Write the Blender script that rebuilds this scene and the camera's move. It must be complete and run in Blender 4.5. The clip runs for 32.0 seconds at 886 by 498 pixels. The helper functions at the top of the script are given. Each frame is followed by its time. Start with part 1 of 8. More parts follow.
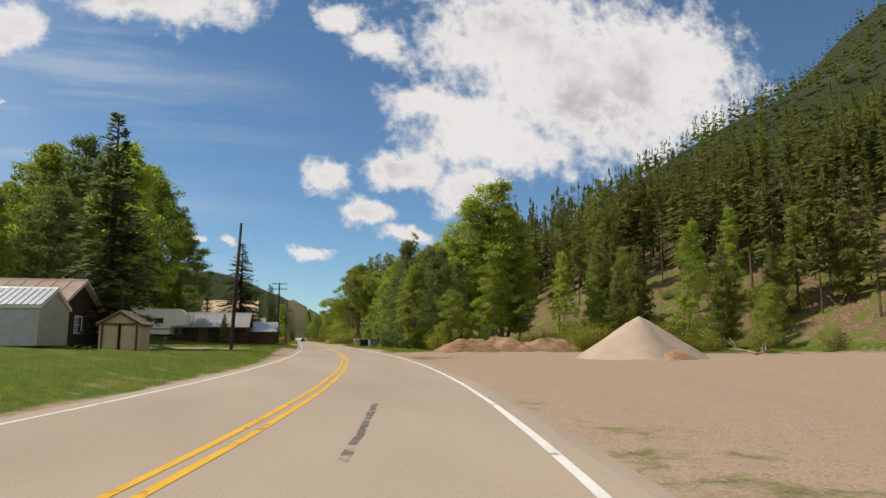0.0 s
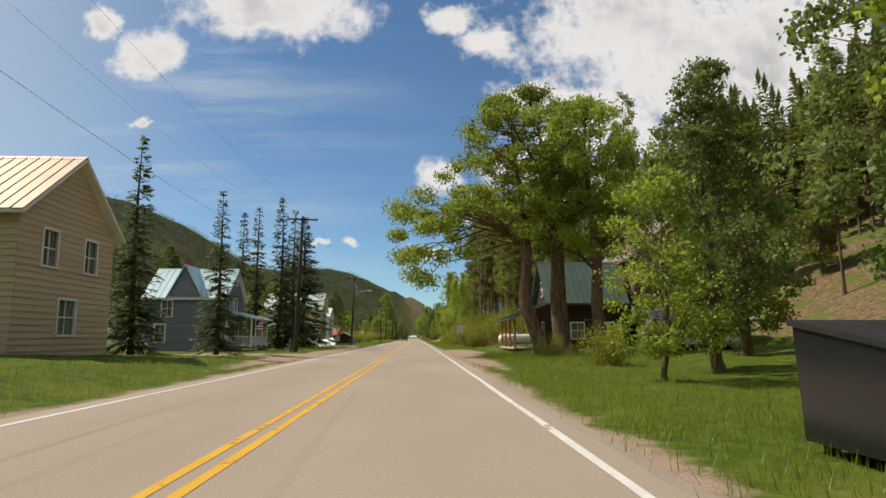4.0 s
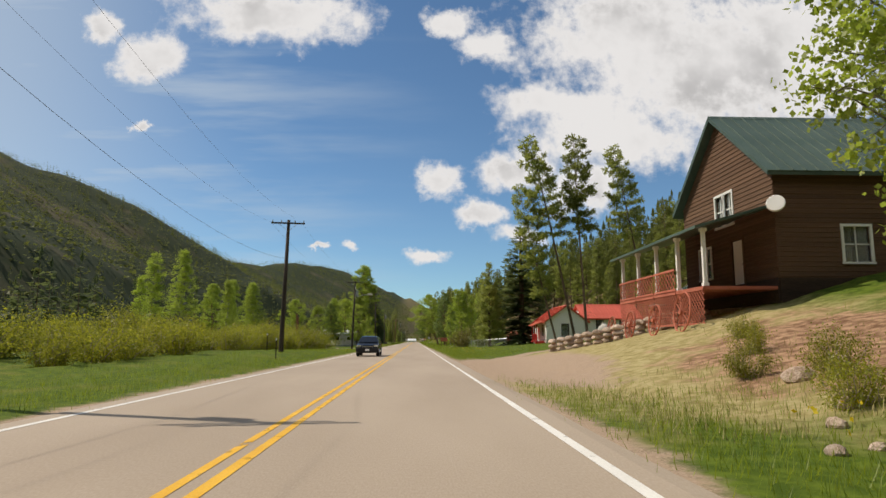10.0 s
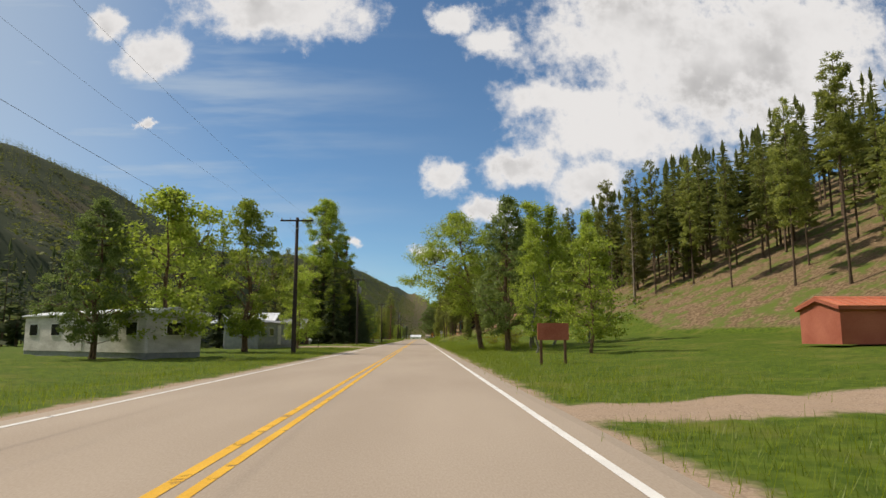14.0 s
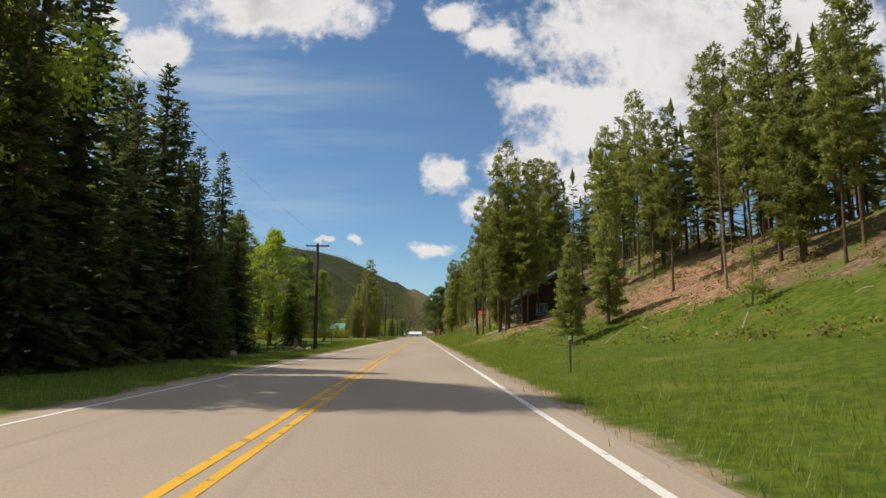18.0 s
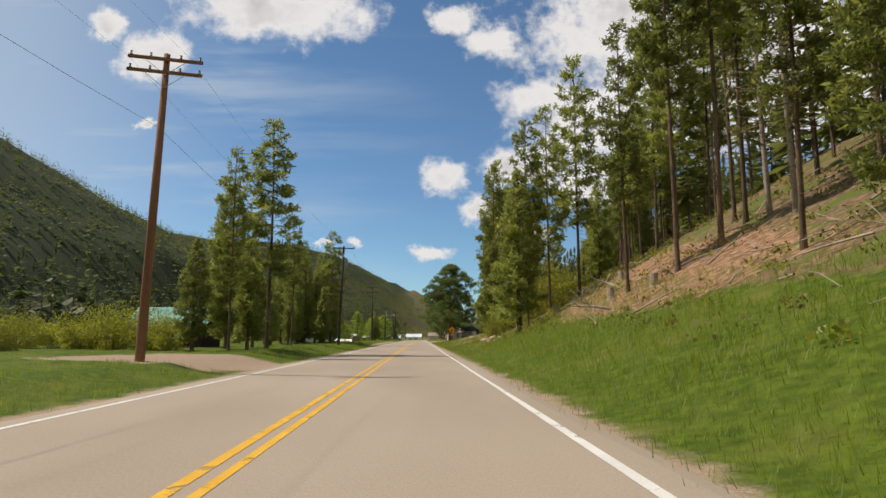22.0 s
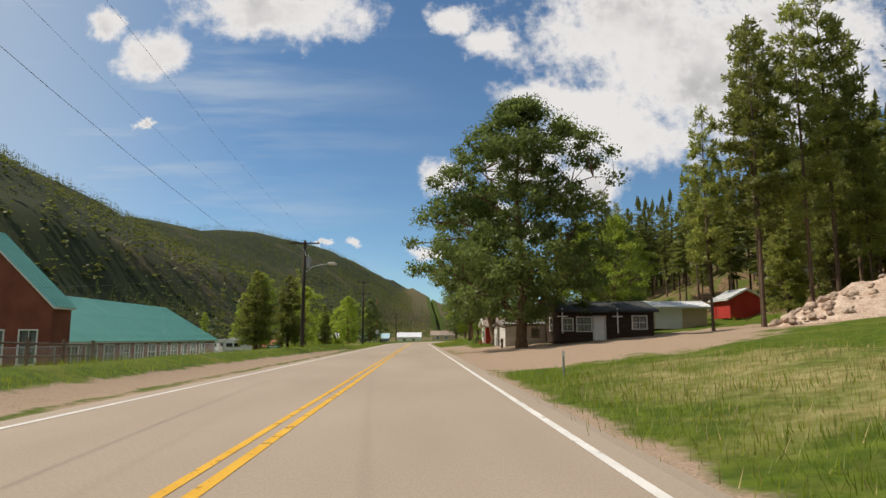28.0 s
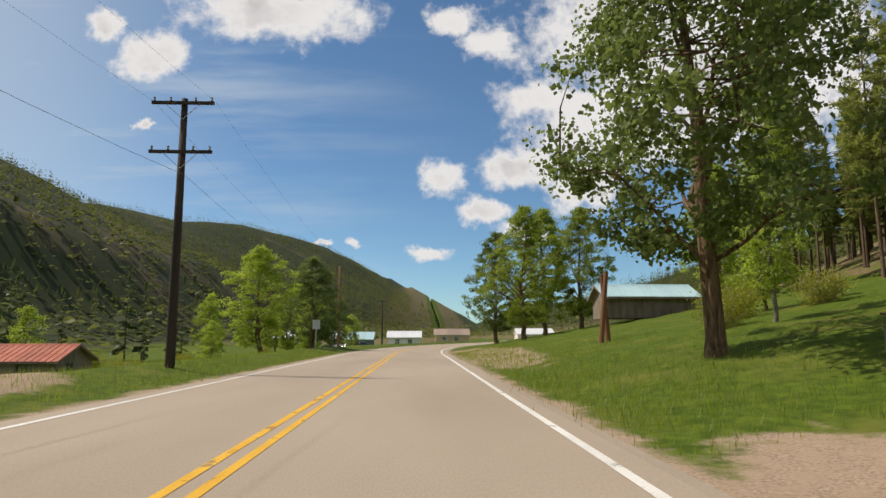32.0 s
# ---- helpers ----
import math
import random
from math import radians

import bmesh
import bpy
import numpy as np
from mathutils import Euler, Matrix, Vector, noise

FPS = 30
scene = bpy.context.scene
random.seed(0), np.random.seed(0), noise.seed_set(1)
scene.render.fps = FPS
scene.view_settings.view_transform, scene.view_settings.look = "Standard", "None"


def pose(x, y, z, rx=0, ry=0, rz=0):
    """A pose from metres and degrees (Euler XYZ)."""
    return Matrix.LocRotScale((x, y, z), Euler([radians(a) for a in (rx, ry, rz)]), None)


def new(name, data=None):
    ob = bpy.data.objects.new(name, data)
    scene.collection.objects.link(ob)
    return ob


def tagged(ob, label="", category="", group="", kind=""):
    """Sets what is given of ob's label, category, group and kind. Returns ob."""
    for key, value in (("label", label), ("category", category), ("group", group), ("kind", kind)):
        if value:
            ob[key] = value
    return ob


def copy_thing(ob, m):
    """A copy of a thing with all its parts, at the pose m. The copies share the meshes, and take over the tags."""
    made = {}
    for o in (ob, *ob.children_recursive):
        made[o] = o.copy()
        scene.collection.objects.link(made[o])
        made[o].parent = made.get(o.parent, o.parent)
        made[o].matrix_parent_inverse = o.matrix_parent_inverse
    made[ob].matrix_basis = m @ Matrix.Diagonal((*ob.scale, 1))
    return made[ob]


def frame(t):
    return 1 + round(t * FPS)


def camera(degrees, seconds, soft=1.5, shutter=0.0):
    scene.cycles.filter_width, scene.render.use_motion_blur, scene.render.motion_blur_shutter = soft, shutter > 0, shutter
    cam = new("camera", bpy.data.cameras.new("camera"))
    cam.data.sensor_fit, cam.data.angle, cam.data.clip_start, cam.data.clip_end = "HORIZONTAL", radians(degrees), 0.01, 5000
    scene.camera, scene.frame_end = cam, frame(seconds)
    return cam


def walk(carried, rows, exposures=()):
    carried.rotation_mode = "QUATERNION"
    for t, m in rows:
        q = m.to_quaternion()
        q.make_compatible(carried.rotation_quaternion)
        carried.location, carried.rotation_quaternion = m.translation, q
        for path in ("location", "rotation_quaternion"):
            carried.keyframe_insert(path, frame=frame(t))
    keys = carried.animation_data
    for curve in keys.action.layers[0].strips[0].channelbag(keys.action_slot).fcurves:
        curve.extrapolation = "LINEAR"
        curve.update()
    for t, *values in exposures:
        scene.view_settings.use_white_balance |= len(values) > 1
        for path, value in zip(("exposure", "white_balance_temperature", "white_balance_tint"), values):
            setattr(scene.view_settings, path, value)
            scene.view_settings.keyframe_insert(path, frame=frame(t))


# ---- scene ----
cam = camera(69.0, 32.0, soft=1.5)
# seconds, x, y, z, yaw, pitch, roll
PATH = [
    (0, -4.81, 0.00, 1.19, -12.70, 8.01, 0),
    (0.5, -2.60, 13.60, 1.19, -9.67, 7.94, 0),
    (1, -1.03, 27.08, 1.19, -7.46, 7.67, 0),
    (1.5, 0.04, 40.36, 1.19, -5.65, 7.69, 0),
    (2, 0.72, 53.57, 1.19, -4.39, 7.98, 0),
    (2.5, 1.17, 66.78, 1.19, -3.56, 8.14, 0),
    (3, 1.46, 79.98, 1.19, -2.98, 7.80, 0),
    (3.5, 1.65, 93.19, 1.19, -2.61, 7.80, 0),
    (4, 1.76, 106.40, 1.19, -2.38, 7.80, 0),
    (4.5, 1.83, 119.62, 1.19, -2.25, 7.98, 0),
    (5, 1.86, 132.84, 1.19, -2.07, 7.83, 0),
    (5.5, 1.84, 146.02, 1.19, -1.80, 7.79, 0),
    (6, 1.80, 159.17, 1.19, -1.77, 7.78, 0),
    (6.5, 1.77, 172.26, 1.19, -1.82, 7.67, 0),
    (7, 1.76, 185.28, 1.19, -1.95, 8.03, 0),
    (7.5, 1.75, 198.15, 1.19, -2.07, 7.80, 0),
    (8, 1.75, 210.91, 1.19, -2.16, 8.00, 0),
    (8.5, 1.75, 223.67, 1.19, -2.20, 7.94, 0),
    (9, 1.77, 236.43, 1.19, -2.26, 7.91, 0),
    (9.5, 1.80, 249.18, 1.19, -2.36, 7.82, 0),
    (10, 1.84, 261.93, 1.19, -2.43, 8.10, 0),
    (10.5, 1.86, 274.63, 1.19, -2.34, 8.15, 0),
    (11, 1.86, 287.27, 1.19, -2.25, 7.73, 0),
    (11.5, 1.86, 299.89, 1.19, -2.24, 7.79, 0),
    (12, 1.86, 312.50, 1.19, -2.23, 7.60, 0),
    (12.5, 1.88, 324.96, 1.19, -2.28, 7.67, 0),
    (13, 1.89, 337.28, 1.19, -2.23, 7.74, 0),
    (13.5, 1.90, 349.54, 1.19, -2.17, 7.64, 0),
    (14, 1.90, 361.80, 1.19, -2.01, 7.80, 0),
    (14.5, 1.88, 374.05, 1.19, -1.94, 7.80, 0),
    (15, 1.86, 386.30, 1.19, -1.91, 7.80, 0),
    (15.5, 1.84, 398.54, 1.19, -1.86, 7.74, 0),
    (16, 1.83, 410.77, 1.19, -1.97, 7.89, 0),
    (16.5, 1.83, 422.98, 1.19, -2.04, 7.59, 0),
    (17, 1.85, 435.12, 1.19, -2.09, 7.69, 0),
    (17.5, 1.84, 447.16, 1.19, -2.00, 7.65, 0),
    (18, 1.84, 459.14, 1.19, -1.99, 7.55, 0),
    (18.5, 1.83, 471.09, 1.19, -2.00, 7.84, 0),
    (19, 1.82, 482.99, 1.19, -1.90, 7.79, 0),
    (19.5, 1.81, 494.79, 1.19, -1.88, 7.64, 0),
    (20, 1.81, 506.46, 1.19, -1.90, 7.93, 0),
    (20.5, 1.80, 517.93, 1.19, -1.77, 8.17, 0),
    (21, 1.79, 529.17, 1.19, -1.81, 8.23, 0),
    (21.5, 1.80, 540.13, 1.19, -1.86, 7.92, 0),
    (22, 1.82, 550.77, 1.19, -2.02, 7.81, 0),
    (22.5, 1.84, 561.03, 1.19, -2.07, 7.78, 0),
    (23, 1.85, 571.13, 1.19, -2.05, 7.76, 0),
    (23.5, 1.85, 581.18, 1.19, -2.01, 7.87, 0),
    (24, 1.84, 591.21, 1.19, -1.89, 7.89, 0),
    (24.5, 1.83, 601.35, 1.19, -1.98, 7.87, 0),
    (25, 1.84, 611.50, 1.19, -2.09, 7.99, 0),
    (25.5, 1.83, 621.52, 1.19, -1.94, 7.94, 0),
    (26, 1.82, 631.56, 1.19, -1.97, 7.80, 0),
    (26.5, 1.82, 641.60, 1.19, -2.00, 7.80, 0),
    (27, 1.82, 651.65, 1.19, -2.04, 7.80, 0),
    (27.5, 1.83, 661.71, 1.19, -2.11, 7.85, 0),
    (28, 1.84, 671.77, 1.19, -2.11, 7.83, 0),
    (28.5, 1.86, 681.81, 1.19, -2.09, 7.88, 0),
    (29, 1.87, 691.82, 1.19, -2.02, 7.93, 0),
    (29.5, 1.85, 701.61, 1.19, -1.91, 7.94, 0),
    (30, 1.83, 711.21, 1.19, -1.86, 7.87, 0),
    (30.5, 1.81, 720.56, 1.19, -1.85, 7.94, 0),
    (31, 1.80, 729.62, 1.19, -1.90, 7.67, 0),
    (31.5, 1.81, 738.41, 1.19, -2.09, 7.65, 0),
    (32, 1.83, 747.22, 1.19, -2.19, 7.88, 0),
]
walk(cam, [(t, pose(x, y, z, 90 + p, r, w)) for t, x, y, z, w, p, r in PATH], exposures=[(0, -0.08, 7200, 11), (32, -0.08, 7200, 11)])

# ---- light: a high sun ahead and to the left, blue sky with fair-weather clouds ----
SUN = Vector((-0.573, 0.228, 0.788)).normalized()
sun = new("sun", bpy.data.lights.new("sun", "SUN"))
sun.data.energy, sun.data.angle, sun.data.color = 4.2, radians(0.53), (1.0, 0.95, 0.87)
sun.matrix_world = Matrix.Translation((0, 0, 200)) @ SUN.to_track_quat("Z", "Y").to_matrix().to_4x4()

world = bpy.data.worlds.new("sky")
scene.world = world
world.use_nodes = True
WT = world.node_tree


def wnode(kind):
    return WT.nodes.new(kind)


def wvec(op):
    n = WT.nodes.new("ShaderNodeVectorMath")
    n.operation = op
    return n


def wmath(op, a, b=None, c=None, clamp=False):
    n = wnode("ShaderNodeMath")
    n.operation, n.use_clamp = op, clamp
    for k, v in enumerate((a, b, c)):
        if v is None:
            continue
        if isinstance(v, (int, float)):
            n.inputs[k].default_value = v
        else:
            WT.links.new(v, n.inputs[k])
    return n.outputs[0]


def wstep(v, lo, hi, a=0.0, b=1.0):
    n = wnode("ShaderNodeMapRange")
    n.interpolation_type = "SMOOTHSTEP"
    WT.links.new(v, n.inputs[0])
    for k, q in enumerate((lo, hi, a, b)):
        n.inputs[k + 1].default_value = q
    return n.outputs[0]


def wnoise(vec, scale, detail=6.0, rough=0.55):
    n = wnode("ShaderNodeTexNoise")
    n.inputs["Scale"].default_value, n.inputs["Detail"].default_value, n.inputs["Roughness"].default_value = scale, detail, rough
    WT.links.new(vec, n.inputs["Vector"])
    return n


def wmix(f, a, b):
    n = wnode("ShaderNodeMix")
    n.data_type = "RGBA"
    WT.links.new(f, n.inputs[0])
    for k, v in ((6, a), (7, b)):
        if isinstance(v, tuple):
            n.inputs[k].default_value = (*v, 1)
        else:
            WT.links.new(v, n.inputs[k])
    return n.outputs[2]


sky = wnode("ShaderNodeTexSky")
sky.sky_type, sky.sun_disc = "NISHITA", False
sky.sun_elevation, sky.sun_rotation = math.asin(SUN.z), math.atan2(SUN.x, SUN.y)
sky.altitude, sky.air_density, sky.dust_density, sky.ozone_density = 1500, 1.0, 0.4, 1.6
tc = wnode("ShaderNodeTexCoord")
split = wnode("ShaderNodeSeparateXYZ")
WT.links.new(tc.outputs["Generated"], split.inputs[0])
ahead = wmath("MAXIMUM", split.outputs[1], 0.02)
cu, cv = wmath("DIVIDE", split.outputs[0], ahead), wmath("DIVIDE", split.outputs[2], ahead)
flat = wnode("ShaderNodeCombineXYZ")
WT.links.new(cu, flat.inputs[0]), WT.links.new(cv, flat.inputs[1])
# the edges of the clouds billow
warp = wnoise(flat.outputs[0], 9.0, 9.0, 0.66)
shift = wvec("MULTIPLY_ADD")
WT.links.new(warp.outputs["Color"], shift.inputs[0])
shift.inputs[1].default_value, shift.inputs[2].default_value = (0.11, 0.085, 0), (-0.055, -0.0425, 0)
where = wvec("ADD")
WT.links.new(flat.outputs[0], where.inputs[0]), WT.links.new(shift.outputs[0], where.inputs[1])
# across, up, half width, half height in tangents of the view along the valley
CLOUDS = [(0.514, 0.449, 0.319, 0.171), (0.365, 0.516, 0.211, 0.111), (0.257, 0.387, 0.15, 0.043), (0.32, 0.326, 0.168, 0.067), (0.158, 0.272, 0.068, 0.039), (0.103, 0.202, 0.049, 0.024), (0.271, 0.245, 0.073, 0.051), (0.161, 0.167, 0.054, 0.02), (0.034, 0.252, 0.041, 0.035), (0.015, 0.128, 0.042, 0.017), (-0.112, 0.14, 0.018, 0.009), (-0.158, 0.14, 0.016, 0.006), (-0.232, 0.528, 0.175, 0.054), (-0.432, 0.454, 0.064, 0.04), (-0.502, 0.503, 0.036, 0.027), (-0.433, 0.339, 0.016, 0.01), (0.111, 0.483, 0.054, 0.039), (0.054, 0.521, 0.042, 0.032), (0.642, 0.501, 0.196, 0.122)]
heap = None
for u, v, a, b in CLOUDS:
    d = wvec("MULTIPLY_ADD")
    WT.links.new(where.outputs[0], d.inputs[0])
    d.inputs[1].default_value, d.inputs[2].default_value = (1 / a, 1 / b, 0), (-u / a, -v / b, 0)
    ln = wvec("LENGTH")
    WT.links.new(d.outputs[0], ln.inputs[0])
    m = wmath("SUBTRACT", 1.0, ln.outputs["Value"])
    heap = m if heap is None else wmath("SMOOTH_MAX", heap, m, 0.25)
fine = wnoise(flat.outputs[0], 16.0, 8.0, 0.62)
puffs = wnoise(flat.outputs[0], 46.0, 6.0, 0.6)
body = wmath("ADD", heap, wmath("MULTIPLY", wmath("SUBTRACT", fine.outputs["Fac"], 0.5), 1.3))
body = wmath("ADD", body, wmath("MULTIPLY", wmath("SUBTRACT", puffs.outputs["Fac"], 0.5), 0.8))
cover = wstep(body, -0.14, 0.5)
front = wstep(split.outputs[1], 0.25, 0.4)
cover = wmath("MULTIPLY", cover, front)
# added clouds over the rest of the sky, out of view, that fill the shade
rest = wnoise(tc.outputs["Generated"], 3.0, 8.0, 0.6)
others = wmath("MULTIPLY", wstep(rest.outputs["Fac"], 0.46, 0.58), wmath("SUBTRACT", 1.0, front))
cover = wmath("MAXIMUM", cover, others)
# thin streaks of high cloud, fanning up from the ridge
fan = wnode("ShaderNodeMapping")
fan.inputs["Rotation"].default_value, fan.inputs["Scale"].default_value = (0, 0, -0.22), (1.2, 9.0, 1)
WT.links.new(flat.outputs[0], fan.inputs[0])
wisp = wnoise(fan.outputs[0], 1.6, 5.0, 0.55)
left = wstep(cu, 0.12, -0.45)
veil = wmath("MULTIPLY", wmath("MULTIPLY", wstep(wisp.outputs["Fac"], 0.40, 0.70), left), 0.6)
veil = wmath("MAXIMUM", veil, wmath("MULTIPLY", wstep(cu, -0.18, -0.75), 0.55))
grey = wnoise(flat.outputs[0], 4.0, 5.0, 0.55)
shade = wmath("MULTIPLY", wstep(grey.outputs["Fac"], 0.42, 0.68), wstep(body, 0.35, 0.9))
white = wmix(shade, (0.80, 0.83, 0.89), (0.50, 0.52, 0.56))
tinted = wvec("MULTIPLY")
WT.links.new(sky.outputs[0], tinted.inputs[0])
tinted.inputs[1].default_value = (0.073, 0.101, 0.117)
blue = wmix(veil, tinted.outputs[0], (0.55, 0.66, 0.78))
bg = WT.nodes["Background"]
WT.links.new(wmix(cover, blue, white), bg.inputs[0])
bg.inputs[1].default_value = 1.0

# ---- materials ----
def material(name, c1, c2, rough=0.85, metal=0.0, s1=1.5, s2=30.0, bump=0.25, depth=0.02, spec=0.3, vary=0.0, stretch=(1, 1, 1), cover=None):
    """A surface with two scales of variation, at real size in the object's own space."""
    m = bpy.data.materials.new(name)
    m.use_nodes = True
    t = m.node_tree
    p = t.nodes["Principled BSDF"]
    co = t.nodes.new("ShaderNodeTexCoord")
    mp = t.nodes.new("ShaderNodeMapping")
    mp.inputs["Scale"].default_value = stretch
    t.links.new(co.outputs["Object"], mp.inputs[0])
    n1, n2 = t.nodes.new("ShaderNodeTexNoise"), t.nodes.new("ShaderNodeTexNoise")
    for n, s in ((n1, s1), (n2, s2)):
        n.inputs["Scale"].default_value, n.inputs["Detail"].default_value = s, 5.0
        t.links.new(mp.outputs[0], n.inputs["Vector"])
    add = t.nodes.new("ShaderNodeMath")
    add.operation = "ADD"
    t.links.new(n1.outputs["Fac"], add.inputs[0]), t.links.new(n2.outputs["Fac"], add.inputs[1])
    rm = t.nodes.new("ShaderNodeMapRange")
    rm.inputs[1].default_value, rm.inputs[2].default_value = 0.72, 1.28
    t.links.new(add.outputs[0], rm.inputs[0])
    mix = t.nodes.new("ShaderNodeMix")
    mix.data_type = "RGBA"
    mix.inputs[6].default_value, mix.inputs[7].default_value = (*c1, 1), (*c2, 1)
    t.links.new(rm.outputs[0], mix.inputs[0])
    col = mix.outputs[2]
    if vary:
        info, hsv, mr = t.nodes.new("ShaderNodeObjectInfo"), t.nodes.new("ShaderNodeHueSaturation"), t.nodes.new("ShaderNodeMapRange")
        mr.inputs[3].default_value, mr.inputs[4].default_value = 1 - vary, 1 + vary
        t.links.new(info.outputs["Random"], mr.inputs[0]), t.links.new(mr.outputs[0], hsv.inputs["Value"])
        t.links.new(col, hsv.inputs["Color"])
        col = hsv.outputs[0]
    t.links.new(col, p.inputs["Base Color"])
    p.inputs["Roughness"].default_value, p.inputs["Metallic"].default_value = rough, metal
    p.inputs["Specular IOR Level"].default_value = spec
    if bump:
        b = t.nodes.new("ShaderNodeBump")
        b.inputs["Strength"].default_value, b.inputs["Distance"].default_value = bump, depth
        t.links.new(n2.outputs["Fac"], b.inputs["Height"]), t.links.new(b.outputs[0], p.inputs["Normal"])
    return m


def foliage(name, c1, c2, thin=0.35, vary=0.2, rough=0.5, through_tint=(1.55, 1.45, 1.0)):
    """Leaves: diffuse, partly see-through, varied leaf by leaf and plant by plant."""
    m = bpy.data.materials.new(name)
    m.use_nodes = True
    t = m.node_tree
    t.nodes.remove(t.nodes["Principled BSDF"])
    geo, info = t.nodes.new("ShaderNodeNewGeometry"), t.nodes.new("ShaderNodeObjectInfo")
    co, n1 = t.nodes.new("ShaderNodeTexCoord"), t.nodes.new("ShaderNodeTexNoise")
    n1.inputs["Scale"].default_value = 0.6
    t.links.new(co.outputs["Object"], n1.inputs["Vector"])
    ad = t.nodes.new("ShaderNodeMath")
    ad.operation = "MULTIPLY_ADD"
    ad.inputs[1].default_value, ad.inputs[2].default_value = 0.6, -0.05
    t.links.new(geo.outputs["Random Per Island"], ad.inputs[0])
    ad2 = t.nodes.new("ShaderNodeMath")
    ad2.operation = "MULTIPLY_ADD"
    ad2.inputs[1].default_value = 0.45
    t.links.new(n1.outputs["Fac"], ad2.inputs[0]), t.links.new(ad.outputs[0], ad2.inputs[2])
    mix = t.nodes.new("ShaderNodeMix")
    mix.data_type = "RGBA"
    mix.inputs[6].default_value, mix.inputs[7].default_value = (*c1, 1), (*c2, 1)
    t.links.new(ad2.outputs[0], mix.inputs[0])
    hsv, mr = t.nodes.new("ShaderNodeHueSaturation"), t.nodes.new("ShaderNodeMapRange")
    mr.inputs[3].default_value, mr.inputs[4].default_value = 1 - vary, 1 + vary
    t.links.new(info.outputs["Random"], mr.inputs[0]), t.links.new(mr.outputs[0], hsv.inputs["Value"])
    t.links.new(mix.outputs[2], hsv.inputs["Color"])
    d, tr, gl = t.nodes.new("ShaderNodeBsdfDiffuse"), t.nodes.new("ShaderNodeBsdfTranslucent"), t.nodes.new("ShaderNodeBsdfGlossy")
    gl.inputs["Roughness"].default_value = rough
    m1, m2 = t.nodes.new("ShaderNodeMixShader"), t.nodes.new("ShaderNodeMixShader")
    m1.inputs[0].default_value, m2.inputs[0].default_value = thin, 0.025
    # light that comes through a leaf is brighter and yellower than what it throws back
    lit = t.nodes.new("ShaderNodeMix")
    lit.data_type, lit.blend_type = "RGBA", "MULTIPLY"
    lit.inputs[0].default_value, lit.inputs[7].default_value = 1.0, (*through_tint, 1)
    t.links.new(hsv.outputs[0], lit.inputs[6]), t.links.new(lit.outputs[2], tr.inputs["Color"])
    t.links.new(hsv.outputs[0], d.inputs["Color"])
    t.links.new(d.outputs[0], m1.inputs[1]), t.links.new(tr.outputs[0], m1.inputs[2])
    t.links.new(m1.outputs[0], m2.inputs[1]), t.links.new(gl.outputs[0], m2.inputs[2])
    t.links.new(m2.outputs[0], t.nodes["Material Output"].inputs[0])
    return m


def glass(name):
    m = bpy.data.materials.new(name)
    m.use_nodes = True
    p = m.node_tree.nodes["Principled BSDF"]
    p.inputs["Base Color"].default_value = (0.55, 0.6, 0.6, 1)
    p.inputs["Roughness"].default_value, p.inputs["Transmission Weight"].default_value = 0.04, 0.85
    return m


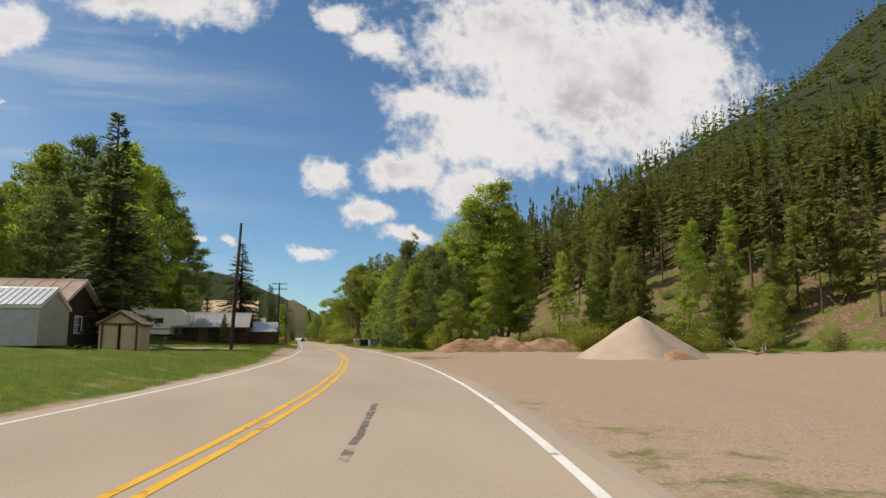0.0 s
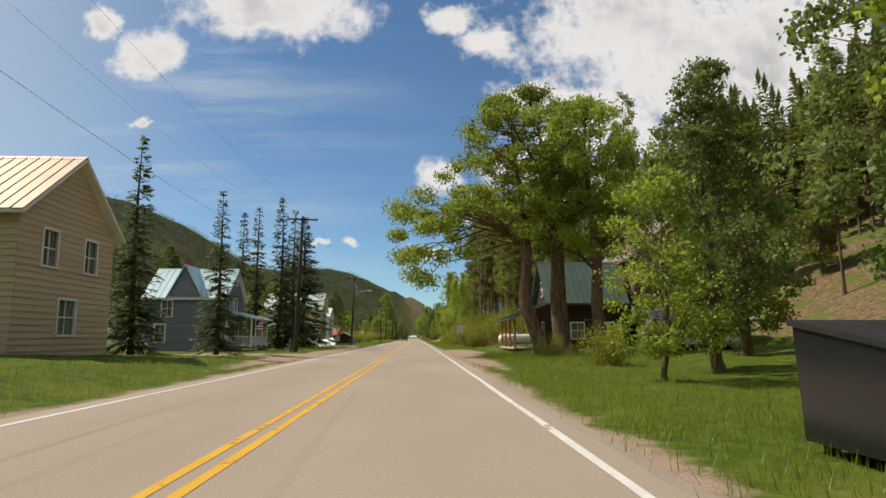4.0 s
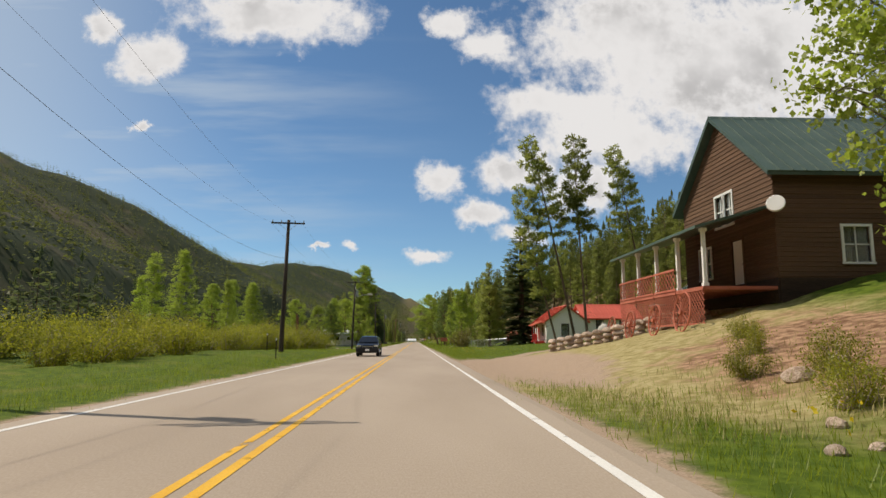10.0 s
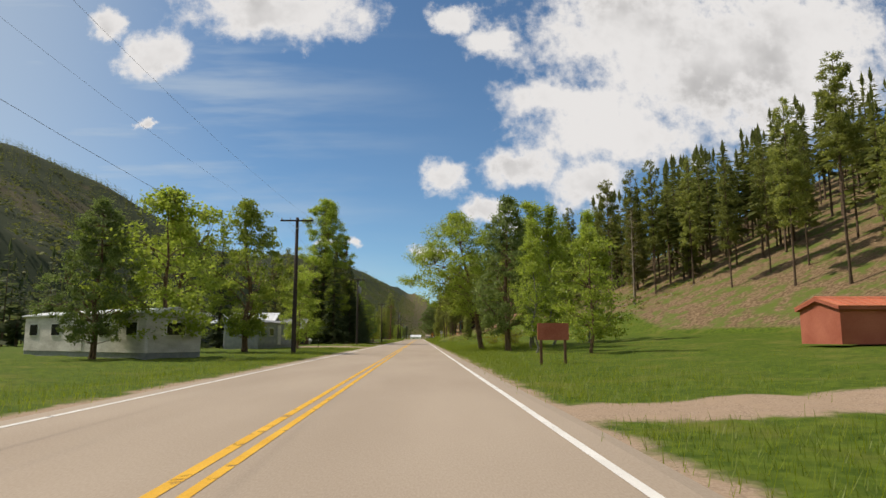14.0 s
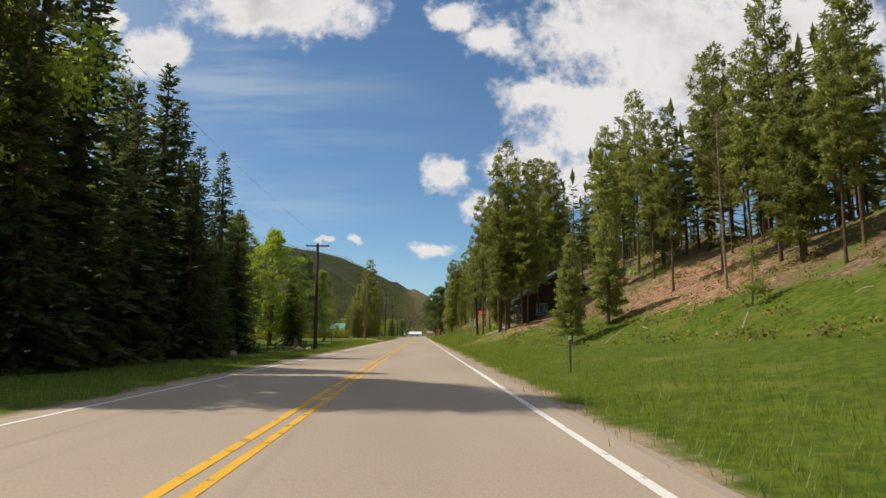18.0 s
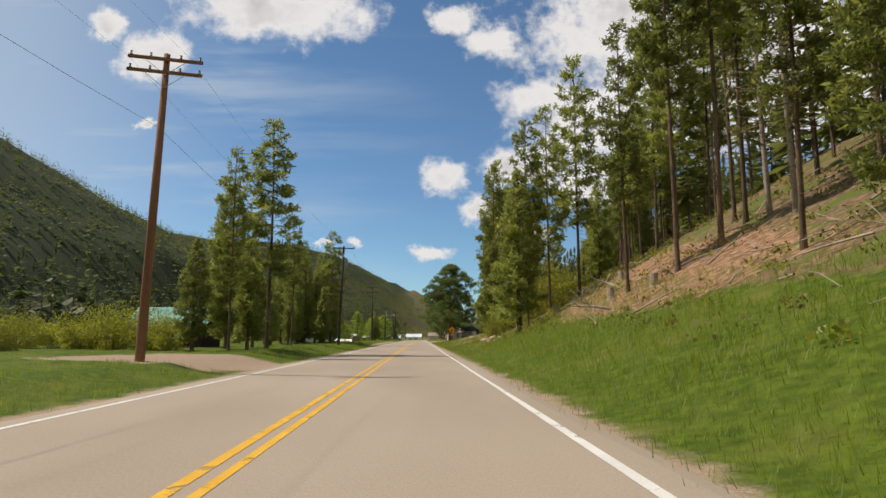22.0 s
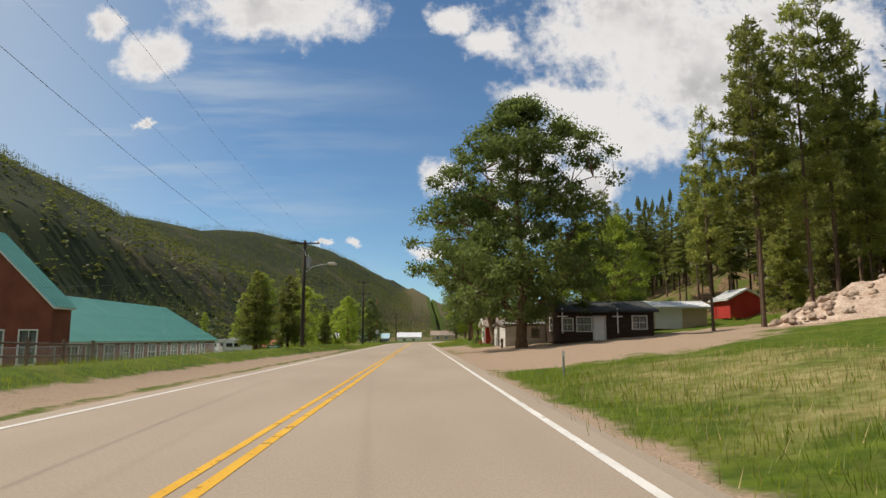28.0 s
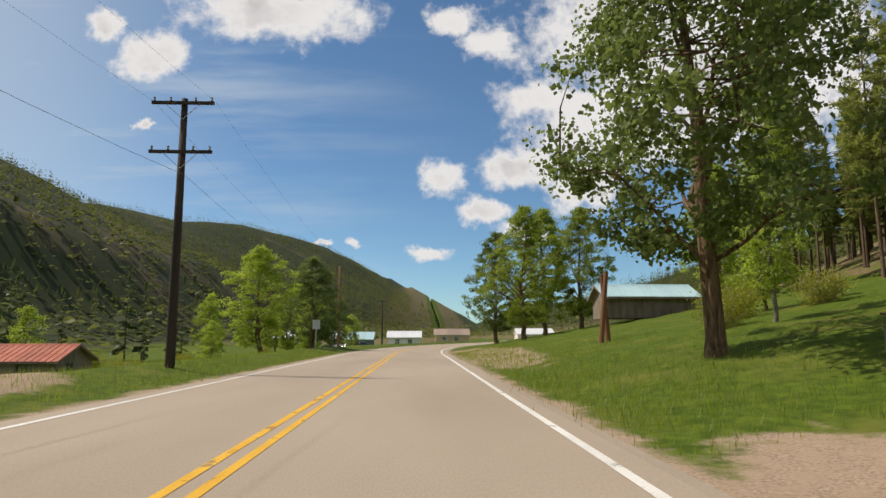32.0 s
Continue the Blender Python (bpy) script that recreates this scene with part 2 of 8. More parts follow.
M = {
    "wood_pole": material("creosoted_wood", (0.025, 0.02, 0.017), (0.075, 0.055, 0.042), s1=1, s2=40, stretch=(3, 3, 0.3)),
    "red_pole": material("new_pole_wood", (0.16, 0.07, 0.035), (0.30, 0.15, 0.08), s1=1, s2=40, stretch=(3, 3, 0.3)),
    "wire": material("wire", (0.10, 0.10, 0.10), (0.16, 0.16, 0.16), bump=0),
    "galv": material("galvanised_steel", (0.40, 0.41, 0.42), (0.58, 0.59, 0.60), rough=0.45, metal=0.7, s1=3),
    "grey_paint": material("grey_transformer_paint", (0.22, 0.24, 0.25), (0.34, 0.36, 0.37), rough=0.5, s1=3),
    "white": material("white_paint", (0.72, 0.71, 0.67), (0.84, 0.83, 0.80), rough=0.6, s1=1.2, bump=0.1),
    "offwhite": material("weathered_white_boards", (0.42, 0.40, 0.36), (0.74, 0.72, 0.68), rough=0.8, s1=0.9, s2=18, vary=0.1, stretch=(1, 1, 3)),
    "cream": material("cream_paint", (0.56, 0.48, 0.30), (0.72, 0.62, 0.42), rough=0.7, s1=0.8, bump=0.1, vary=0.05),
    "tan": material("tan_paint", (0.50, 0.38, 0.24), (0.62, 0.49, 0.33), rough=0.7, s1=0.8, vary=0.05),
    "tanroof": material("tan_metal_roof", (0.60, 0.42, 0.25), (0.74, 0.55, 0.34), rough=0.5, s1=1, vary=0.05),
    "greyblue": material("grey_blue_siding", (0.13, 0.155, 0.18), (0.20, 0.225, 0.25), rough=0.75, s1=0.8, vary=0.08),
    "blueroof": material("pale_blue_metal_roof", (0.36, 0.53, 0.58), (0.50, 0.68, 0.72), rough=0.4, s1=0.7, vary=0.06),
    "paleroof": material("pale_green_metal_roof", (0.50, 0.62, 0.52), (0.66, 0.76, 0.66), rough=0.4, s1=0.7, vary=0.06),
    "greenroof": material("dark_green_metal_roof", (0.05, 0.085, 0.065), (0.10, 0.14, 0.11), rough=0.4, s1=0.8, vary=0.08),
    "tealroof": material("teal_metal_roof", (0.10, 0.34, 0.28), (0.18, 0.46, 0.38), rough=0.4, s1=0.6, vary=0.05),
    "redroof": material("red_metal_roof", (0.48, 0.085, 0.05), (0.64, 0.15, 0.10), rough=0.45, s1=0.8, vary=0.07),
    "pinkroof": material("bright_red_metal_roof", (0.62, 0.05, 0.075), (0.74, 0.10, 0.12), rough=0.45, s1=0.8, vary=0.05),
    "orangeroof": material("orange_red_roof", (0.45, 0.12, 0.06), (0.62, 0.22, 0.12), rough=0.6, s1=0.8, vary=0.07),
    "greyroof": material("weathered_grey_roof", (0.20, 0.20, 0.20), (0.36, 0.36, 0.36), rough=0.6, s1=0.6, s2=12, vary=0.08),
    "shingle": material("grey_tan_shingles", (0.26, 0.19, 0.15), (0.42, 0.33, 0.27), rough=0.95, s1=1, s2=14, bump=0.6, vary=0.1),
    "darkshingle": material("dark_shingles", (0.035, 0.04, 0.04), (0.09, 0.095, 0.095), rough=0.9, s1=1, s2=14, bump=0.6, vary=0.12),
    "whiteroof": material("white_metal_roof", (0.66, 0.68, 0.70), (0.82, 0.83, 0.84), rough=0.4, s1=0.6, vary=0.04),
    "brown": material("brown_stained_boards", (0.085, 0.045, 0.026), (0.17, 0.095, 0.055), rough=0.85, s1=0.9, s2=16, vary=0.14, stretch=(0.4, 0.4, 3)),
    "darkbrown": material("dark_log_wood", (0.025, 0.016, 0.012), (0.075, 0.045, 0.03), rough=0.9, s1=0.9, s2=16, vary=0.15, stretch=(0.4, 0.4, 3)),
    "barnwood": material("weathered_barn_wood", (0.13, 0.10, 0.08), (0.34, 0.28, 0.23), rough=0.95, s1=0.8, s2=12, vary=0.15, stretch=(3, 3, 0.5)),
    "oldred": material("faded_red_barn_boards", (0.10, 0.045, 0.03), (0.26, 0.14, 0.10), rough=0.95, s1=0.8, s2=12, vary=0.15, stretch=(3, 3, 0.5)),
    "redpaint": material("red_paint", (0.38, 0.028, 0.022), (0.52, 0.05, 0.04), rough=0.65, s1=0.8, vary=0.05),
    "brick": material("red_brick_wall", (0.17, 0.05, 0.035), (0.29, 0.095, 0.065), rough=0.9, s1=0.7, s2=20, vary=0.12),
    "mortar": material("mortar", (0.20, 0.15, 0.13), (0.32, 0.26, 0.23), rough=0.95),
    "deckred": material("red_stained_deck", (0.34, 0.09, 0.055), (0.50, 0.17, 0.11), rough=0.8, s1=1, vary=0.12),
    "log": material("peeled_log", (0.30, 0.13, 0.055), (0.46, 0.23, 0.11), rough=0.7, s1=2, s2=24, vary=0.1),
    "post": material("fence_wood", (0.10, 0.075, 0.055), (0.24, 0.19, 0.15), rough=0.95, s1=2, vary=0.15),
    "concrete": material("concrete", (0.42, 0.39, 0.35), (0.60, 0.57, 0.52), rough=0.9, s1=0.8),
    "rock": material("pale_rock", (0.30, 0.20, 0.14), (0.62, 0.50, 0.41), rough=0.95, s1=1.4, s2=9, bump=0.6, depth=0.05, vary=0.2),
    "sand": material("sand_heap", (0.36, 0.28, 0.21), (0.50, 0.40, 0.31), rough=1, s1=0.5, s2=16, bump=0.7, depth=0.04),
    "dirt": material("turned_earth", (0.17, 0.095, 0.05), (0.42, 0.265, 0.155), rough=1, s1=0.7, s2=5, bump=0.9, depth=0.08),
    "water": material("ditch_water", (0.02, 0.018, 0.012), (0.05, 0.04, 0.025), rough=0.06, s1=2, s2=8, bump=0.05, spec=0.5),
    "teal": material("teal_door", (0.05, 0.24, 0.24), (0.09, 0.32, 0.31), rough=0.6, s1=1),
    "black": material("black_rubber", (0.012, 0.012, 0.012), (0.03, 0.03, 0.03), rough=0.8),
    "carblack": material("black_car_paint", (0.010, 0.011, 0.013), (0.016, 0.017, 0.02), rough=0.18, spec=0.6, bump=0),
    "cargrey": material("dark_grey_car_paint", (0.03, 0.032, 0.036), (0.045, 0.048, 0.054), rough=0.25, spec=0.6, bump=0),
    "carwhite": material("white_car_paint", (0.70, 0.71, 0.72), (0.80, 0.80, 0.80), rough=0.25, spec=0.5, bump=0),
    "chrome": material("bright_metal", (0.65, 0.66, 0.67), (0.8, 0.8, 0.8), rough=0.2, metal=1.0, bump=0),
    "blue": material("blue_tarp", (0.04, 0.14, 0.42), (0.12, 0.30, 0.62), rough=0.5, s1=3),
    "yellow_sign": material("amber_sign_face", (0.85, 0.28, 0.02), (0.92, 0.36, 0.03), rough=0.5, bump=0),
    "green_sign": material("green_sign_face", (0.02, 0.20, 0.10), (0.03, 0.26, 0.13), rough=0.5, bump=0),
    "lime": material("lime_green_print", (0.20, 0.55, 0.06), (0.24, 0.62, 0.08), rough=0.6, bump=0),
    "navy": material("navy_print", (0.01, 0.025, 0.07), (0.015, 0.03, 0.09), rough=0.6, bump=0),
    "sign_white": material("white_sign_face", (0.78, 0.78, 0.77), (0.84, 0.84, 0.83), rough=0.5, bump=0, s1=4),
    "ink": material("black_ink", (0.015, 0.015, 0.015), (0.02, 0.02, 0.02), rough=0.6, bump=0),
    "flagred": material("flag_red", (0.5, 0.02, 0.03), (0.6, 0.03, 0.04), bump=0),
    "flagblue": material("flag_blue", (0.02, 0.03, 0.16), (0.03, 0.04, 0.2), bump=0),
    "bark_pine": material("pine_bark", (0.06, 0.042, 0.03), (0.22, 0.15, 0.10), rough=0.95, s1=2, s2=14, bump=0.8, depth=0.04, vary=0.2, stretch=(2, 2, 0.4)),
    "bark_cott": material("cottonwood_bark", (0.055, 0.034, 0.02), (0.33, 0.215, 0.135), rough=0.95, s1=2.5, s2=7, bump=1.0, depth=0.1, stretch=(3.5, 3.5, 0.45)),
    "bark_aspen": material("aspen_bark", (0.10, 0.09, 0.07), (0.36, 0.34, 0.28), rough=0.9, s1=3, s2=12, bump=0.4, stretch=(1, 1, 2)),
    "dead": material("dead_wood", (0.22, 0.17, 0.13), (0.44, 0.37, 0.30), rough=0.95, s1=2, s2=14, vary=0.15),
    "spruce": foliage("spruce_needles", (0.072, 0.10, 0.05), (0.18, 0.215, 0.092), thin=0.55, vary=0.2, through_tint=(1.1, 1.1, 0.9)),
    "pine": foliage("pine_needles", (0.118, 0.148, 0.044), (0.32, 0.345, 0.098), thin=0.6, vary=0.3, through_tint=(1.4, 1.36, 1.0)),
    "pine_wood": foliage("far_pine_needles", (0.075, 0.095, 0.032), (0.20, 0.215, 0.062), thin=0.42, vary=0.2, through_tint=(1.2, 1.2, 0.95)),
    "aspen": foliage("aspen_leaves", (0.185, 0.245, 0.042), (0.44, 0.495, 0.095), thin=0.55, vary=0.2, through_tint=(1.35, 1.42, 1.0)),
    "cotton": foliage("cottonwood_leaves", (0.14, 0.20, 0.033), (0.37, 0.42, 0.08), thin=0.55, vary=0.32, through_tint=(1.2, 1.22, 0.9)),
    "cotton_dark": foliage("dark_cottonwood_leaves", (0.10, 0.145, 0.042), (0.25, 0.305, 0.10), thin=0.5, vary=0.15, through_tint=(1.1, 1.15, 0.9)),
    "willow": foliage("willow_leaves", (0.14, 0.165, 0.022), (0.34, 0.34, 0.05), thin=0.5, vary=0.2),
    "lilac": foliage("tawny_bush_leaves", (0.11, 0.12, 0.03), (0.27, 0.22, 0.08), thin=0.35, vary=0.1),
    "blade": foliage("grass_blades", (0.11, 0.165, 0.016), (0.25, 0.30, 0.038), thin=0.5, vary=0.1),
    "bloom": foliage("yellow_blooms", (0.55, 0.40, 0.02), (0.75, 0.6, 0.03), thin=0.2),
    "glass": glass("window_glass"),
}


# ---- mesh building ----
class Mb:
    """Verts and faces gathered for one mesh."""

    def __init__(self):
        self.v, self.f = [], []

    def add(self, verts, faces):
        k = len(self.v)
        self.v += [tuple(p) for p in verts]
        self.f += [tuple(i + k for i in f) for f in faces]
        return self

    def box(self, c, s, rz=0.0, bevel=0.0):
        x, y, z = (q / 2 for q in s)
        b = min(bevel, x * 0.9, y * 0.9)
        if b:
            ring = [(-x + b, -y), (x - b, -y), (x, -y + b), (x, y - b), (x - b, y), (-x + b, y), (-x, y - b), (-x, -y + b)]
        else:
            ring = [(-x, -y), (x, -y), (x, y), (-x, y)]
        n, ca, sa = len(ring), math.cos(rz), math.sin(rz)
        pts = [(c[0] + p * ca - q * sa, c[1] + p * sa + q * ca, c[2] + h) for h in (-z, z) for p, q in ring]
        return self.add(pts, [tuple(range(n))[::-1], tuple(range(n, 2 * n))] + [(i, (i + 1) % n, n + (i + 1) % n, n + i) for i in range(n)])

    def tube(self, a, b, r0, r1=None, n=8, cap=True):
        a, b, r1 = Vector(a), Vector(b), r0 if r1 is None else r1
        d = (b - a).normalized()
        u = d.orthogonal().normalized()
        w = d.cross(u)
        pts = [p + (u * math.cos(k * math.tau / n) + w * math.sin(k * math.tau / n)) * r for p, r in ((a, r0), (b, r1)) for k in range(n)]
        faces = [(i, (i + 1) % n, n + (i + 1) % n, n + i) for i in range(n)]
        return self.add(pts, faces + ([tuple(range(n))[::-1], tuple(range(n, 2 * n))] if cap else []))

    def limb(self, pts, radii, n=8):
        """A bent tapering tube through points."""
        k0 = len(self.v)
        for i, (p, r) in enumerate(zip(pts, radii)):
            p = Vector(p)
            d = (Vector(pts[min(i + 1, len(pts) - 1)]) - Vector(pts[max(i - 1, 0)])).normalized()
            u = d.cross(Vector((0.31, 0.95, 0.1))).normalized()
            w = d.cross(u)
            self.v += [tuple(p + (u * math.cos(k * math.tau / n) + w * math.sin(k * math.tau / n)) * r) for k in range(n)]
        for i in range(len(pts) - 1):
            self.f += [(k0 + i * n + k, k0 + i * n + (k + 1) % n, k0 + (i + 1) * n + (k + 1) % n, k0 + (i + 1) * n + k) for k in range(n)]
        self.f.append(tuple(k0 + (len(pts) - 1) * n + k for k in range(n)))
        return self

    def prism(self, outline, a, b, axis="y"):
        """An outline (p, z) drawn out from a to b along an axis."""
        n = len(outline)
        at = (lambda p, z, q: (p, q, z)) if axis == "y" else (lambda p, z, q: (q, p, z))
        return self.add([at(p, z, q) for q in (a, b) for p, z in outline], [tuple(range(n)), tuple(range(2 * n - 1, n - 1, -1))] + [(i, n + i, n + (i + 1) % n, (i + 1) % n) for i in range(n)])

    def mesh(self, name, mat, smooth=False):
        me = bpy.data.meshes.new(name)
        me.from_pydata(self.v, [], self.f)
        bm = bmesh.new()
        bm.from_mesh(me)
        if len(self.f) < 4000:
            bmesh.ops.recalc_face_normals(bm, faces=bm.faces)
        bm.to_mesh(me)
        bm.free()
        me.materials.append(mat)
        if smooth:
            me.shade_smooth()
        return me


def part(name, mb, mat, parent=None, label="", smooth=False):
    ob = new(name, mb.mesh(name, mat, smooth) if isinstance(mb, Mb) else mb)
    ob.parent = parent
    return tagged(ob, label)


def thing(name, m, label, category, group=""):
    ob = tagged(new(name), label, category, group)
    ob.empty_display_size = 0.2
    ob.matrix_basis = m
    return ob


def raw_mesh(name, verts, faces, mat):
    me = bpy.data.meshes.new(name)
    me.from_pydata(np.asarray(verts).tolist(), [], np.asarray(faces).tolist())
    me.materials.append(mat)
    return me


# ---- the lie of the land ----
def knots(y, ys, vs):
    return np.interp(y, ys, vs)


def smooth01(a):
    a = np.clip(a, 0, 1)
    return a * a * (3 - 2 * a)


def middle(y):
    """The road's centre line."""
    y = np.asarray(y, float)
    out = np.where(y < 0, -7.3 + 0.243 * y, -7.3 * np.exp(-np.maximum(y, 0) / 30))
    return out + 46 * smooth01((y - 795) / 260)


LEFT_Y = [-50, 0, 40, 110, 150, 210, 270, 310, 335, 357, 410, 460, 515, 573, 625, 680, 725, 772, 900]
LEFT_Z = [0.3, 0.35, 0.3, 0.55, 0.05, 0.0, -0.1, 0.45, 0.2, -0.2, 0.05, 0.1, -0.2, 0.4, 0.4, 0.5, 0.45, 0.3, 0.3]
RIGHT_Y = [-80, 60, 90, 150, 185, 235, 262, 285, 310, 350, 400, 440, 480, 503, 520, 560, 590, 622, 655, 690, 720, 756, 760, 775, 790, 900, 1100]
R_X1 = [48, 36, 13, 10, 8, 9.5, 8, 6, 7, 6, 6, 6, 5.5, 5.4, 5.2, 5, 5, 5, 5, 5, 5.5, 5.5, 5.0, 5, 5, 8, 10]
R_S1 = [.05, .05, .08, .05, .10, .10, .12, .29, .13, 0.06, .05, .08, .12, .06, .32, .36, .45, .22, .26, .13, .09, 0.11, 0.2, 0.2, .19, .15, .1]
R_X2 = [54, 44, 26, 24, 14, 13, 16, 26, 34, 36, 36, 24, 18, 12.5, 14, 11, 9, 10, 14, 26, 38, 36, 36, 35, 34, 60, 80]
R_S2 = [.51, .50, .48, .5, .55, .55, .4, .35, .45, .5, .5, .5, .5, .45, .5, .52, .6, .5, .45, .45, .45, 0.42, .42, 0.41, .4, .4, .4]


# the far ridge: how far off its crest runs, and how high
RIDGE_Y = [-300, 980, 1150, 1310, 1520, 1750, 2025, 2300, 2600, 3200]
RIDGE_X = [445, 445, 428, 400, 370, 335, 305, 250, 200, 60]
RIDGE_H = [196, 196, 165, 130, 152, 186, 205, 212, 200, 190]


def land(x, y, rough=None):
    """Height of the ground."""
    x, y = np.asarray(x, float), np.asarray(y, float)
    lat = x - middle(y)
    x1, s1, x2, s2 = (knots(y, RIGHT_Y, v) for v in (R_X1, R_S1, R_X2, R_S2))
    r1, r2 = np.maximum(lat - x1, 0), np.maximum(lat - x2, 0)
    reach = knots(y, [-80, 440, 480, 505, 620, 660, 720, 1100], [255, 255, 60, 30, 28, 45, 110, 255])
    ramp = np.maximum(reach - x2, 4)
    hill = s2 * np.where(r2 < ramp, r2, ramp) - np.where(reach < 200, 0.03, 0.25) * np.maximum(r2 - ramp, 0)
    right = s1 * np.minimum(r1, np.maximum(x2 - x1, 0.1)) + np.maximum(hill, -40)
    ridge = 20 * np.exp(-((x - 262) ** 2 + (y - 240) ** 2) / 1500)
    right = right + ridge * (lat > 100) - 0.55 * np.exp(-((lat - 7.6) / 1.2) ** 2) * smooth01((y - 236) / 6) * smooth01((262 - y) / 4)
    zl = knots(y, LEFT_Y, LEFT_Z)
    left = zl * smooth01((-lat - 4.9) / 2.6)
    rise = knots(y, [-50, 38, 46, 62, 85, 130, 150, 670, 700, 752, 790, 860, 1000], [0.07, 0.07, 0.01, 0.01, 0.06, 0.05, 0, 0, -0.11, -0.11, -0.165, -0.15, 0])
    left = left + rise * np.clip(-lat - 7.5, 0, 18)
    z = np.where(lat > 0, right, left)
    # the ridge across the valley bends in front and closes it
    crest, peak = knots(y, RIDGE_Y, RIDGE_X), knots(y, RIDGE_Y, RIDGE_H)
    far = np.maximum(-lat - (crest - 340), 0)
    ridge = np.where(far < 340, peak * (far / 340) * smooth01(far / 90), peak - 0.35 * (far - 340))
    z = np.where(lat < 0, z + ridge, np.maximum(z, ridge))
    z = z + 60 * smooth01((-y - 250) / 600)
    if rough is not None:
        z = z + rough
    return np.where(np.abs(lat) < 4.75, -0.03, z)


def ground_z(x, y):
    return float(land(x, y))


def undulate(x, y):
    """Unevenness, none on the road and more on the hills."""
    lat = np.abs(x - middle(y))
    near = 0.05 * np.sin(x * 1.3 + y * 0.41) * np.sin(y * 0.93 - x * 0.37) + 0.03 * np.sin(x * 3.1 + y * 2.3)
    far = 4 * np.sin(x * 0.021 + y * 0.013 + 1) * np.sin(y * 0.017 - x * 0.009) + 3 * np.sin(x * 0.06 + 2) * np.sin(y * 0.051) + 5 * np.sin(y * 0.0061 + 0.5) * smooth01((lat - 200) / 200)
    return near * smooth01((lat - 5.2) / 2) + far * smooth01((lat - 60) / 120)


def axis_steps(lo, hi, step, reach_lo, reach_hi, grow):
    core = np.arange(lo, hi + 1e-6, step)
    a, b, s = [], [], step
    while (a[-1] if a else lo) > reach_lo:
        s *= grow
        a.append((a[-1] if a else lo) - s)
    s = step
    while (b[-1] if b else hi) < reach_hi:
        s *= grow
        b.append((b[-1] if b else hi) + s)
    return np.array(a[::-1] + core.tolist() + b)


gx, gy = axis_steps(-30, 45, 0.75, -3500, 3500, 1.09), axis_steps(-30, 900, 2.5, -2500, 4300, 1.14)
GX, GY = np.meshgrid(gx, gy)
# across the road the sheet follows its curve
GX = GX + middle(GY) * np.exp(-(np.abs(GX) / 60) ** 2)
GZ = land(GX, GY, undulate(GX, GY))
LAT = GX - middle(GY)


def patch(cx, cy, rx, ry):
    return np.clip(1.5 - np.sqrt(((GX - cx) / rx) ** 2 + ((GY - cy) / ry) ** 2), 0, 1)


# bare ground: yards, lots and drives
LOT = np.zeros_like(GX)
for cxx, cyy, rx, ry in ((24, 18, 30, 34), (8, 4, 9, 16), (12.5, 528, 4, 5), (9, 703, 9, 9), (12, 52, 12, 12), (-14, 88, 6, 2), (-13, 62, 5, 3), (-10, 148, 7, 5), (-9, 190, 4, 6), (5.6, 160, 1.6, 10), (6.2, 292, 2.6, 14), (15, 303, 9, 2),
                         (-12, 370, 9, 1.6), (8, 372, 8, 1.5), (-9, 440, 5, 6), (-8, 466, 5, 4), (-8, 578, 5, 5), (10, 632, 4, 1.2), (15, 712, 16, 10), (9, 724, 5, 12), (5.7, 742, 1.8, 11), (6.2, 751, 2.0, 4),
                         (-14, 696, 6, 2), (6, 790, 2, 20), (30, 723, 14, 3), (-9, 760, 3, 5), (-5.6, 55, 1.1, 45), (-5.5, 160, 1.0, 30), (4.3, 78, 0.8, 14), (5.1, 150, 0.9, 20), (-5.3, 690, 0.7, 50)):
    LOT = np.maximum(LOT, patch(cxx, cyy, rx, ry))
# forest floor and scrub on the slopes, turf on the flat
x2 = knots(GY, RIGHT_Y, R_X2)
x2 = x2 + knots(GY, [430, 445, 500, 512], [0, 5, 5, 0])
WILD = np.where(LAT > 0, smooth01((LAT - x2 + 1) / 4), smooth01((-LAT - 75) / 40))
WILD = np.maximum(WILD, np.maximum(patch(15.5, 583, 6, 14) * 0.8, patch(12, 618, 5, 14) * 0.7))
WILD = np.maximum(WILD, smooth01((GY - 880) / 120) * smooth01((np.abs(LAT) - 12) / 12))
WILD = np.maximum(WILD, patch(9.2, 252, 1.8, 9) * 0.9)
# red earth laid bare on the cut banks
EARTH = np.clip(np.maximum.reduce([patch(13.5, 583, 3.6, 13), patch(11.5, 604, 2.6, 9), patch(12.6, 521, 3.4, 4), patch(14, 556, 3, 8) * 0.8, patch(13.5, 638, 4, 8) * 0.8, patch(12.5, 192, 2.5, 9) * 0.7, patch(22, 505, 5, 9) * 0.8, patch(12, 276, 4, 7) * 0.8]), 0, 1)
# rough ground that dries to straw
DRY = np.clip(np.maximum.reduce([patch(9, 285, 6, 14), patch(9, 640, 5, 26) * 0.5, patch(9, 172, 4, 10) * 0.25, patch(14, 540, 9, 10) * 0.3, patch(8.5, 684, 4, 9) * 0.45, patch(8, 604, 3.6, 14) * 0.4, patch(9, 518, 5, 6) * 0.4, patch(8, 40, 4, 40) * 0.3]), 0, 1)
ny, nx = GX.shape
idx = np.arange(nx * ny).reshape(ny, nx)
quads = np.stack([idx[:-1, :-1], idx[:-1, 1:], idx[1:, 1:], idx[1:, :-1]], -1).reshape(-1, 4)
gm = bpy.data.materials.new("ground_cover")
ground_me = raw_mesh("ground", np.stack([GX, GY, GZ], -1).reshape(-1, 3), quads, gm)
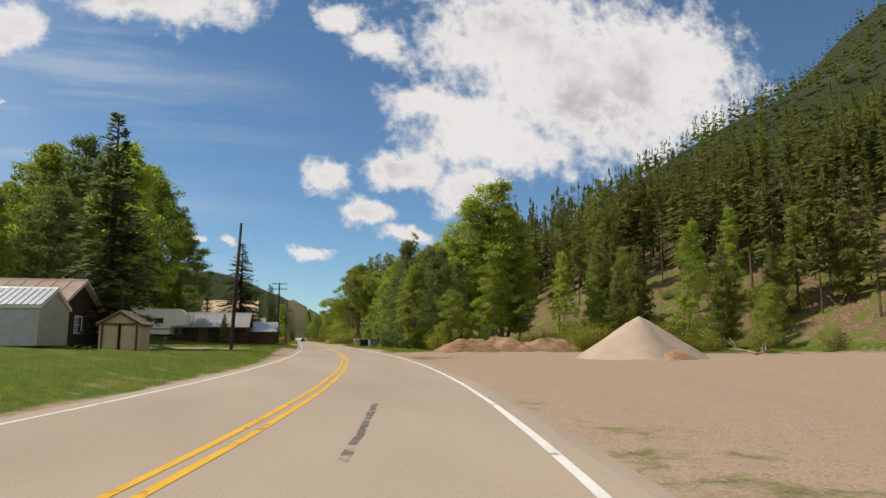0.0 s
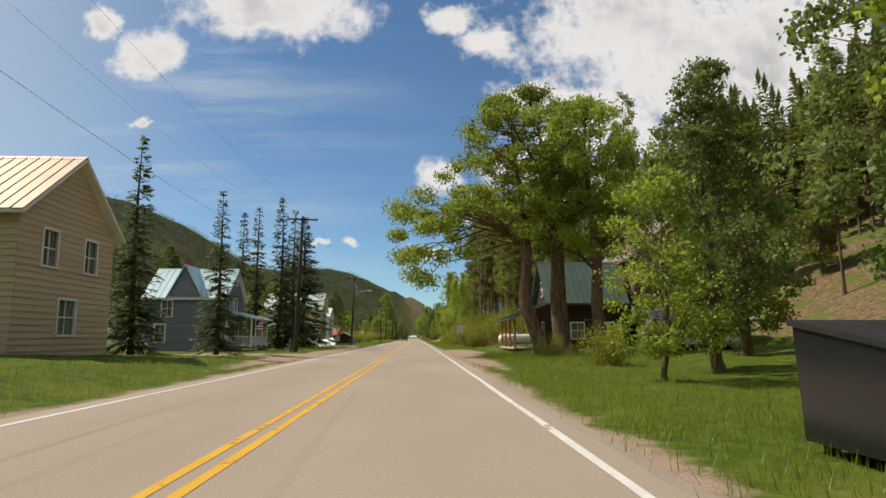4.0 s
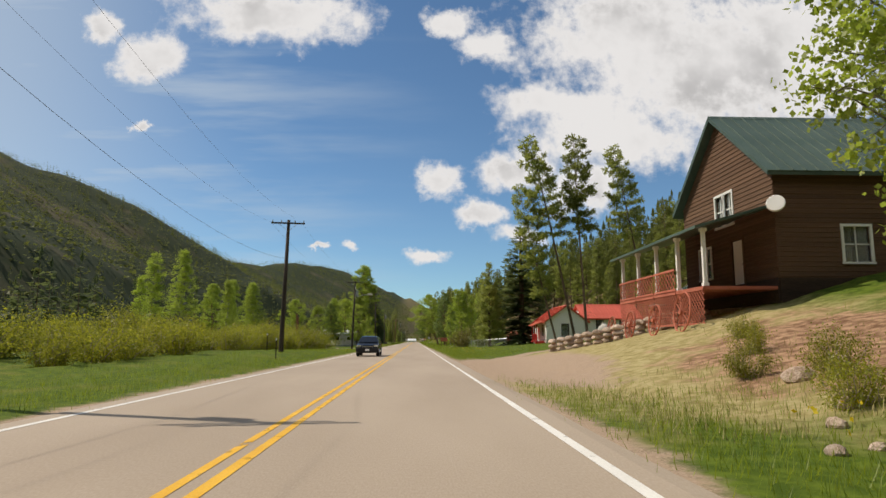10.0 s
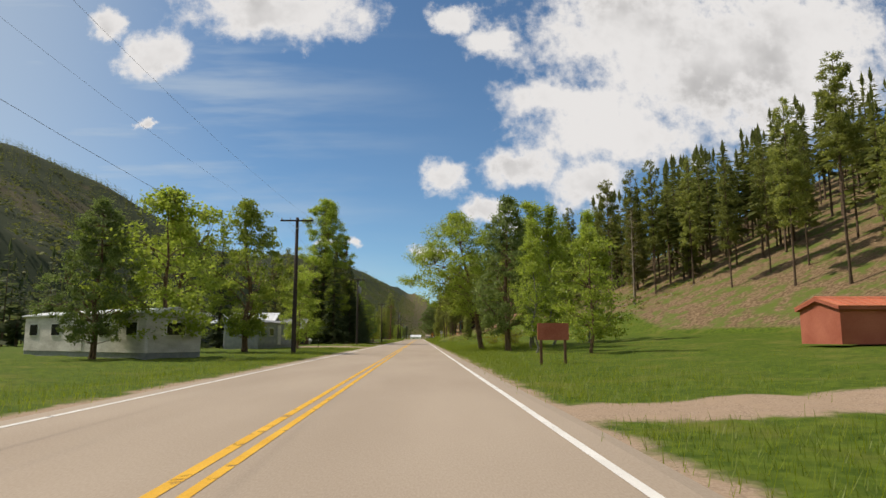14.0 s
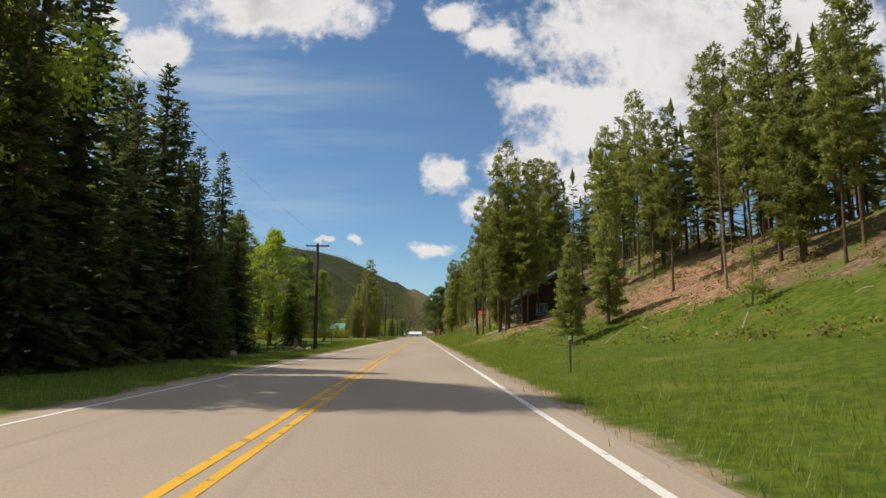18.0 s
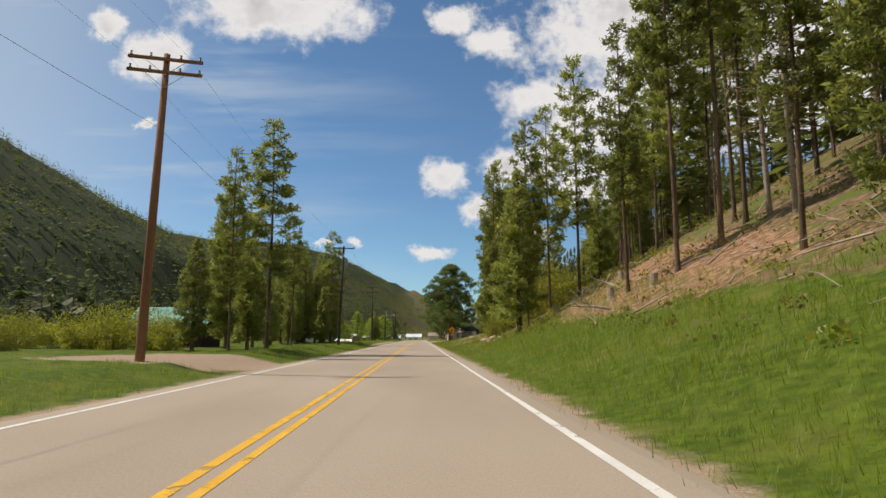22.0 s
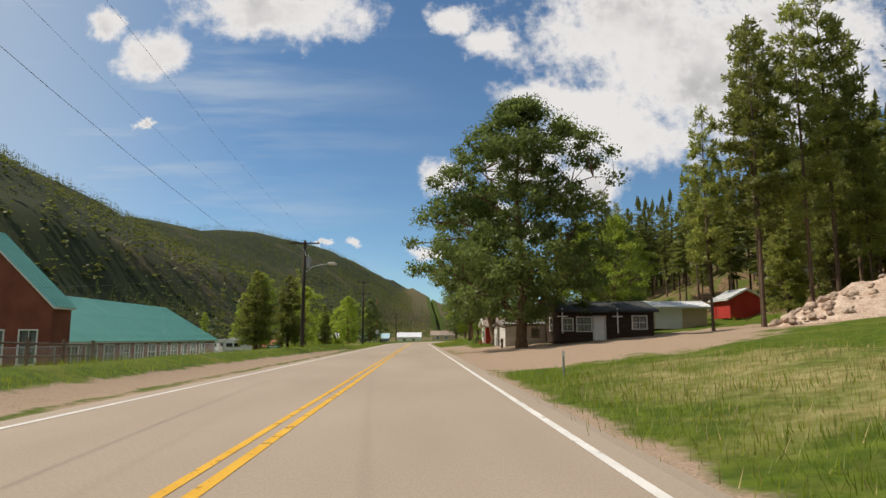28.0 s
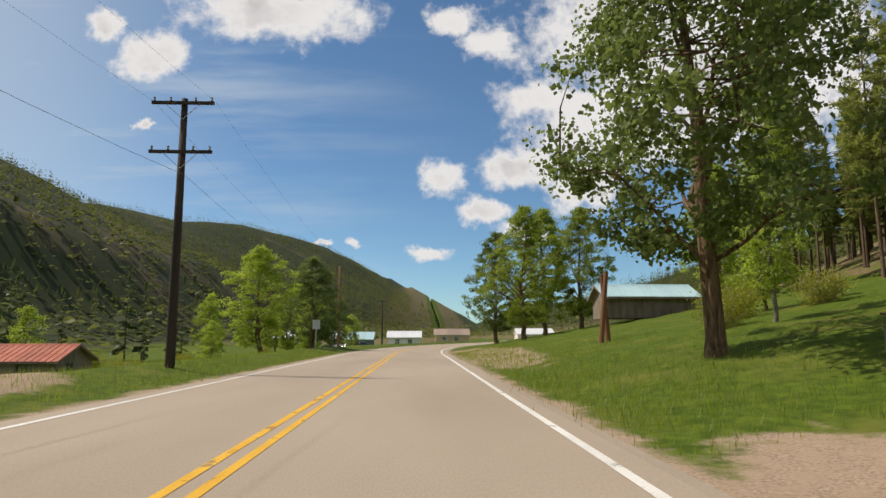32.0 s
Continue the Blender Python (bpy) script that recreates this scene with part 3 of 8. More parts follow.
for key, values in (("side", LAT), ("bare", LOT), ("wild", WILD), ("straw", DRY), ("earth", EARTH)):
    at = ground_me.attributes.new(key, "FLOAT", "POINT")
    at.data.foreach_set("value", np.ascontiguousarray(values, dtype=np.float32).ravel())
ground_me.shade_smooth()
ground = tagged(new("ground", ground_me), "grassy valley floor with gravel shoulders and wooded slopes", "ground", kind="structure")

gm.use_nodes = True
T = gm.node_tree


def gnode(kind):
    return T.nodes.new(kind)


def gattr(name):
    n = gnode("ShaderNodeAttribute")
    n.attribute_name = name
    return n.outputs["Fac"]


def gnoise(scale, detail=5.0, rough=0.6, stretch=None):
    n = gnode("ShaderNodeTexNoise")
    n.inputs["Scale"].default_value, n.inputs["Detail"].default_value, n.inputs["Roughness"].default_value = scale, detail, rough
    src = gco.outputs["Object"]
    if stretch:
        mp = gnode("ShaderNodeMapping")
        mp.inputs["Scale"].default_value = stretch
        T.links.new(src, mp.inputs[0])
        src = mp.outputs[0]
    T.links.new(src, n.inputs["Vector"])
    return n.outputs["Fac"]


def gmath(op, a, b=0.0, c=0.0):
    n = gnode("ShaderNodeMath")
    n.operation = op
    for k, v in enumerate((a, b, c)):
        if isinstance(v, (int, float)):
            n.inputs[k].default_value = v
        else:
            T.links.new(v, n.inputs[k])
    return n.outputs[0]


def gstep(v, lo, hi):
    n = gnode("ShaderNodeMapRange")
    n.interpolation_type = "SMOOTHSTEP"
    T.links.new(v, n.inputs[0])
    n.inputs[1].default_value, n.inputs[2].default_value = lo, hi
    return n.outputs[0]


def gmix(f, a, b):
    n = gnode("ShaderNodeMix")
    n.data_type = "RGBA"
    T.links.new(f, n.inputs[0])
    for k, v in ((6, a), (7, b)):
        if isinstance(v, tuple):
            n.inputs[k].default_value = (*v, 1)
        else:
            T.links.new(v, n.inputs[k])
    return n.outputs[2]


gco = gnode("ShaderNodeTexCoord")
big, mid, small, grain = gnoise(0.05), gnoise(0.45), gnoise(3.2, 6), gnoise(26, 4)
turf = gmix(gstep(small, 0.35, 0.68), (0.05, 0.084, 0.010), (0.105, 0.148, 0.017))
turf = gmix(gstep(mid, 0.47, 0.75), turf, (0.145, 0.15, 0.032))
straw = gmix(gstep(small, 0.35, 0.65), (0.28, 0.22, 0.09), (0.44, 0.36, 0.19))
turf = gmix(gmath("MULTIPLY", gstep(gmath("ADD", gattr("straw"), gmath("MULTIPLY", mid, 0.9)), 0.62, 1.15), 0.85), turf, straw)
floor_ = gmix(gstep(small, 0.35, 0.7), (0.115, 0.075, 0.042), (0.27, 0.19, 0.115))
floor_ = gmix(gstep(mid, 0.45, 0.62), floor_, (0.105, 0.135, 0.03))
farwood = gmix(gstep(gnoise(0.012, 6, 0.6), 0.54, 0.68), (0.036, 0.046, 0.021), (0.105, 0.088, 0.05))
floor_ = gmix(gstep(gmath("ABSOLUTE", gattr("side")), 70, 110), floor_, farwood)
base = gmix(gstep(gmath("ADD", gattr("wild"), gmath("MULTIPLY", gmath("SUBTRACT", mid, 0.5), 0.8)), 0.35, 0.65), turf, floor_)
soil = gmix(gstep(small, 0.35, 0.66), (0.15, 0.08, 0.045), (0.40, 0.25, 0.155))
base = gmix(gstep(gmath("ADD", gattr("earth"), gmath("MULTIPLY", gmath("SUBTRACT", gnoise(0.8, 7, 0.7), 0.5), 1.6)), 0.35, 0.65), base, soil)
stone = gmix(gstep(grain, 0.36, 0.66), (0.235, 0.165, 0.115), (0.44, 0.335, 0.25))
stone = gmix(gstep(small, 0.30, 0.75), stone, (0.37, 0.27, 0.19))
verge = gmath("SUBTRACT", 1.0, gstep(gmath("ADD", gmath("ABSOLUTE", gattr("side")), gmath("MULTIPLY", gmath("SUBTRACT", gnoise(0.6, 6, 0.7), 0.5), 1.7)), 4.3, 4.75))
lots = gstep(gmath("ADD", gattr("bare"), gmath("MULTIPLY", gmath("SUBTRACT", gnoise(0.7, 7, 0.7), 0.5), 0.9)), 0.42, 0.62)
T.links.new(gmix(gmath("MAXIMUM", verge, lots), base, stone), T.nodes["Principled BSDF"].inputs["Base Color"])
T.nodes["Principled BSDF"].inputs["Roughness"].default_value = 0.95
T.nodes["Principled BSDF"].inputs["Specular IOR Level"].default_value = 0.1
gb = gnode("ShaderNodeBump")
gb.inputs["Strength"].default_value, gb.inputs["Distance"].default_value = 0.6, 0.06
T.links.new(gmath("ADD", small, gmath("MULTIPLY", grain, 0.4)), gb.inputs["Height"])
T.links.new(gb.outputs[0], T.nodes["Principled BSDF"].inputs["Normal"])

# ---- the road ----
RY = np.concatenate([np.arange(-60, 130, 2.0), np.arange(130, 790, 6.0), np.arange(790, 1150, 3.0)])


def ribbon(a, b, z, wobble=0.0, ys=RY, seed=1):
    """A strip along the road between two offsets from its centre line."""
    rng = np.random.default_rng(seed)
    c = middle(ys)
    slope = np.gradient(c, ys)
    nxv, nyv = 1 / np.sqrt(1 + slope ** 2), -slope / np.sqrt(1 + slope ** 2)
    oa, ob = a + rng.uniform(-wobble, wobble, len(ys)), b + rng.uniform(-wobble, wobble, len(ys))
    n = len(ys)
    top = [(c[i] + nxv[i] * o, ys[i] + nyv[i] * o, z) for o, i in [(oo[i], i) for oo in (oa, ob) for i in range(n)]]
    return top, [(i, n + i, n + i + 1, i + 1) for i in range(n - 1)]


asphalt = material("pale_worn_asphalt", (0.315, 0.25, 0.19), (0.41, 0.335, 0.262), rough=0.85, s1=0.35, s2=60, bump=0.25, depth=0.006, spec=0.25, stretch=(1, 0.25, 1))
road_top, road_f = ribbon(-4.05, 4.05, 0.0, 0.07)
low, low_f = ribbon(-4.5, 4.5, -0.06, 0.0)
n_r = len(RY)
skirt = [(i, i + 1, 2 * n_r + i + 1, 2 * n_r + i) for i in range(n_r - 1)] + [(n_r + i, 3 * n_r + i, 3 * n_r + i + 1, n_r + i + 1) for i in range(n_r - 1)]
road = tagged(new("road", raw_mesh("road", road_top + low, road_f + skirt, asphalt)), "pale worn two-lane asphalt road with faded markings", "road", kind="structure")


def paint(name, c1, c2, wear):
    """Road paint worn through to the asphalt in places."""
    m = material(name, c1, c2, rough=0.7, s1=1.2, s2=40, bump=0.1)
    t = m.node_tree
    n = t.nodes.new("ShaderNodeTexNoise")
    n.inputs["Scale"].default_value, n.inputs["Detail"].default_value, n.inputs["Roughness"].default_value = 2.2, 8.0, 0.7
    co = t.nodes.new("ShaderNodeTexCoord")
    t.links.new(co.outputs["Object"], n.inputs["Vector"])
    r = t.nodes.new("ShaderNodeMapRange")
    r.inputs[1].default_value, r.inputs[2].default_value = wear - 0.05, wear + 0.05
    t.links.new(n.outputs["Fac"], r.inputs[0]), t.links.new(r.outputs[0], t.nodes["Principled BSDF"].inputs["Alpha"])
    return m


yellow, white_line = paint("yellow_road_paint", (0.62, 0.32, 0.02), (0.76, 0.44, 0.04), 0.385), paint("white_road_paint", (0.62, 0.60, 0.56), (0.78, 0.76, 0.72), 0.37)
for nm, a, b, mt in (("yellow_line", -0.19, -0.075, yellow), ("yellow_line", 0.075, 0.19, yellow), ("edge_line", -3.73, -3.62, white_line), ("edge_line", 3.62, 3.74, white_line)):
    v, f = ribbon(a, b, 0.005, 0.012, seed=int(abs(a * 100)))
    tagged(new(nm, raw_mesh(nm, v, f, mt)), "worn painted road marking", "road marking", kind="structure")

# dark rubber left by braking wheels, and tar along old cracks
rubber = paint("rubber_mark", (0.12, 0.105, 0.095), (0.18, 0.155, 0.14), 0.47)
for y0, y1, off, w in ((6.9, 12.6, 1.49, 0.11),):
    ys = np.linspace(y0, y1, 14)
    v, f = ribbon(off - w / 2, off + w / 2, 0.004, 0.02, ys, int(y0))
    tagged(new("tyre_mark", raw_mesh("tyre_mark", v, f, rubber)), "dark streak worn on the asphalt", "road marking", kind="structure")

# ---- plants ----
def diamonds(P, D, S, L, W):
    """Needle sprays: long diamonds from points P along D, with side vectors S."""
    P, D, S = np.asarray(P), np.asarray(D), np.asarray(S)
    L, W = np.asarray(L)[:, None], np.asarray(W)[:, None]
    v = np.stack([P, P + D * L * 0.45 + S * W, P + D * L, P + D * L * 0.45 - S * W], 1).reshape(-1, 3)
    return v, np.arange(len(v)).reshape(-1, 4)


def unit(a):
    return a / np.maximum(np.linalg.norm(a, axis=-1, keepdims=True), 1e-9)


def needle_crown(rng, h, base, width, whorls, per, droop, spacing, size, profile, gaps=0.0, flat=True):
    """Sprays of a conifer of height h, its crown from base*h up."""
    P, D, S, L, W = [], [], [], [], []
    for i in range(whorls):
        f = (i + rng.uniform(0, 0.9)) / whorls
        z, r = h * (base + (1 - base) * f), width * profile(f)
        for k in range(per):
            if rng.random() < gaps:
                continue
            az, ln = rng.uniform(0, math.tau), r * rng.uniform(0.6, 1.15)
            out = np.array([math.cos(az), math.sin(az), 0])
            side = np.array([-out[1], out[0], 0])
            tilt = droop + 0.55 * f + rng.uniform(-0.12, 0.12)
            n = max(1, int(ln / spacing))
            for j in range(n):
                g = (j + 0.6) / n
                p = out * ln * g + np.array([0, 0, z + ln * g * tilt - 0.12 * ln * g * g])
                for s in ((-1, 0, 1) if flat else (-1, -0.3, 0.3, 1)):
                    d = unit(out * (0.8 if flat else rng.uniform(0.2, 0.9)) + side * s * rng.uniform(0.5, 0.9) + np.array([0, 0, tilt + (rng.uniform(-0.3, 0.35) if flat else rng.uniform(-0.25, 1.0))]))
                    w = unit(np.cross(d, np.array([rng.uniform(-0.5, 0.5), rng.uniform(-0.5, 0.5), 1.0])))
                    P.append(p + rng.normal(0, 0.06, 3)), D.append(d), S.append(w)
                    ll = size * rng.uniform(0.7, 1.3) * (1.05 - 0.35 * f)
                    L.append(ll), W.append(ll * rng.uniform(0.18, 0.32))
    P.append(np.array([0, 0, h * 0.965])), D.append(np.array([0, 0, 1.0])), S.append(np.array([1.0, 0, 0])), L.append(h * 0.05), W.append(0.1)
    return diamonds(P, D, S, L, W)


def tufted_crown(rng, h, base, width, boughs, droop, profile, spacing=0.5, needles=24, size=0.34, gaps=0.1):
    """A pine's crown: boughs that end in round tufts of needles. Returns the sprays and the boughs' centre lines."""
    C, O, lines = [], [], []
    for i in range(boughs):
        f = (i + rng.uniform(0, 0.9)) / boughs
        if rng.random() < gaps:
            continue
        z, ln = h * (base + (1 - base) * f), max(0.25, width * profile(f) * rng.uniform(0.5, 1.2))
        az = rng.uniform(0, math.tau)
        out, side = np.array([math.cos(az), math.sin(az), 0]), np.array([-math.sin(az), math.cos(az), 0])
        tilt = droop + 0.6 * f + rng.uniform(-0.18, 0.18)
        at = lambda g: out * ln * g + np.array([0, 0, z + ln * g * tilt + 0.22 * ln * g * g])
        lines.append([at(0.0), at(0.5), at(1.0)])
        n = max(1, int(ln * 0.8 / spacing))
        for j in range(n):
            g = 1.0 - 0.75 * j / n
            C.append(at(g)), O.append(out)
            if ln > 0.9:
                for sg in (-1, 1):
                    if rng.random() < 0.8:
                        C.append(at(g * 0.9) + side * sg * rng.uniform(0.25, 0.6) * (0.4 + 0.6 * ln * (1.15 - g)) + np.array([0, 0, rng.uniform(-0.1, 0.15)]))
                        O.append(unit(out + side * sg * 0.8))
    C.append(np.array([0, 0, h * 0.985])), O.append(np.array([0, 0, 1.0]))
    C, O = np.array(C), np.array(O)
    k = len(C) * needles
    c, o = np.repeat(C, needles, 0), np.repeat(O, needles, 0)
    d = unit(rng.normal(0, 1, (k, 3)) + o * 0.55 + np.array([0, 0, 0.35]))
    s = unit(np.cross(d, rng.normal(0, 1, (k, 3))))
    big = np.repeat(rng.uniform(0.7, 1.3, len(C)), needles)
    ll = size * big * rng.uniform(0.6, 1.25, k)
    v, q = diamonds(c + rng.normal(0, 0.11, (k, 3)) * big[:, None], d, s, ll, ll * rng.uniform(0.10, 0.19, k))
    return v, q, lines


def conifer(name, kind, seed, label):
    """One conifer with trunk, dead lower snags and needle crown. Returns the tree; its height is its 'tall' in metres."""
    rng = np.random.default_rng(seed)
    root = thing(name, Matrix(), label, "tree")
    mat, lines = M["pine"], []
    if kind == "spruce":
        h, r = 15.0, 0.24
        v, f = needle_crown(rng, h, 0.04, 2.9, 46, 9, -0.32, 0.27, 0.5, lambda q: (1 - q) ** 0.85 * 0.97 + 0.03)
        mat = M["spruce"]
    elif kind == "slim":
        h, r = 15.0, 0.2
        v, f = needle_crown(rng, h, 0.05, 1.9, 44, 8, -0.35, 0.26, 0.46, lambda q: (1 - q) ** 0.8 + 0.04)
        mat = M["spruce"]
    elif kind == "pine":
        h, r = 20.0, 0.125
        v, f, lines = tufted_crown(rng, h, 0.3, 2.4, 120, -0.22, lambda q: min(1, 0.5 + 1.4 * q) * (1 - q) ** 0.6 + 0.05)
    elif kind == "high":
        h, r = 24.0, 0.155
        v, f, lines = tufted_crown(rng, h, 0.5, 2.7, 95, -0.12, lambda q: min(1, 0.55 + 1.4 * q) * (1 - q) ** 0.5 + 0.06, 0.5, 26, 0.36, 0.16)
    elif kind == "full":
        h, r = 14.0, 0.22
        v, f, lines = tufted_crown(rng, h, 0.1, 2.7, 190, -0.2, lambda q: min(1, 0.7 + q) * (1 - q) ** 0.75 + 0.03, 0.46, 22, 0.32, 0.04)
    elif kind == "snag":
        h, r = 13.0, 0.1
        v, f, lines = tufted_crown(rng, h, 0.22, 1.5, 90, -0.2, lambda q: (1 - q) ** 0.5 + 0.08, 0.9, 3, 0.3, 0.1)
        mat = M["lilac"]
    else:
        h, r = 4.0, 0.06
        v, f, lines = tufted_crown(rng, h, 0.1, 0.95, 46, 0.05, lambda q: (1 - q) ** 0.7 + 0.05, 0.3, 18, 0.24, 0.05)
    mb = Mb()
    bend = rng.uniform(-0.15, 0.15, 2)
    pts = [(bend[0] * math.sin(q * 3), bend[1] * math.sin(q * 2.4), h * q - 0.3 * (q == 0)) for q in (0, 0.04, 0.25, 0.5, 0.75, 0.985)]
    mb.limb(pts, [r * 1.5, r * 1.05, r * 0.88, r * 0.66, r * 0.4, 0.02], 9)
    for ln in lines:
        mb.limb([tuple(p) for p in ln], [r * 0.2, r * 0.13, 0.006], 3)
    if kind in ("pine", "high"):
        for q in np.arange(0.12, 0.5, 0.016):
            az, ln = rng.uniform(0, math.tau), rng.uniform(0.4, 1.5)
            mb.tube((0, 0, h * q), (math.cos(az) * ln, math.sin(az) * ln, h * q - 0.2 * ln), 0.022, 0.006, 3, False)
    part("trunk", mb, M["dead"] if kind == "snag" else M["bark_pine"], root, smooth=True)
    part("crown", raw_mesh("crown", v, f, mat), None, root)
    root["tall"] = h
    return root


def leafy(name, seed, h, spread, leaf, count, bark, leaves, label, trunks=1, base=0.22, lean=(0, 0), column=0.0, r0=None, clumps=90, reach=(), category="tree", boughs=9, puff=1.0, core=1.6):
    """A broadleaf tree: trunk, limbs bending out to clumps of leaves that fill a ragged crown. reach: extra clumps (x, y, z) on long limbs."""
    rng = np.random.default_rng(seed)
    root = thing(name, Matrix(), label, category)
    mb = Mb()
    r0 = r0 or h * 0.018
    lean = np.array(lean)
    ph = rng.uniform(0, 6.28, 6)
    spots = []
    while len(spots) < clumps:
        f, az = rng.random(), rng.uniform(0, math.tau)
        wide = (math.sin(math.pi * min(1, 0.16 + 0.84 * f)) ** 0.7) * (1 - column) + column * (1 - 0.75 * f ** 1.6) * min(1, 0.35 + 2.5 * f)
        lump = 1 + 0.25 * math.sin(2 * az + ph[0] + 4 * f) + 0.18 * math.sin(3 * az + ph[1] - 6 * f) + 0.15 * math.sin(9 * f + ph[2])
        q = math.sqrt(rng.uniform(0.08, 1)) * spread * wide * lump
        z = h * (base + (1 - base) * f)
        spots.append(np.array([math.cos(az) * q + lean[0] * z, math.sin(az) * q + lean[1] * z, z]))
    spots += [np.array(p, float) for p in reach]
    stems = []
    for k in range(trunks):
        az = k * math.tau / max(trunks, 1) + 0.4
        o = np.array([math.cos(az), math.sin(az), 0]) * (r0 * 1.3 if trunks > 1 else 0)
        pts = [o + np.array([lean[0] * z, lean[1] * z, z]) + (o * z * 0.12 if trunks > 1 else 0) + (rng.normal(0, 0.012 * h, 3) * np.array([1, 1, 0]) if 0.3 < z < h else 0) for z in (-0.3, h * 0.04, h * 0.2, h * 0.4, h * 0.6, h * 0.8, h * 0.95)]
        mb.limb([tuple(p) for p in pts], [r0 * q for q in (1.5, 1.08, 0.95, 0.72, 0.45, 0.22, 0.05)], 10)
        stems.append(pts)
    # a few boughs carry the crown; twigs run from them to the other clumps
    nodes = []
    for pts in stems:
        for z in np.linspace(h * base * 0.8, h * 0.9, 14):
            hz = [q[2] for q in pts]
            nodes.append(np.array([np.interp(z, hz, [q[0] for q in pts]), np.interp(z, hz, [q[1] for q in pts]), z]))
    trunk_nodes = len(nodes)
    order = sorted(range(len(spots)), key=lambda i: -np.linalg.norm(spots[i][:2] - lean * spots[i][2]) * (0.6 + 0.8 * rng.random()))
    main = order[:boughs] + list(range(clumps, len(spots), 3))
    for i in main:
        p = spots[i]
        out = np.linalg.norm(p[:2] - lean * p[2])
        want = min(h * 0.85, max(h * base * 0.8, p[2] - out * rng.uniform(0.25, 0.8)))
        foot = min(nodes[:trunk_nodes], key=lambda q: abs(q[2] - want))
        rr = max(0.03, r0 * (0.26 if i >= clumps else 0.36) * (1 - 0.55 * foot[2] / h))
        line = [foot]
        for g in (0.2, 0.4, 0.6, 0.8):
            line.append(foot * (1 - g) + p * g + np.array([0, 0, 0.16 * out * math.sin(math.pi * g)]) + rng.normal(0, 0.035 * out, 3))
        line.append(p)
        mb.limb([tuple(q) for q in line], [rr, rr * 0.82, rr * 0.66, rr * 0.5, rr * 0.33, 0.012], 6)
        nodes += line[1:]
    cloud = np.array(nodes)
    for i, p in enumerate(spots):
        if i in main:
            continue
        gap = np.linalg.norm(cloud - p, axis=1) + 0.8 * np.maximum(cloud[:, 2] - p[2], 0)
        foot = cloud[int(np.argmin(gap))]
        ln = np.linalg.norm(p - foot)
        m1 = foot * 0.5 + p * 0.5 + rng.normal(0, 0.08 * ln + 0.01, 3)
        rr = min(0.16 * r0, 0.012 + 0.012 * ln)
        mb.limb([tuple(foot), tuple(m1), tuple(p)], [rr, rr * 0.6, 0.006], 4)
    part("trunk", mb, bark, root, smooth=True)
    spots = np.array(spots)
    share = np.where(np.arange(len(spots)) < clumps, 1.0, 1.7)
    pick = rng.choice(len(spots), count, p=share / share.sum())
    size = puff * (0.35 + 0.05 * spread) * rng.uniform(0.6, 1.25, len(spots))
    c = spots[pick] + unit(rng.normal(0, 1, (count, 3))) * (size[pick] * rng.uniform(0.15, 1, count) ** 0.5)[:, None] * np.array([1.25, 1.25, 0.8]) * 1.35
    d = unit(rng.normal(0, 1, (count, 3)) + np.array([0, 0, -0.5]))
    s = unit(np.cross(d, rng.normal(0, 1, (count, 3))))
    ll = leaf * rng.uniform(0.65, 1.3, count)
    # larger leaves deep inside each clump close the crown
    deep = np.arange(count) < int(count * 0.24)
    c = np.where(deep[:, None], spots[pick] + (c - spots[pick]) * 0.55, c)
    ll = np.where(deep, ll * core, ll)
    v, f = diamonds(c, d, s, ll, ll * 0.42)
    part("crown", raw_mesh("crown", v, f, leaves), None, root)
    root["tall"] = float(h * 1.02)
    return root


def shrub(name, seed, h, spread, leaf, count, leaves, label):
    """A bush of many stems with leaves from near the ground up."""
    rng = np.random.default_rng(seed)
    root = thing(name, Matrix(), label, "bush")
    mb, tips = Mb(), []
    for k in range(22):
        az, out = rng.uniform(0, math.tau), spread * math.sqrt(rng.uniform(0.02, 1))
        top = np.array([math.cos(az) * out, math.sin(az) * out, h * (1 - 0.55 * (out / spread) ** 2) * rng.uniform(0.7, 1.08)])
        foot = top * np.array([0.3, 0.3, 0])
        m1 = foot * 0.55 + top * 0.45 + rng.normal(0, 0.07 * h, 3)
        mb.limb([(foot[0], foot[1], -0.15), tuple(m1), tuple(top)], [0.03, 0.02, 0.006], 4)
        for g in np.linspace(0.15, 1, 10):
            tips.append(foot * (1 - g) + top * g if g > 0.5 else foot * (1 - 2 * g) + m1 * 2 * g)
    part("branch", mb, M["dead"], root)
    tips = np.array(tips)
    c = tips[rng.integers(0, len(tips), count)] + rng.normal(0, 0.14 * spread, (count, 3)) * np.array([1, 1, 0.8])
    c[:, 2] = np.maximum(c[:, 2], 0.05)
    d = unit(rng.normal(0, 1, (count, 3)) + np.array([0, 0, 0.4]))
    s = unit(np.cross(d, rng.normal(0, 1, (count, 3))))
    ll = leaf * rng.uniform(0.6, 1.3, count)
    v, f = diamonds(c, d, s, ll, ll * 0.36)
    part("foliage", raw_mesh("leaves", v, f, leaves), None, root)
    root["tall"] = h
    return root


STOCK, USED = {}, set()


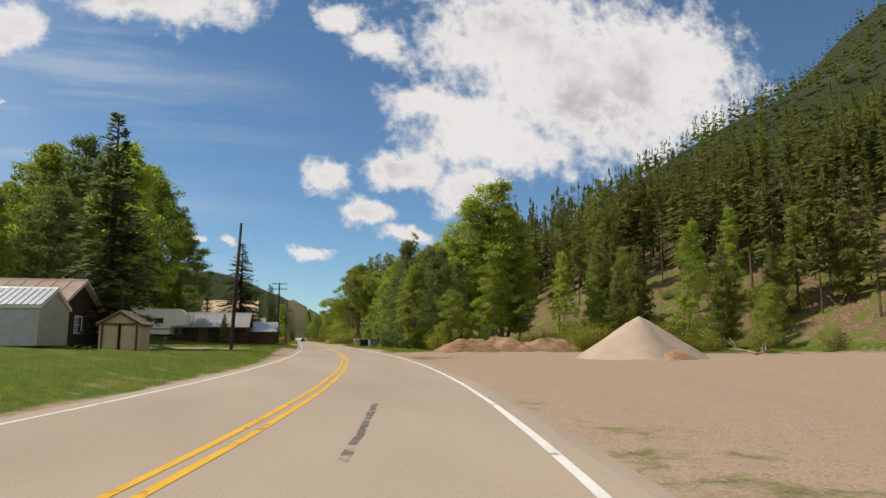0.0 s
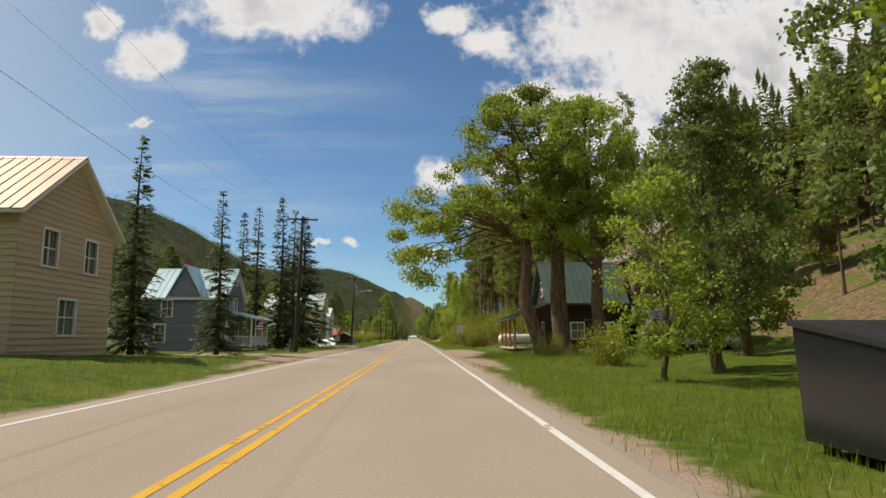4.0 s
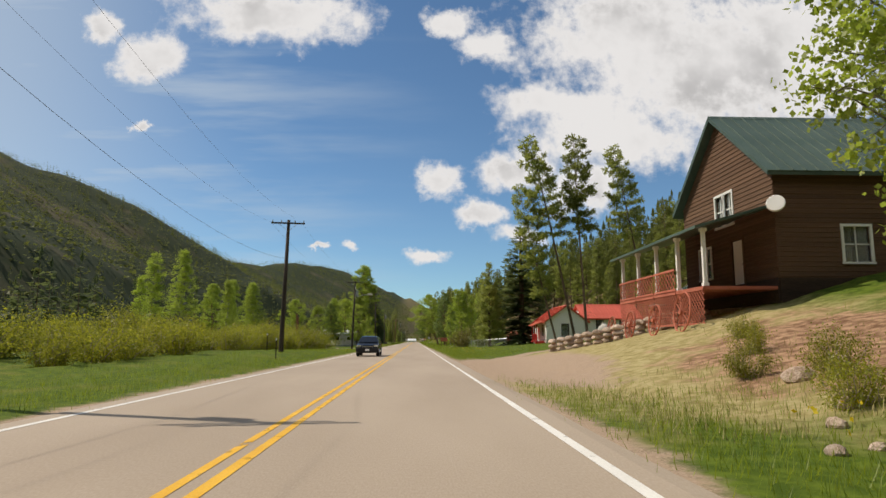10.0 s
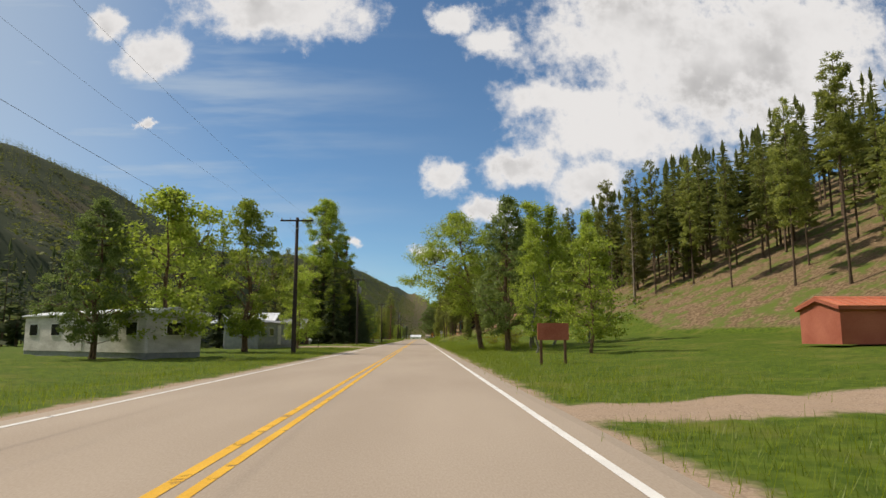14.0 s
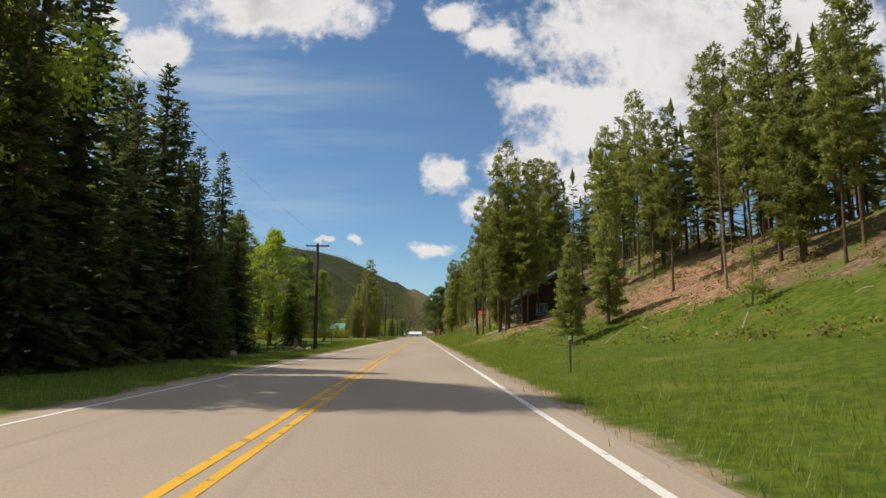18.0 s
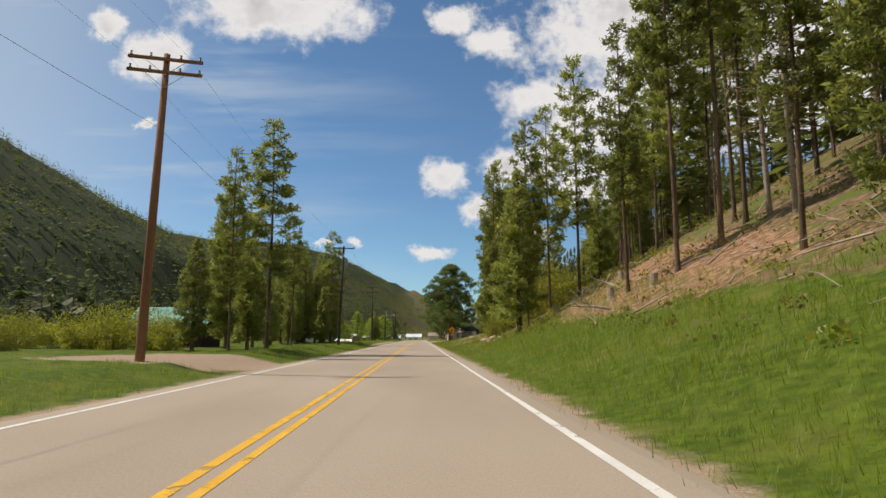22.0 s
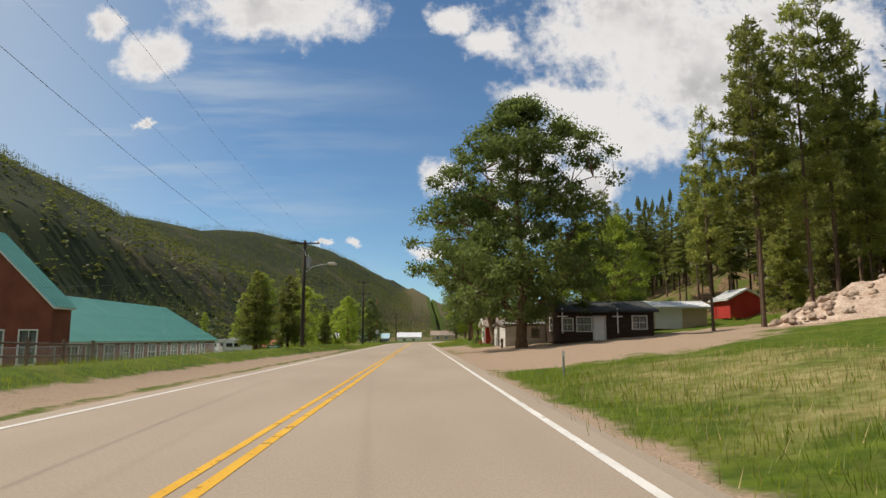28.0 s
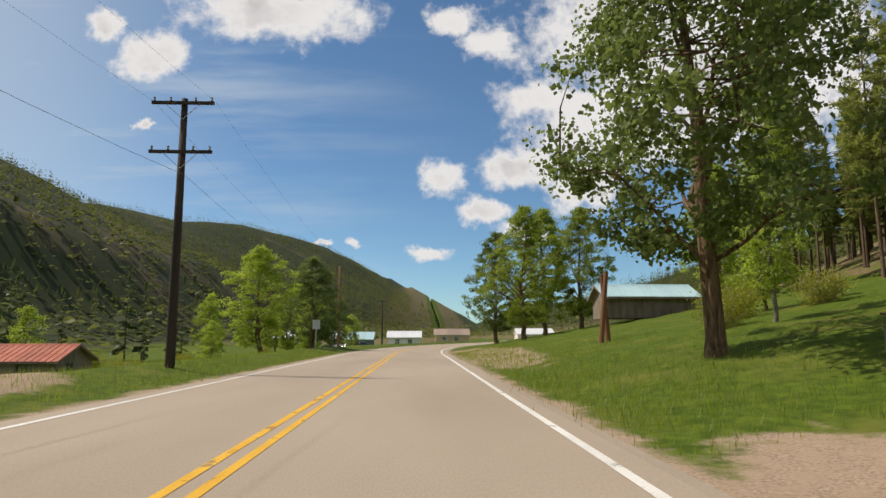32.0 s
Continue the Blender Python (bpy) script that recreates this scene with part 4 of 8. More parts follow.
def stock(kind):
    """The first plants of each kind, from which the rest are copied."""
    if kind in STOCK:
        return STOCK[kind]
    if kind == "spruce":
        made = [conifer("spruce_tree", "spruce", s, "dark green spruce with boughs down to the grass") for s in (1, 2)]
    elif kind == "slim":
        made = [conifer("spruce_tree", "slim", s, "narrow dark spruce with a spire top") for s in (3, 4)]
    elif kind == "pine":
        made = [conifer("pine_tree", "pine", s, "slender lodgepole pine with bare lower trunk") for s in (5, 6, 7)]
    elif kind == "high":
        made = [conifer("pine_tree", "high", s, "tall lodgepole pine, bare trunk and high open crown") for s in (8, 9)]
    elif kind == "full":
        made = [conifer("pine_tree", "full", s, "bushy pine, green almost to the ground") for s in (10, 11)]
    elif kind == "young":
        made = [conifer("young_pine", "young", s, "young pine sapling standing in grass") for s in (12, 13)]
    elif kind == "snag":
        made = [conifer("dead_pine", "snag", s, "grey dying pine with bare twiggy branches") for s in (14, 15)]
    elif kind == "aspen":
        made = [leafy("aspen_tree", k, 14, 1.9, 0.125, 13000, M["bark_aspen"], M["aspen"], "slender aspen with fresh light green leaves", base=0.14, column=0.75, r0=0.11, clumps=190, boughs=14, puff=0.85, core=1.4) for k in (21, 22, 23)]
    elif kind == "poplar":
        made = [leafy("poplar_tree", k, 13, 1.9, 0.12, 13000, M["bark_aspen"], M["cotton_dark"], "slender poplar with dull grey-green leaves down to the grass", base=0.05, column=0.7, r0=0.09, clumps=190, boughs=16, puff=0.85, core=1.4, trunks=2) for k in (25, 26)]
    elif kind == "cotton":
        made = [leafy("cottonwood_tree", k, 15, 3.9, 0.165, 21000, M["bark_cott"], (M["cotton"], M["aspen"], M["cotton_dark"])[k - 31], "broad cottonwood in full green leaf", base=0.12, column=0.3, r0=0.26, clumps=230, boughs=14, puff=0.85, core=1.5) for k in (31, 32, 33)]
    elif kind == "small":
        made = [leafy("broadleaf_tree", k, 8, 2.5, 0.14, 8000, M["bark_cott"], M["aspen"], "small broadleaf tree with light green leaves", base=0.14, r0=0.11, clumps=120, boughs=12, puff=0.85, core=1.4) for k in (35, 36)]
    elif kind == "willow":
        made = [shrub("willow_bush", s, 2.6, 1.8, 0.105, 4200, M["willow"], "yellow-green willow bush on the verge") for s in (41, 42, 43)]
    elif kind == "lilac":
        made = [shrub("round_bush", 44, 3.1, 2.0, 0.17, 2400, M["lilac"], "large round tawny bush on the lawn")]
    STOCK[kind] = made
    return made


GROUPS = {"spruce": "spruces along the road", "slim": "spruces along the road", "pine": "roadside pines", "high": "roadside pines", "full": "roadside pines", "young": "pine saplings", "snag": "dead pines", "poplar": "poplars", "aspen": "aspens", "cotton": "cottonwoods",
          "small": "small trees", "willow": "willow bushes", "lilac": "lawn bush"}
PLANTED = []


def plant(kind, x, y, tall, seed=None, lean=0.0, lean_to=0.0, sink=0.05, wide=1.0):
    """Stand a plant of that kind and height on the ground."""
    k = len(PLANTED) if seed is None else seed
    made = stock(kind)
    src = made[k % len(made)]
    s = tall / src["tall"]
    m = Matrix.Translation((x, y, ground_z(x, y) - sink)) @ Matrix.Rotation(lean, 4, Vector((math.cos(lean_to), math.sin(lean_to), 0))) @ Matrix.Rotation(k * 2.399, 4, "Z") @ Matrix.Diagonal((s * wide, s * wide, s, 1))
    if src.name in USED:
        ob = copy_thing(src, m @ Matrix.Diagonal((1 / src.scale.x, 1 / src.scale.y, 1 / src.scale.z, 1)))
    else:
        USED.add(src.name)
        src.matrix_basis = m
        ob = src
    tagged(ob, group=GROUPS[kind])
    PLANTED.append((x, y))
    return ob

# ---- buildings ----
def wall_face(mb, at, u0, u1, h, holes, th=0.16):
    """A wall of thickness th with openings (u, z, w, h) cut through it; at(u, z, d) places it, d inwards."""
    us = sorted({u0, u1, *(q for o in holes for q in (o[0], o[0] + o[2]))})
    zs = sorted({0.0, h, *(q for o in holes for q in (o[1], o[1] + o[3]))})
    for a, b in zip(us, us[1:]):
        for c, d in zip(zs, zs[1:]):
            if any(o[0] - 1e-6 <= a and b <= o[0] + o[2] + 1e-6 and o[1] - 1e-6 <= c and d <= o[1] + o[3] + 1e-6 for o in holes):
                continue
            for k in (0, th):
                mb.add([at(a, c, k), at(b, c, k), at(b, d, k), at(a, d, k)], [(0, 1, 2, 3)])
    for u, z, w, hh in holes:
        for p, q in (((u, z), (u + w, z)), ((u + w, z), (u + w, z + hh)), ((u + w, z + hh), (u, z + hh)), ((u, z + hh), (u, z))):
            mb.add([at(*p, 0), at(*q, 0), at(*q, th), at(*p, th)], [(0, 1, 2, 3)])


BOARDS = {}


def unit_board(mat):
    if mat.name not in BOARDS:
        BOARDS[mat.name] = Mb().add([(0, 0, 0), (1, 0, 0), (1, 0, 1), (0, 0, 1), (0, -1, 0), (1, -1, 0), (1, -0.25, 1), (0, -0.25, 1)], [(4, 5, 6, 7), (0, 4, 7, 3), (1, 2, 6, 5), (3, 7, 6, 2), (0, 1, 5, 4)]).mesh("board", mat)
    return BOARDS[mat.name]


def house(name, label, x, y, z, rz, L, W, H, R, wall, roof, holes=None, boards="", pitch=0.2, over=0.4, frame_mat=None, panel=0.5, base=None, flat=False, category="house", trim=None, door=None, board_faces="", deck=None):
    """A gabled building, ridge along its own x. holes: face -> [(u, z, w, h, kind)], u along the face from its left as seen from outside."""
    holes, trim = holes or {}, trim or M["white"]
    root = thing(name, pose(x, y, z, 0, 0, rz), label, category)
    l, w, th = L / 2, W / 2, 0.16
    faces = {"y-": (lambda u, q, d: (-l + u, -w + d, q), L), "y+": (lambda u, q, d: (l - u, w - d, q), L), "x+": (lambda u, q, d: (l - d, -w + u, q), W), "x-": (lambda u, q, d: (-l + d, w - u, q), W)}
    spins = {"y-": 0, "y+": math.pi, "x+": math.pi / 2, "x-": -math.pi / 2}
    for key, (at, wide) in faces.items():
        mb, hs = Mb(), holes.get(key, [])
        low_h = [o for o in hs if o[1] + o[3] <= H + 1e-6]
        wall_face(mb, at, 0, wide, H, [o[:4] for o in low_h], th)
        if key[0] == "x" and R:
            tri = [at(0, H, 0), at(wide, H, 0), at(wide / 2, H + R, 0), at(0, H, th), at(wide, H, th), at(wide / 2, H + R, th)]
            mb.add(tri, [(0, 1, 2), (5, 4, 3)])
        wob = part("wall", mb, wall, root)
        if base:
            a, b = at(0, 0, -0.05), at(wide, 0.5, 0.1)
            part("foundation", Mb().box(((a[0] + b[0]) / 2, (a[1] + b[1]) / 2, -0.15), (abs(a[0] - b[0]), abs(a[1] - b[1]), 0.9)), base, root)
        for u, q, ww, hh, kind in hs:
            c = at(u + ww / 2, q + hh / 2, 0)
            loc = Matrix.Translation(c) @ Matrix.Rotation(spins[key], 4, "Z")
            if kind == "w":
                win = part("window", Mb().box((0, -0.02, hh / 2 + 0.05), (ww + 0.2, 0.08, 0.1)).box((0, -0.03, -hh / 2 - 0.05), (ww + 0.24, 0.12, 0.08)).box((-ww / 2 - 0.05, -0.02, 0), (0.1, 0.08, hh)).box((ww / 2 + 0.05, -0.02, 0), (0.1, 0.08, hh)), frame_mat or trim, root)
                win.matrix_basis = loc
                part("sash", Mb().box((0, 0.05, 0), (ww, 0.05, 0.05)).box((0, 0.05, 0), (0.04, 0.04, hh)), frame_mat or trim, win)
                part("pane", Mb().box((0, 0.075, 0), (ww, 0.012, hh)), M["glass"], win)
                part("curtain", Mb().box((-ww * 0.3, 0.15, 0), (ww * 0.36, 0.02, hh)).box((ww * 0.3, 0.15, 0), (ww * 0.36, 0.02, hh)), M["offwhite"], win)
            else:
                dm = M["white"] if kind in "dg" else (door or M["white"])
                dr = part("door", Mb().box((0, 0.06, 0), (ww, 0.06, hh)), dm, root)
                dr.matrix_basis = loc
                pan = Mb()
                rows = 4 if ww > 1.5 else 2
                for k in range(rows):
                    pan.box((0, 0.025, -hh / 2 + hh * (k + 0.5) / rows), (ww * 0.86, 0.03, hh / rows * 0.78))
                part("door_panel", pan, dm, dr)
                part("door_frame", Mb().box((-ww / 2 - 0.06, -0.02, 0), (0.12, 0.08, hh)).box((ww / 2 + 0.06, -0.02, 0), (0.12, 0.08, hh)).box((0, -0.02, hh / 2 + 0.06), (ww + 0.24, 0.08, 0.12)), trim, dr)
                part("knob", Mb().tube((ww * 0.38, 0, 0), (ww * 0.38, -0.05, 0), 0.03, 0.03, 6), M["chrome"], dr)
        if boards and key in (board_faces or "y- x+ x- y+").split():
            board = unit_board(wall)
            n = int((H + (R if key[0] == "x" else 0)) / pitch)
            for k in range(n):
                z0 = k * pitch
                a, b = 0.0, wide
                if z0 + pitch > H:
                    cut = (z0 + pitch - H) / max(R, 0.01) * wide / 2
                    a, b = cut, wide - cut
                segs = [(a, b)]
                for u, q, ww, hh, kind in hs:
                    if z0 < q + hh + 0.08 and z0 + pitch > q - 0.08:
                        segs = [s for p0, p1 in segs for s in ((p0, min(p1, u - 0.1)), (max(p0, u + ww + 0.1), p1)) if s[1] - s[0] > 0.08]
                for p0, p1 in segs:
                    if p1 - p0 < 0.1:
                        continue
                    ob = new("board", board)
                    ob.parent = wob
                    ob.matrix_basis = Matrix.Translation(at(p0, z0, 0)) @ Matrix.Rotation(spins[key], 4, "Z") @ Matrix.Diagonal((p1 - p0, 0.035, pitch - 0.008, 1))
    # roof: two slopes of thick deck, each clad in panels
    run = w + over
    slope = R / w
    length = math.hypot(run, run * slope)
    ang = math.atan(slope)
    top = H + R
    dk = Mb()
    for s in (-1, 1):
        dk.prism([(0, top), (s * run, top - run * slope), (s * run, top - run * slope - 0.14), (0, top - 0.14)], -l - over, l + over, "x")
    rob = part("roof", dk, deck or trim, root)
    n = max(2, round((L + 2 * over) / panel))
    pw = (L + 2 * over) / n
    pm = Mb().box((pw / 2, length / 2, 0.022), (pw - 0.012, length + 0.04, 0.03)).box((0.02, length / 2, 0.05), (0.035, length + 0.04, 0.04)).mesh("roof_panel", roof)
    for s in (0, 1):
        for k in range(n):
            ob = new("roof_panel", pm)
            ob.parent = rob
            turn = Matrix.Rotation(math.pi * s, 4, "Z")
            ob.matrix_basis = turn @ Matrix.Translation((-l - over + k * pw, 0, top)) @ Matrix.Rotation(-ang, 4, "X")
    part("ridge_cap", Mb().prism([(-0.16, top - 0.16 * slope + 0.06), (0, top + 0.09), (0.16, top - 0.16 * slope + 0.06)], -l - over, l + over, "x"), roof, root)
    return root


BARS = {}


def porch(root, x0, x1, y0, y1, zf, zr, posts, roof, post_mat, rail=True, drop=0.5, low="x+", floor_mat=None, square=0.12):
    """A porch in a house's own space: deck, posts, lean-to roof and rails."""
    part("porch_floor", Mb().box(((x0 + x1) / 2, (y0 + y1) / 2, zf - 0.06), (x1 - x0, y1 - y0, 0.12)), floor_mat or M["post"], root)
    for px, py in posts:
        part("porch_post", Mb().box((px, py, (zf + zr) / 2), (square, square, zr - zf)).box((px, py, zr - 0.08), (square * 1.7, square * 1.7, 0.12)).box((px, py, zf + 0.06), (square * 1.5, square * 1.5, 0.12)), post_mat, root)
    o = 0.35
    if low in ("x+", "x-"):
        a, b = (x0, x1 + o) if low == "x+" else (x1, x0 - o)
        mb = Mb().prism([(a, zr + drop), (b, zr), (b, zr - 0.1), (a, zr + drop - 0.1)], y0 - o, y1 + o, "y")
    else:
        a, b = (y0, y1 + o) if low == "y+" else (y1, y0 - o)
        mb = Mb().prism([(a, zr + drop), (b, zr), (b, zr - 0.1), (a, zr + drop - 0.1)], x0 - o, x1 + o, "x")
    part("porch_roof", mb, roof, root)
    if rail:
        edge = sorted(posts, key=lambda p: (p[1], p[0]))
        for (ax, ay), (bx, by) in zip(edge, edge[1:]):
            if math.hypot(ax - bx, ay - by) > 4.5:
                continue
            rb = Mb().tube((ax, ay, zf + 0.9), (bx, by, zf + 0.9), 0.035, None, 4).tube((ax, ay, zf + 0.15), (bx, by, zf + 0.15), 0.03, None, 4)
            n = max(2, int(math.hypot(ax - bx, ay - by) / 0.16))
            rl = part("railing", rb, post_mat, root)
            if post_mat.name not in BARS:
                BARS[post_mat.name] = Mb().box((0, 0, 0), (0.035, 0.035, 0.74)).mesh("baluster", post_mat)
            for k in range(1, n):
                ob = new("baluster", BARS[post_mat.name])
                ob.parent, ob.location = rl, (ax + (bx - ax) * k / n, ay + (by - ay) * k / n, zf + 0.52)


def steps(root, x, y, zf, width, n, axis="x", sgn=1, mat=None):
    for k in range(n):
        zz = zf - (k + 1) * zf / (n + 1)
        off = sgn * (0.15 + 0.28 * k)
        c = (x + off, y, zz / 2) if axis == "x" else (x, y + off, zz / 2)
        part("step", Mb().box(c, (0.28, width, max(zz, 0.05)) if axis == "x" else (width, 0.28, max(zz, 0.05))), mat or M["post"], root)


# the yards before the curve: metal shed, brown-roofed house, garden shed
g = ground_z
house("metal_shed", "grey corrugated metal shed on a lawn", -19.5, 37, g(-19.5, 37) - 0.1, 0, 5, 4.2, 2.0, 0.9, M["galv"], M["galv"], category="shed", over=0.1, panel=0.3)
house("bungalow", "low dark house with a brown shingle roof", -26.3, 52, g(-26, 50) + 0.3, 0, 12, 9, 2.8, 1.9, M["darkbrown"], M["shingle"], {"y-": [(3, 0.9, 1.6, 1.1, "w"), (7.5, 0.9, 1.6, 1.1, "w")], "x+": [(3.5, 0.9, 1.4, 1.1, "w")]}, panel=1.0)
sh = house("garden_shed", "tan garden shed with brown-framed double doors", -16.2, 48, g(-16.2, 48) - 0.05, 90, 3.0, 2.5, 1.95, 0.75, M["tan"], M["shingle"], {"x-": [(0.25, 0.05, 0.95, 1.75, "k"), (1.3, 0.05, 0.95, 1.75, "k")]}, category="shed", over=0.15, trim=M["brown"], door=M["tan"], panel=0.6)


def caravan(name, label, x, y, z, rz, L=9.0, H=2.6, W=2.4, axles=2, nose=True):
    """A travel trailer: ribbed body, windows, door, wheels."""
    root = thing(name, pose(x, y, z, 0, 0, rz), label, "caravan")
    b = 0.95
    prof = [(-L / 2, b), (L / 2 - (1.6 if nose else 0.3), b), (L / 2 - (1.5 if nose else 0.1), b + (0.9 if nose else 0.6)), (L / 2, b + (1.0 if nose else 0.9)), (L / 2 - 0.05, b + H - 0.5), (L / 2 - 0.6, b + H), (-L / 2 + 0.3, b + H), (-L / 2, b + H - 0.4)]
    part("body", Mb().prism(prof, -W / 2, W / 2, "y"), M["white"], root)
    part("stripe", Mb().box((-0.3, 0, b + 0.55), (L - 2.4, W + 0.02, 0.18)), M["grey_paint"], root)
    for k in range(4):
        u = -L / 2 + 0.9 + k * (L - 2.4) / 3.6
        for s in (-1, 1):
            if k == 1 and s == -1:
                dr = part("door", Mb().box((u, s * (W / 2 + 0.01), b + 0.98), (0.75, 0.04, 1.8)), M["offwhite"], root)
                part("door_window", Mb().box((u, s * (W / 2 + 0.035), b + 1.5), (0.45, 0.02, 0.5)), M["black"], dr)
            else:
                wn = part("window", Mb().box((u, s * (W / 2 + 0.012), b + 1.45), (0.95, 0.03, 0.6)), M["grey_paint"], root)
                part("pane", Mb().box((u, s * (W / 2 + 0.03), b + 1.45), (0.83, 0.02, 0.48)), M["carblack"], wn)
    for k in range(axles):
        for s in (-1, 1):
            u = -0.6 + 0.85 * k
            wh = part("wheel", Mb().tube((u, s * (W / 2 - 0.05), 0.36), (u, s * (W / 2 - 0.28), 0.36), 0.36, None, 16), M["black"], root)
            part("rim", Mb().tube((u, s * (W / 2 - 0.04), 0.36), (u, s * (W / 2 - 0.06), 0.36), 0.2, None, 12), M["galv"], wh)
    part("chassis", Mb().box((0, 0, b - 0.12), (L - 1, W - 0.4, 0.2)), M["black"], root)
    part("jack", Mb().box((L / 2 - 2.2, 0, b / 2), (0.1, 0.8, b)), M["galv"], root)
    part("roof_vent", Mb().box((0.5, 0, b + H + 0.1), (0.8, 0.6, 0.2)), M["offwhite"], root)
    return root


caravan("fifth_wheel_trailer", "white fifth-wheel camping trailer parked on a lawn", -21.3, 75.5, g(-21, 75) - 0.1, 0, 9.6, 2.7)
bh = house("brown_house", "dark brown low house with a grey metal roof", -16.2, 88, g(-15, 88) - 0.1, 0, 10.5, 7.2, 2.1, 1.7, M["darkbrown"], M["greyroof"], {"y-": [(1.5, 0.8, 1.5, 0.9, "w"), (5.0, 0.05, 0.9, 1.9, "k"), (7.4, 0.8, 1.5, 0.9, "w")]}, door=M["brown"], trim=M["brown"])
an = house("house_annexe", "small brown annexe with pale roof and log posts", -9.8, 93, g(-10, 93) - 0.1, 0, 4.2, 5, 1.9, 1.1, M["brown"], M["galv"], {"x+": [(1.7, 0.05, 0.9, 1.8, "k")]}, door=M["darkbrown"], trim=M["brown"])
porch(an, 2.2, 3.9, -2.3, 2.3, 0.15, 1.95, [(3.8, -2.2), (3.8, 0), (3.8, 2.2)], M["greyroof"], M["log"], rail=False, drop=0.35)
house("tan_house", "two-storey tan house with a tan metal roof", -17.6, 134, g(-14, 134) - 0.1, 0, 9.6, 7.4, 5.7, 2.7, M["tan"], M["tanroof"], {"y-": [(2, 3.6, 1, 1.4, "w"), (6.5, 3.6, 1, 1.4, "w"), (2, 0.9, 1.1, 1.4, "w"), (6.2, 0.05, 1, 2.05, "d")], "x+": [(1.6, 3.6, 1, 1.4, "w"), (4.8, 3.6, 1, 1.4, "w"), (3, 0.9, 1.3, 1.4, "w")]}, boards="h", pitch=0.25, board_faces="y- x+")

# grey house with the pale blue roof and the white porch
blue = house("grey_house", "grey two-storey house with pale blue metal roof and white trim", -17.5, 164.2, g(-17, 164) - 0.02, 0, 6.4, 5.9, 4.7, 2.4, M["greyblue"], M["blueroof"], {"y-": [(1.3, 2.9, 0.8, 1.3, "w"), (0.8, 0.8, 0.8, 1.4, "w")], "x+": [(1.7, 3.1, 0.8, 1.4, "w"), (3.0, 3.1, 0.8, 1.4, "w"), (0.5, 0.1, 0.9, 2.0, "d"), (3.6, 0.8, 0.9, 1.5, "w")]}, boards="h", pitch=0.2, board_faces="y- x+", over=0.35)
porch(blue, 3.2, 5.6, -2.9, 2.9, 0.35, 2.75, [(5.5, -2.8), (5.5, -1.4), (5.5, 0.9), (5.5, 2.8), (3.4, -2.8)], M["blueroof"], M["white"], drop=0.7)
steps(blue, 5.6, -0.25, 0.35, 1.2, 2)
part("dormer", Mb().prism([(-1.2, 4.6), (0, 6.9), (1.2, 4.6)], -3.3, 0, "y"), M["greyblue"], blue)
part("dormer_roof", Mb().add([(-1.5, -3.5, 4.3), (0, -3.5, 7.1), (0, 0, 7.1), (-1.5, 0, 4.3), (1.5, -3.5, 4.3), (1.5, 0, 4.3), (-1.5, -3.5, 4.42), (0, -3.5, 7.24), (0, 0, 7.24), (-1.5, 0, 4.42), (1.5, -3.5, 4.42), (1.5, 0, 4.42)], [(0, 1, 2, 3), (1, 4, 5, 2), (6, 7, 8, 9), (7, 10, 11, 8), (0, 6, 7, 1), (1, 7, 10, 4), (0, 3, 9, 6), (4, 10, 11, 5)]), M["blueroof"], blue)
part("gable_fretwork", Mb().box((3.3, 0, 6.2), (0.06, 1.5, 0.12)).box((3.3, -0.5, 5.95), (0.06, 0.1, 0.6)).box((3.3, 0.5, 5.95), (0.06, 0.1, 0.6)).box((3.3, 0, 6.1), (0.06, 0.1, 0.9)), M["white"], blue)
part("chimney", Mb().box((-1, 0.4, 7.4), (0.5, 0.5, 1.2)).box((-1, 0.4, 8.0), (0.62, 0.62, 0.12)), M["brick"], blue)
house("grey_house", "second grey house with pale blue roof beyond a drive", -28.5, 158, g(-27, 158), 0, 8, 7, 4.6, 2.4, M["greyblue"], M["blueroof"], {"y-": [(1.2, 2.9, 0.8, 1.3, "w"), (5, 2.9, 0.8, 1.3, "w"), (1.2, 0.8, 0.9, 1.4, "w"), (5, 0.8, 0.9, 1.4, "w")], "x+": [(2.8, 2.9, 0.9, 1.3, "w"), (2.8, 0.8, 0.9, 1.4, "w")]}, boards="h", pitch=0.3, board_faces="y- x+")
fl = thing("flag", pose(-11.8, 162.3, g(-11.8, 162.3), 0, 0, 0), "small striped flag on a short pole by a porch", "flag")
part("flagpole", Mb().tube((0, 0, 0), (0.35, -0.4, 2.6), 0.02, None, 6), M["white"], fl)
for k in range(7):
    part("stripe", Mb().box((0.3 + 0.02 * k, -0.42, 2.45 - 0.12 * k), (0.5 - 0.01 * k, 0.015, 0.115)), M["flagred"] if k % 2 == 0 else M["sign_white"], fl)
part("canton", Mb().box((0.16, -0.435, 2.33), (0.2, 0.015, 0.34)), M["flagblue"], fl)

# log cabin with the green roof, and the old barn behind it
cabin = house("log_cabin", "dark log cabin with green metal roof and log porch", 15.4, 160.8, g(13, 160) - 0.02, 0, 5.8, 6.4, 4.1, 3.2, M["darkbrown"], M["greenroof"], {"x-": [(1.0, 0.05, 0.95, 2.0, "k"), (2.9, 0.9, 0.8, 1.3, "w")], "y-": [(1.6, 0.9, 1.0, 1.2, "w"), (4.0, 0.9, 1.0, 1.2, "w")]}, boards="h", pitch=0.24, board_faces="y- x-", over=0.45, trim=M["greenroof"], frame_mat=M["white"], door=M["barnwood"])
up = part("window", Mb().box((-2.94, 0.1, 5.0), (0.08, 0.95, 1.35)), M["white"], cabin)
